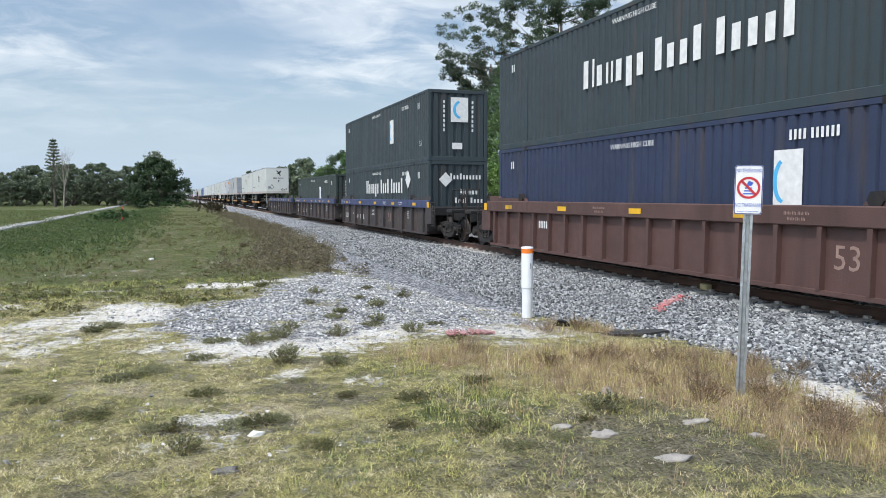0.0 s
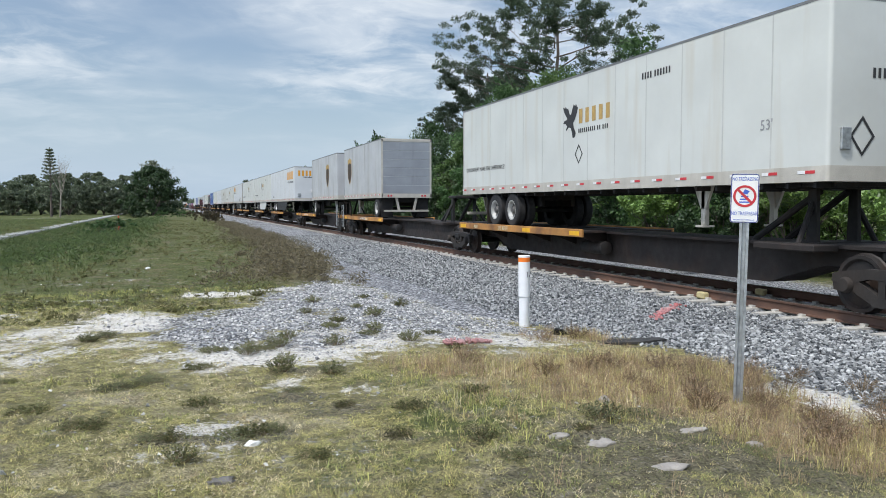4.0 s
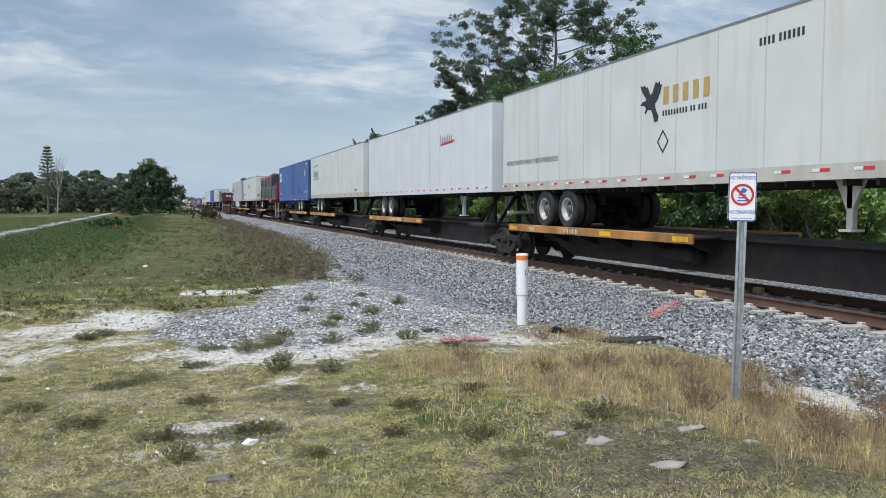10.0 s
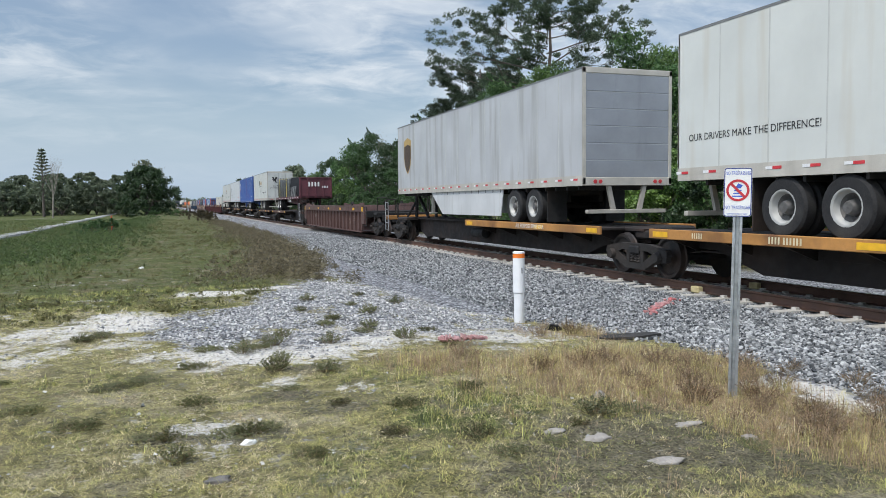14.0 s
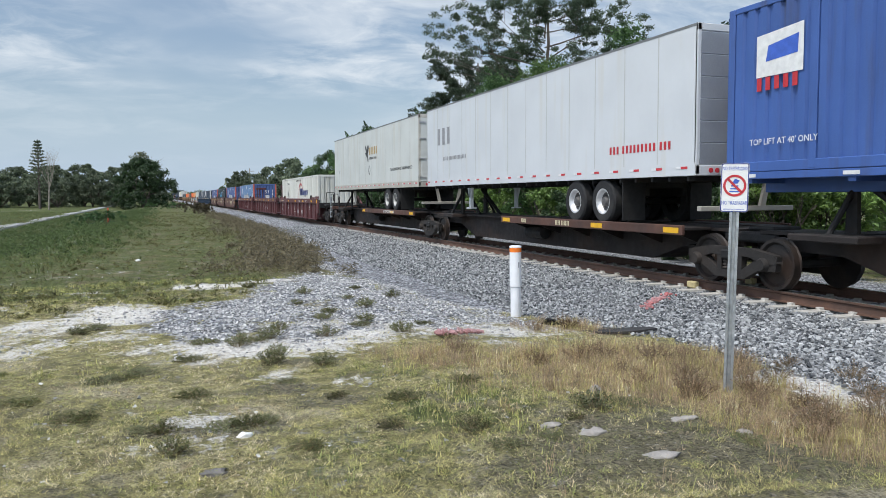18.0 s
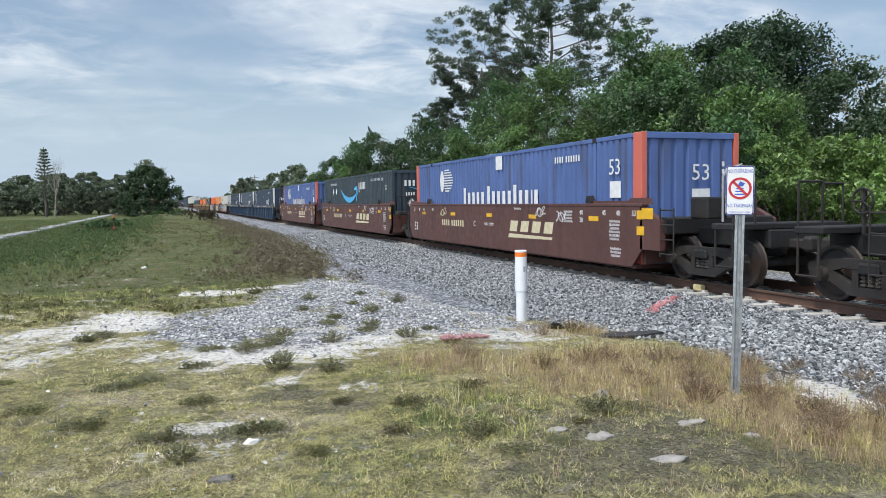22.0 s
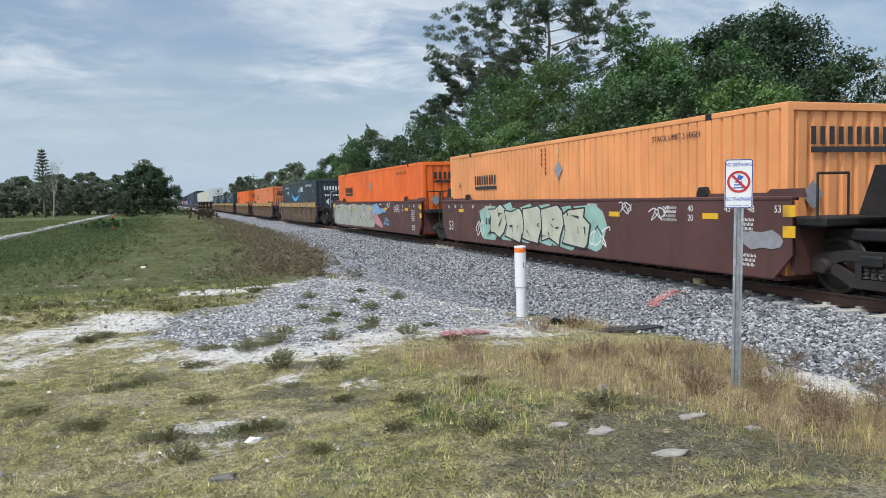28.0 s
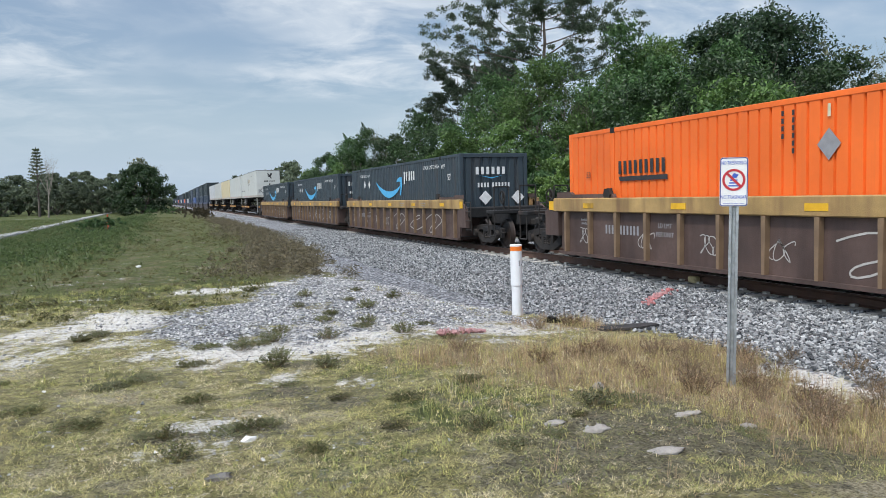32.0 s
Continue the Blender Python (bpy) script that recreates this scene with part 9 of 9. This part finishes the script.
SPRAY_MINT = surf("spray_mint", (0.30, 0.48, 0.40), 0.55, 0, 0.2, 2)
SPRAY_CREAM = surf("spray_cream", (0.50, 0.50, 0.38), 0.55, 0, 0.15, 2)
SPRAY_TAN = surf("spray_tan", (0.42, 0.27, 0.15), 0.55, 0, 0.2, 2)
SPRAY_ROSE = surf("spray_rose", (0.30, 0.10, 0.11), 0.55, 0, 0.35, 1.2)
SPRAY_STONE = surf("spray_stone", (0.36, 0.37, 0.31), 0.55, 0, 0.15, 1.5)
SPRAY_BLACK = surf("spray_black", (0.03, 0.03, 0.035), 0.55, 0, 0.2, 5)
SPRAY_SKY = surf("spray_sky", (0.20, 0.36, 0.52), 0.55, 0, 0.2, 2)
SPRAY_PINK = surf("spray_pink", (0.50, 0.24, 0.27), 0.55, 0, 0.2, 2)
SPRAY_RED = surf("spray_red", (0.42, 0.08, 0.09), 0.55, 0, 0.2, 2)


def graffiti_three(well, a, b, i):
    o = b - 16.37
    if i == 0:
        painted_word(well, o + 4.3, 0.92, 7.6, 1.2, 6, SPRAY_PINK, SPRAY_MINT, SPRAY_RED, "mint and pink graffiti lettering", 41)
        painted_word(well, o + 12.0, 0.90, 7.6, 1.2, 5, SPRAY_ROSE, SPRAY_ROSE, SPRAY_ROSE, "hazy red spray paint", 46)
        painted_word(well, o + 12.0, 0.60, 6.8, 0.66, 9, None, SPRAY_TAN, SPRAY_BLACK, "tan graffiti lettering", 42, 1.516)
        painted_word(well, o + 11.9, 1.16, 6.8, 0.66, 6, None, SPRAY_SKY, SPRAY_BLACK, "pale blue graffiti lettering", 47, 1.522)
    elif i == 1:
        painted_word(well, o + 9.1, 0.90, 6.0, 1.2, 5, SPRAY_MINT, SPRAY_CREAM, SPRAY_BLACK, "cream graffiti lettering on mint green", 44)
        part("graffiti", scribble(9, 0.7, 0.6, 0.04, 4), LETTER_WHITE, well, "", on_side(1.51, o + 5.6, 0.75), fix=False)
        part("graffiti", scribble(4, 0.5, 0.6, 0.04, 4), LETTER_WHITE, well, "", on_side(1.51, o + 12.9, 0.7), fix=False)
        g = Shape().flat([(0.5 * math.cos(k * 0.524), 0.13 * math.sin(k * 0.524) * (1 + 0.3 * (k % 3))) for k in range(12)])
        part("graffiti", g, LETTER_GREY, well, "grey painted-out patch", on_side(1.51, o + 0.35, 0.86), fix=False)
    else:
        painted_field(well, o + 11.9, 0.90, 9.4, 1.2, SPRAY_STONE, SPRAY_BLACK, "pale stone-coloured sprayed field", 45)
        part("graffiti", Shape().flat([(-1.5, 0.42), (-0.6, 0.5), (0.0, 0.25), (0.6, 0.28), (1.1, 0.1), (0.5, 0.08), (0.0, 0.0), (-0.7, -0.05), (-1.3, 0.1)]), SPRAY_SKY, well, "sky blue swoosh", on_side(1.515, o + 5.9, 1.0), fix=False)
        part("graffiti", Shape().flat([(-1.0, 0.0), (-0.2, 0.1), (0.6, -0.25), (1.0, -0.55), (0.3, -0.5), (-0.6, -0.35)]), SPRAY_PINK, well, "pink swoosh", on_side(1.513, o + 6.4, 0.9), fix=False)
        part("graffiti", scribble(7, 0.8, 0.4, 0.06, 3), SPRAY_SKY, well, "", on_side(1.51, o + 4.9, 0.65), fix=False)


S_TAGGED = dict(body=WELL_OXIDE, chord=WELL_OXIDE, smooth=True, marks=smooth_marks(graffiti_three))


def box_paint(name, c, rough=0.5, dirt=GRIME, amount=0.18):
    return surf(name, c, rough, 0, 0.12, 0.7, dirt, amount, 1, 0.02, 30)


P_CHARCOAL = box_paint("box_charcoal", (0.030, 0.044, 0.050), 0.58)
P_NAVY = box_paint("box_navy", (0.022, 0.033, 0.072), 0.58)
P_GREEN = box_paint("box_dark_green", (0.036, 0.05, 0.046), 0.58)
P_PRIME = box_paint("box_blue_black", (0.032, 0.048, 0.06))
P_STACK = box_paint("box_blue", (0.08, 0.135, 0.315))
P_STACK_PALE = box_paint("box_faded_blue", (0.14, 0.25, 0.43), amount=0.25)
P_SLATE = box_paint("box_slate", (0.07, 0.09, 0.12), 0.58)
P_SLATE_DARK = box_paint("box_slate_dark", (0.033, 0.052, 0.082), 0.58)
P_WHITE = box_paint("box_white", (0.62, 0.62, 0.565), dirt=(0.4, 0.37, 0.3))
P_ORANGE = box_paint("box_orange", (0.84, 0.155, 0.02), dirt=(0.62, 0.13, 0.03), amount=0.08)
P_ORANGE_PALE = box_paint("box_faded_orange", (0.80, 0.33, 0.12), dirt=(0.62, 0.25, 0.1), amount=0.12)
P_ORANGE_FADED = box_paint("box_worn_orange", (0.72, 0.22, 0.08), dirt=(0.55, 0.18, 0.08), amount=0.15)
P_BLUE53 = box_paint("box_bright_blue", (0.062, 0.13, 0.30))
P_BLUE53D = box_paint("box_deep_blue", (0.05, 0.11, 0.33))
P_POST_RED = box_paint("post_red", (0.55, 0.13, 0.09))
P_POST_WHITE = box_paint("post_white", (0.7, 0.7, 0.68))
P_WHITE_SILVER = box_paint("box_grey_white", (0.55, 0.56, 0.56), dirt=(0.3, 0.29, 0.26))


def blue53_marks(box, z0, z1, L):
    x = 1.306
    words("stencil", "53", 0.66, LETTER_WHITE, box, on_side(x, 1.27, z0 + 1.93))
    words("stencil", "TOP LIFT AT 40' ONLY", 0.17, LETTER_WHITE, box, on_side(x, 1.0, z0 + 0.5))
    words("stencil", "NO LIFT", 0.22, LETTER_WHITE, box, on_side(x, 0.55, z1 - 0.3))
    y = L - 1.25
    part("brand_panel", Shape().flat([(-0.52, -0.3), (0.52, -0.3), (0.52, 0.48), (-0.52, 0.4)]), LETTER_WHITE, box, "white panel with blue and red marks", on_side(x, y, z0 + 1.9), fix=False)
    part("brand_panel", Shape().flat([(-0.3, -0.1), (0.4, -0.05), (0.42, 0.26), (-0.25, 0.16)], 0.003), LETTER_BLUE, box, "", on_side(x, y, z0 + 1.95), fix=False)
    bars("brand_bar", "TTTTT", 0.22, LETTER_RED, box, on_side(x + 0.002, y, z0 + 1.48), 0.2)
    words("stencil", "TOP LIFT AT 40' ONLY", 0.15, LETTER_WHITE, box, on_side(x, y - 0.1, z0 + 0.5))
    old = surf("patch_violet", (0.05, 0.055, 0.25), 0.5, 0, 0.15, 1.2)
    for y0, y1, za, zb, m in ((6.5, 7.86, z0 + 0.34, z1 - 0.12, old), (7.86, 9.5, z0 + 0.34, z1 - 0.12, P_BLUE53D), (3.4, 5.4, z0 + 0.34, z0 + 0.86, old), (0.2, 0.5, z0 + 0.4, z0 + 0.85, old)):
        me = corrugated(round(y1 - y0, 3), zb - za, m, 0.27, 0.04, "patch")
        put("patch", me, box, pose(-1.2885, y0, za), "darker repainted patch")
    column(box, LETTER_WHITE, on_side(x, 3.0, z1 - 0.55), 8, 0.06, 0.09, 0.14)
    for k in range(4):
        bars("stencil", "TTTTT", 0.1, LETTER_WHITE, box, on_nose(0.6, -0.006, z0 + 2.0 - 0.2 * k))


def build_train():
    # brown single well with a double stack
    well_car("brown ribbed well car carrying two stacked containers", [6.55], 6.55, S_BROWN)
    container("navy blue ribbed shipping container low in a brown well car", P_NAVY, 6.55, marks=fec_marks(False, 0, (3.85, 1.97, 1.05)))
    container("charcoal shipping container with white lettering, stacked on another", P_CHARCOAL, 6.55, floor=0.26 + 2.90, marks=fec_marks(True, 1.0, lift=0.11))
    # three-unit blue-topped well car
    well_car("dark three-unit well car with faded blue top chords", [30.0, 49.4, 68.8], 30.0, S_DTTX)
    container("charcoal shipping container with broad white lettering in a well car", P_CHARCOAL, 30.0, marks=fec_marks(False, 1.0))
    container("charcoal shipping container stacked on another, white end panel", P_CHARCOAL, 30.0, floor=0.26 + 2.90, marks=fec_marks(True, 0, (5.6, 4.75, 1.1)))
    container("dark green-grey container low in a well car", P_GREEN, 49.4, marks=fec_marks(True, 0, (5.6, 1.85, 1.1)))
    # spine cars with road trailers
    spine_car("three-platform spine car with worn orange deck edges", [88.6, 107.6, 126.0, 145.6], [False, False, False], 88.6)
    trailer("white box trailer with a black bird emblem on its nose", TRAILER_WARM, 90.4, marks=raven_marks(True))
    trailer("off-white box trailer with a bird emblem and dark side lettering", TRAILER_WARM, 108.7, marks=raven_marks())
    trailer("short grey parcel trailer with a dark roll-up door", TRAILER_GREY, 136.2, 8.7, True, shield_marks(), axles=1, doors="roll")
    spine_car("five-platform spine car with rusty orange decks", [146.4, 164.6, 181.8, 198.6, 216.6, 234.8], [False, False, False, False, True], 146.4)
    trailer("short grey parcel trailer with a brown and gold shield", TRAILER_GREY, 147.2, 9.0, False, shield_marks(), axles=1)
    trailer("white box trailer with orange lettering and a black side skirt", TRAILER_WHITE, 165.3, marks=werner_marks(), skirt=BLACK, rim=RIM_BRIGHT)
    trailer("off-white box trailer with a bird emblem and a white side skirt", TRAILER_WARM, 182.1, marks=raven_marks(), skirt=TRAILER_WARM)
    trailer("off-white box trailer with riveted seams and a bird emblem", TRAILER_WARM, 199.4, marks=raven_marks())
    trailer("white box trailer carried tail first, orange and black lettering", TRAILER_WHITE, 217.6, 16.15, True, werner_marks(True), skirt=BLACK, rim=RIM_BRIGHT)
    spine_car("five-platform spine car with worn yellow-orange decks", [235.4, 253.4, 270.4, 287.8, 305.6, 323.2], [False, False, False, False, True], 235.4)
    trailer("off-white box trailer with a scuffed nose and bird emblem", TRAILER_WARM, 236.7, marks=raven_marks())
    trailer("off-white box trailer with a black bird and gold lettering", TRAILER_WARM, 253.9, marks=raven_marks())
    trailer("clean white box trailer with a small red mark", TRAILER_WHITE, 271.0, marks=plain_marks("red"), rail=TRAILER_WHITE)
    trailer("cream-white leased box trailer with green lettering at its tail", TRAILER_WARM, 288.6, marks=plain_marks("green"))
    chassis("blue container chassis with a tandem axle", 306.1, P_BLUE53D, rev=True)
    container("bright blue container with repainted patches on a chassis", P_BLUE53, 306.1, 2.10, marks=blue53_marks)
    spine_car("three-platform spine car loaded with a flatbed and two vans", [324.2, 343.2, 362.2, 382.4], [False, False, True], 324.2)
    flatbed("red flatbed trailer with a tall red headboard", RED_FLAT, 324.6, 14.7, None)
    tarped_load("lumber under black and green tarpaulins with a red ridge cover", 324.6, 4.0, 14.2, True)
    trailer("off-white box trailer with a bird emblem and long number", TRAILER_WARM, 344.2, marks=raven_marks(True))
    trailer("grey parcel trailer carried tail first with a roll-up door", TRAILER_GREY, 364.1, 16.15, True, shield_marks(), skirt=P_WHITE_SILVER, doors="roll")
    well_car("empty brown ribbed well car between spine cars", [386.8], 386.8, S_BROWN)
    spine_car("five-platform spine car with dark brown deck edges", [406.6, 424.4, 441.0, 458.2, 475.6, 493.6], [False, True, True, True, True], 406.6, SPINE_BROWN)
    flatbed("dark maroon flatbed trailer with a high headboard", MAROON, 407.4, 13.2, None)
    tarped_load("machinery under a black tarpaulin tied down with yellow straps", 407.4, 5.0, 12.6, False)
    trailer("white box trailer carried tail first with double swing doors", TRAILER_WARM, 427.3, 12.75, True, raven_tail_marks)
    chassis("dark blue container chassis on a spine car", 441.9, P_BLUE53D, rev=True)
    container("deep blue ribbed container on a chassis", P_BLUE53D, 441.9, 2.10, marks=blue53_marks)
    trailer("white box trailer carried tail first with dark red lettering", TRAILER_WHITE, 458.9, 16.15, True, plain_marks("act"), tandem=3.4, rail=TRAILER_WHITE, rim=RIM_BRIGHT, doors="roll")
    trailer("off-white box trailer with grey base rail and bird emblem", TRAILER_WARM, 476.1, 16.15, True, raven_marks(nose=False), tandem=3.5)
    # maroon three-unit well car
    well_car("maroon three-unit ribbed well car, its middle well empty", [497.7, 517.1, 536.6], 497.7, S_MAROON)
    container("white ribbed container with navy lettering and a red ring", P_WHITE, 497.7, marks=white_box_marks("logistics"))
    container("faded light-blue container with orange corner posts", P_STACK_PALE, 536.7, posts=P_POST_RED, post_w=0.34, marks=stacktrain_marks, end_paint=P_STACK)
    well_car("oxide-brown three-unit flush-sided well car with cream stencils", [560.1, 579.9, 599.4], 560.1, S_OXIDE)
    container("blue ribbed container with red corner posts and white lettering", P_STACK, 560.1, posts=P_POST_RED, post_w=0.34, marks=stacktrain_marks)
    container("blue-black container with a light blue curved arrow", P_PRIME, 580.0, marks=prime_marks)
    container("blue ribbed container with red corner posts, weathered roof", P_STACK, 599.3, posts=P_POST_RED, post_w=0.34, marks=stacktrain_marks)
    well_car("dark blue three-unit ribbed well car with white figures", [622.7, 642.0, 661.4], 622.7, S_BLUE)
    container("slate container with white corner posts and a white star", P_SLATE_DARK, 622.7, posts=P_POST_WHITE, post_w=0.3, marks=umax_marks)
    container("slate-blue container with white corner posts and a white star", P_SLATE, 642.0, posts=P_POST_WHITE, post_w=0.3, marks=umax_marks)
    container("slate container with white corner posts in the last well", P_SLATE_DARK, 661.4, posts=P_POST_WHITE, post_w=0.3, marks=umax_marks)
    well_car("flush-sided brown three-unit well car covered in graffiti", [685.6, 704.7, 724.1], 685.6, S_TAGGED)
    container("white ribbed container with small black lettering", P_WHITE, 685.6, marks=white_box_marks("pool"))
    container("faded orange ribbed container with black lettering", P_ORANGE_PALE, 704.7, marks=orange_marks(12.9))
    container("bright orange ribbed container with black lettering", P_ORANGE, 724.1, marks=orange_marks(13.35))
    for s in (748.0, 771.4, 794.9):
        well_car("rusty single well car with yellowed top chord and ribs", [s], s, S_RUSTY)
    container("blue-black container with a light blue arrow in a rusty well", P_PRIME, 748.0, marks=prime_marks)
    container("faded orange container in a rusty yellow-ribbed well", P_ORANGE_FADED, 771.4, marks=orange_marks(12.55, LETTER_RUSTY))
    container("bright orange container in a rusty yellow-ribbed well", P_ORANGE, 794.9, marks=orange_marks())
    well_car("rusty three-unit well car with yellowed chords", [818.7, 838.3, 857.8], 818.7, S_RUSTY)
    for s in (818.7, 838.3, 857.8):
        container("blue-black container with a light blue arrow", P_PRIME, s, marks=prime_marks)
    spine_car("five-platform spine car far down the train", [878.6, 897.6, 915.6, 933.6, 951.6, 969.6], [False] * 5, 878.6)
    for s, p in ((880.0, TRAILER_WARM), (898.4, TRAILER_WARM), (916.4, TRAILER_CREAM), (934.4, TRAILER_WARM), (952.4, TRAILER_WHITE)):
        trailer("cream box trailer far down the train" if p is TRAILER_CREAM else "white box trailer far down the train", p, s, marks=raven_marks() if s < 890 else None)
    # the far end of the train: alike cars behind one another
    s = 977.0
    base_car = well_car("dark well car of the train's far end", [s], s, S_DTTX, plain=True)
    loads = [container("dark stacked container of the train's far end", P_SLATE_DARK, s), container("white container of the train's far end", P_WHITE_SILVER, s), container("orange container of the train's far end", P_ORANGE, s), container("blue container of the train's far end", P_STACK, s)]
    uppers = [container("dark container on top of a stack", P_CHARCOAL, s, 3.16), container("slate container on top of a stack", P_SLATE, s, 3.16)]
    spare = set(loads[1:] + uppers[1:])
    shift = 23.5
    order = [0, 0, 3, 0, 0, 1, 0, 2, 3, 0, 1, 0, 0, 2, 0, 3, 0, 0, 1, 0, 0, 0, 3, 0]
    for i, o in enumerate(order):
        at = s + shift * (i + 1)
        rolling(copy_thing(base_car, pose(TRACK_X, at, RAIL_TOP)), at)
        if loads[o] in spare:
            spare.discard(loads[o])
            move_to(loads[o], at)
        else:
            rolling(copy_thing(loads[o], pose(TRACK_X, at, RAIL_TOP)), at)
        if o in (0, 3):
            u = uppers[i % 2]
            if u in spare:
                spare.discard(u)
                move_to(u, at)
            else:
                rolling(copy_thing(u, pose(TRACK_X, at, RAIL_TOP)), at)


def move_to(ob, s):
    for i, (o, _) in enumerate(MOVING):
        if o == ob:
            MOVING[i] = (ob, s)
            ob.matrix_basis = pose(TRACK_X, s, RAIL_TOP)


def raven_tail_marks(tr, z0, z1, L, rev):
    raven_marks(nose=False)(tr, z0, z1, L, rev)
    add_bird(tr, on_nose(-0.55, -0.06, z1 - 0.85), 0.62)
    bars("brand_bar", "TTTTT", 0.34, LETTER_GREY, tr, on_nose(0.4, -0.06, z1 - 0.85), 0.27)
    bars("brand_bar", "TTTTTTTTT TT TTT", 0.1, LETTER_BLACK, tr, on_nose(0.35, -0.06, z1 - 1.13), 0.085)
    for k in range(2):
        bars("brand_bar", "TsssT Ts" if k == 0 else "sss Tsissss ssss", 0.12, LETTER_BLACK, tr, on_nose(-0.45, -0.06, z1 - 1.45 - 0.2 * k), 0.075)


build_train()


def motions():
    for ob, s in MOVING:
        walk(ob, [(t, pose(TRACK_X, s - SPEED * t, RAIL_TOP)) for t in (0.0, 8.0, 16.0, 24.0, 32.0)])


motions()
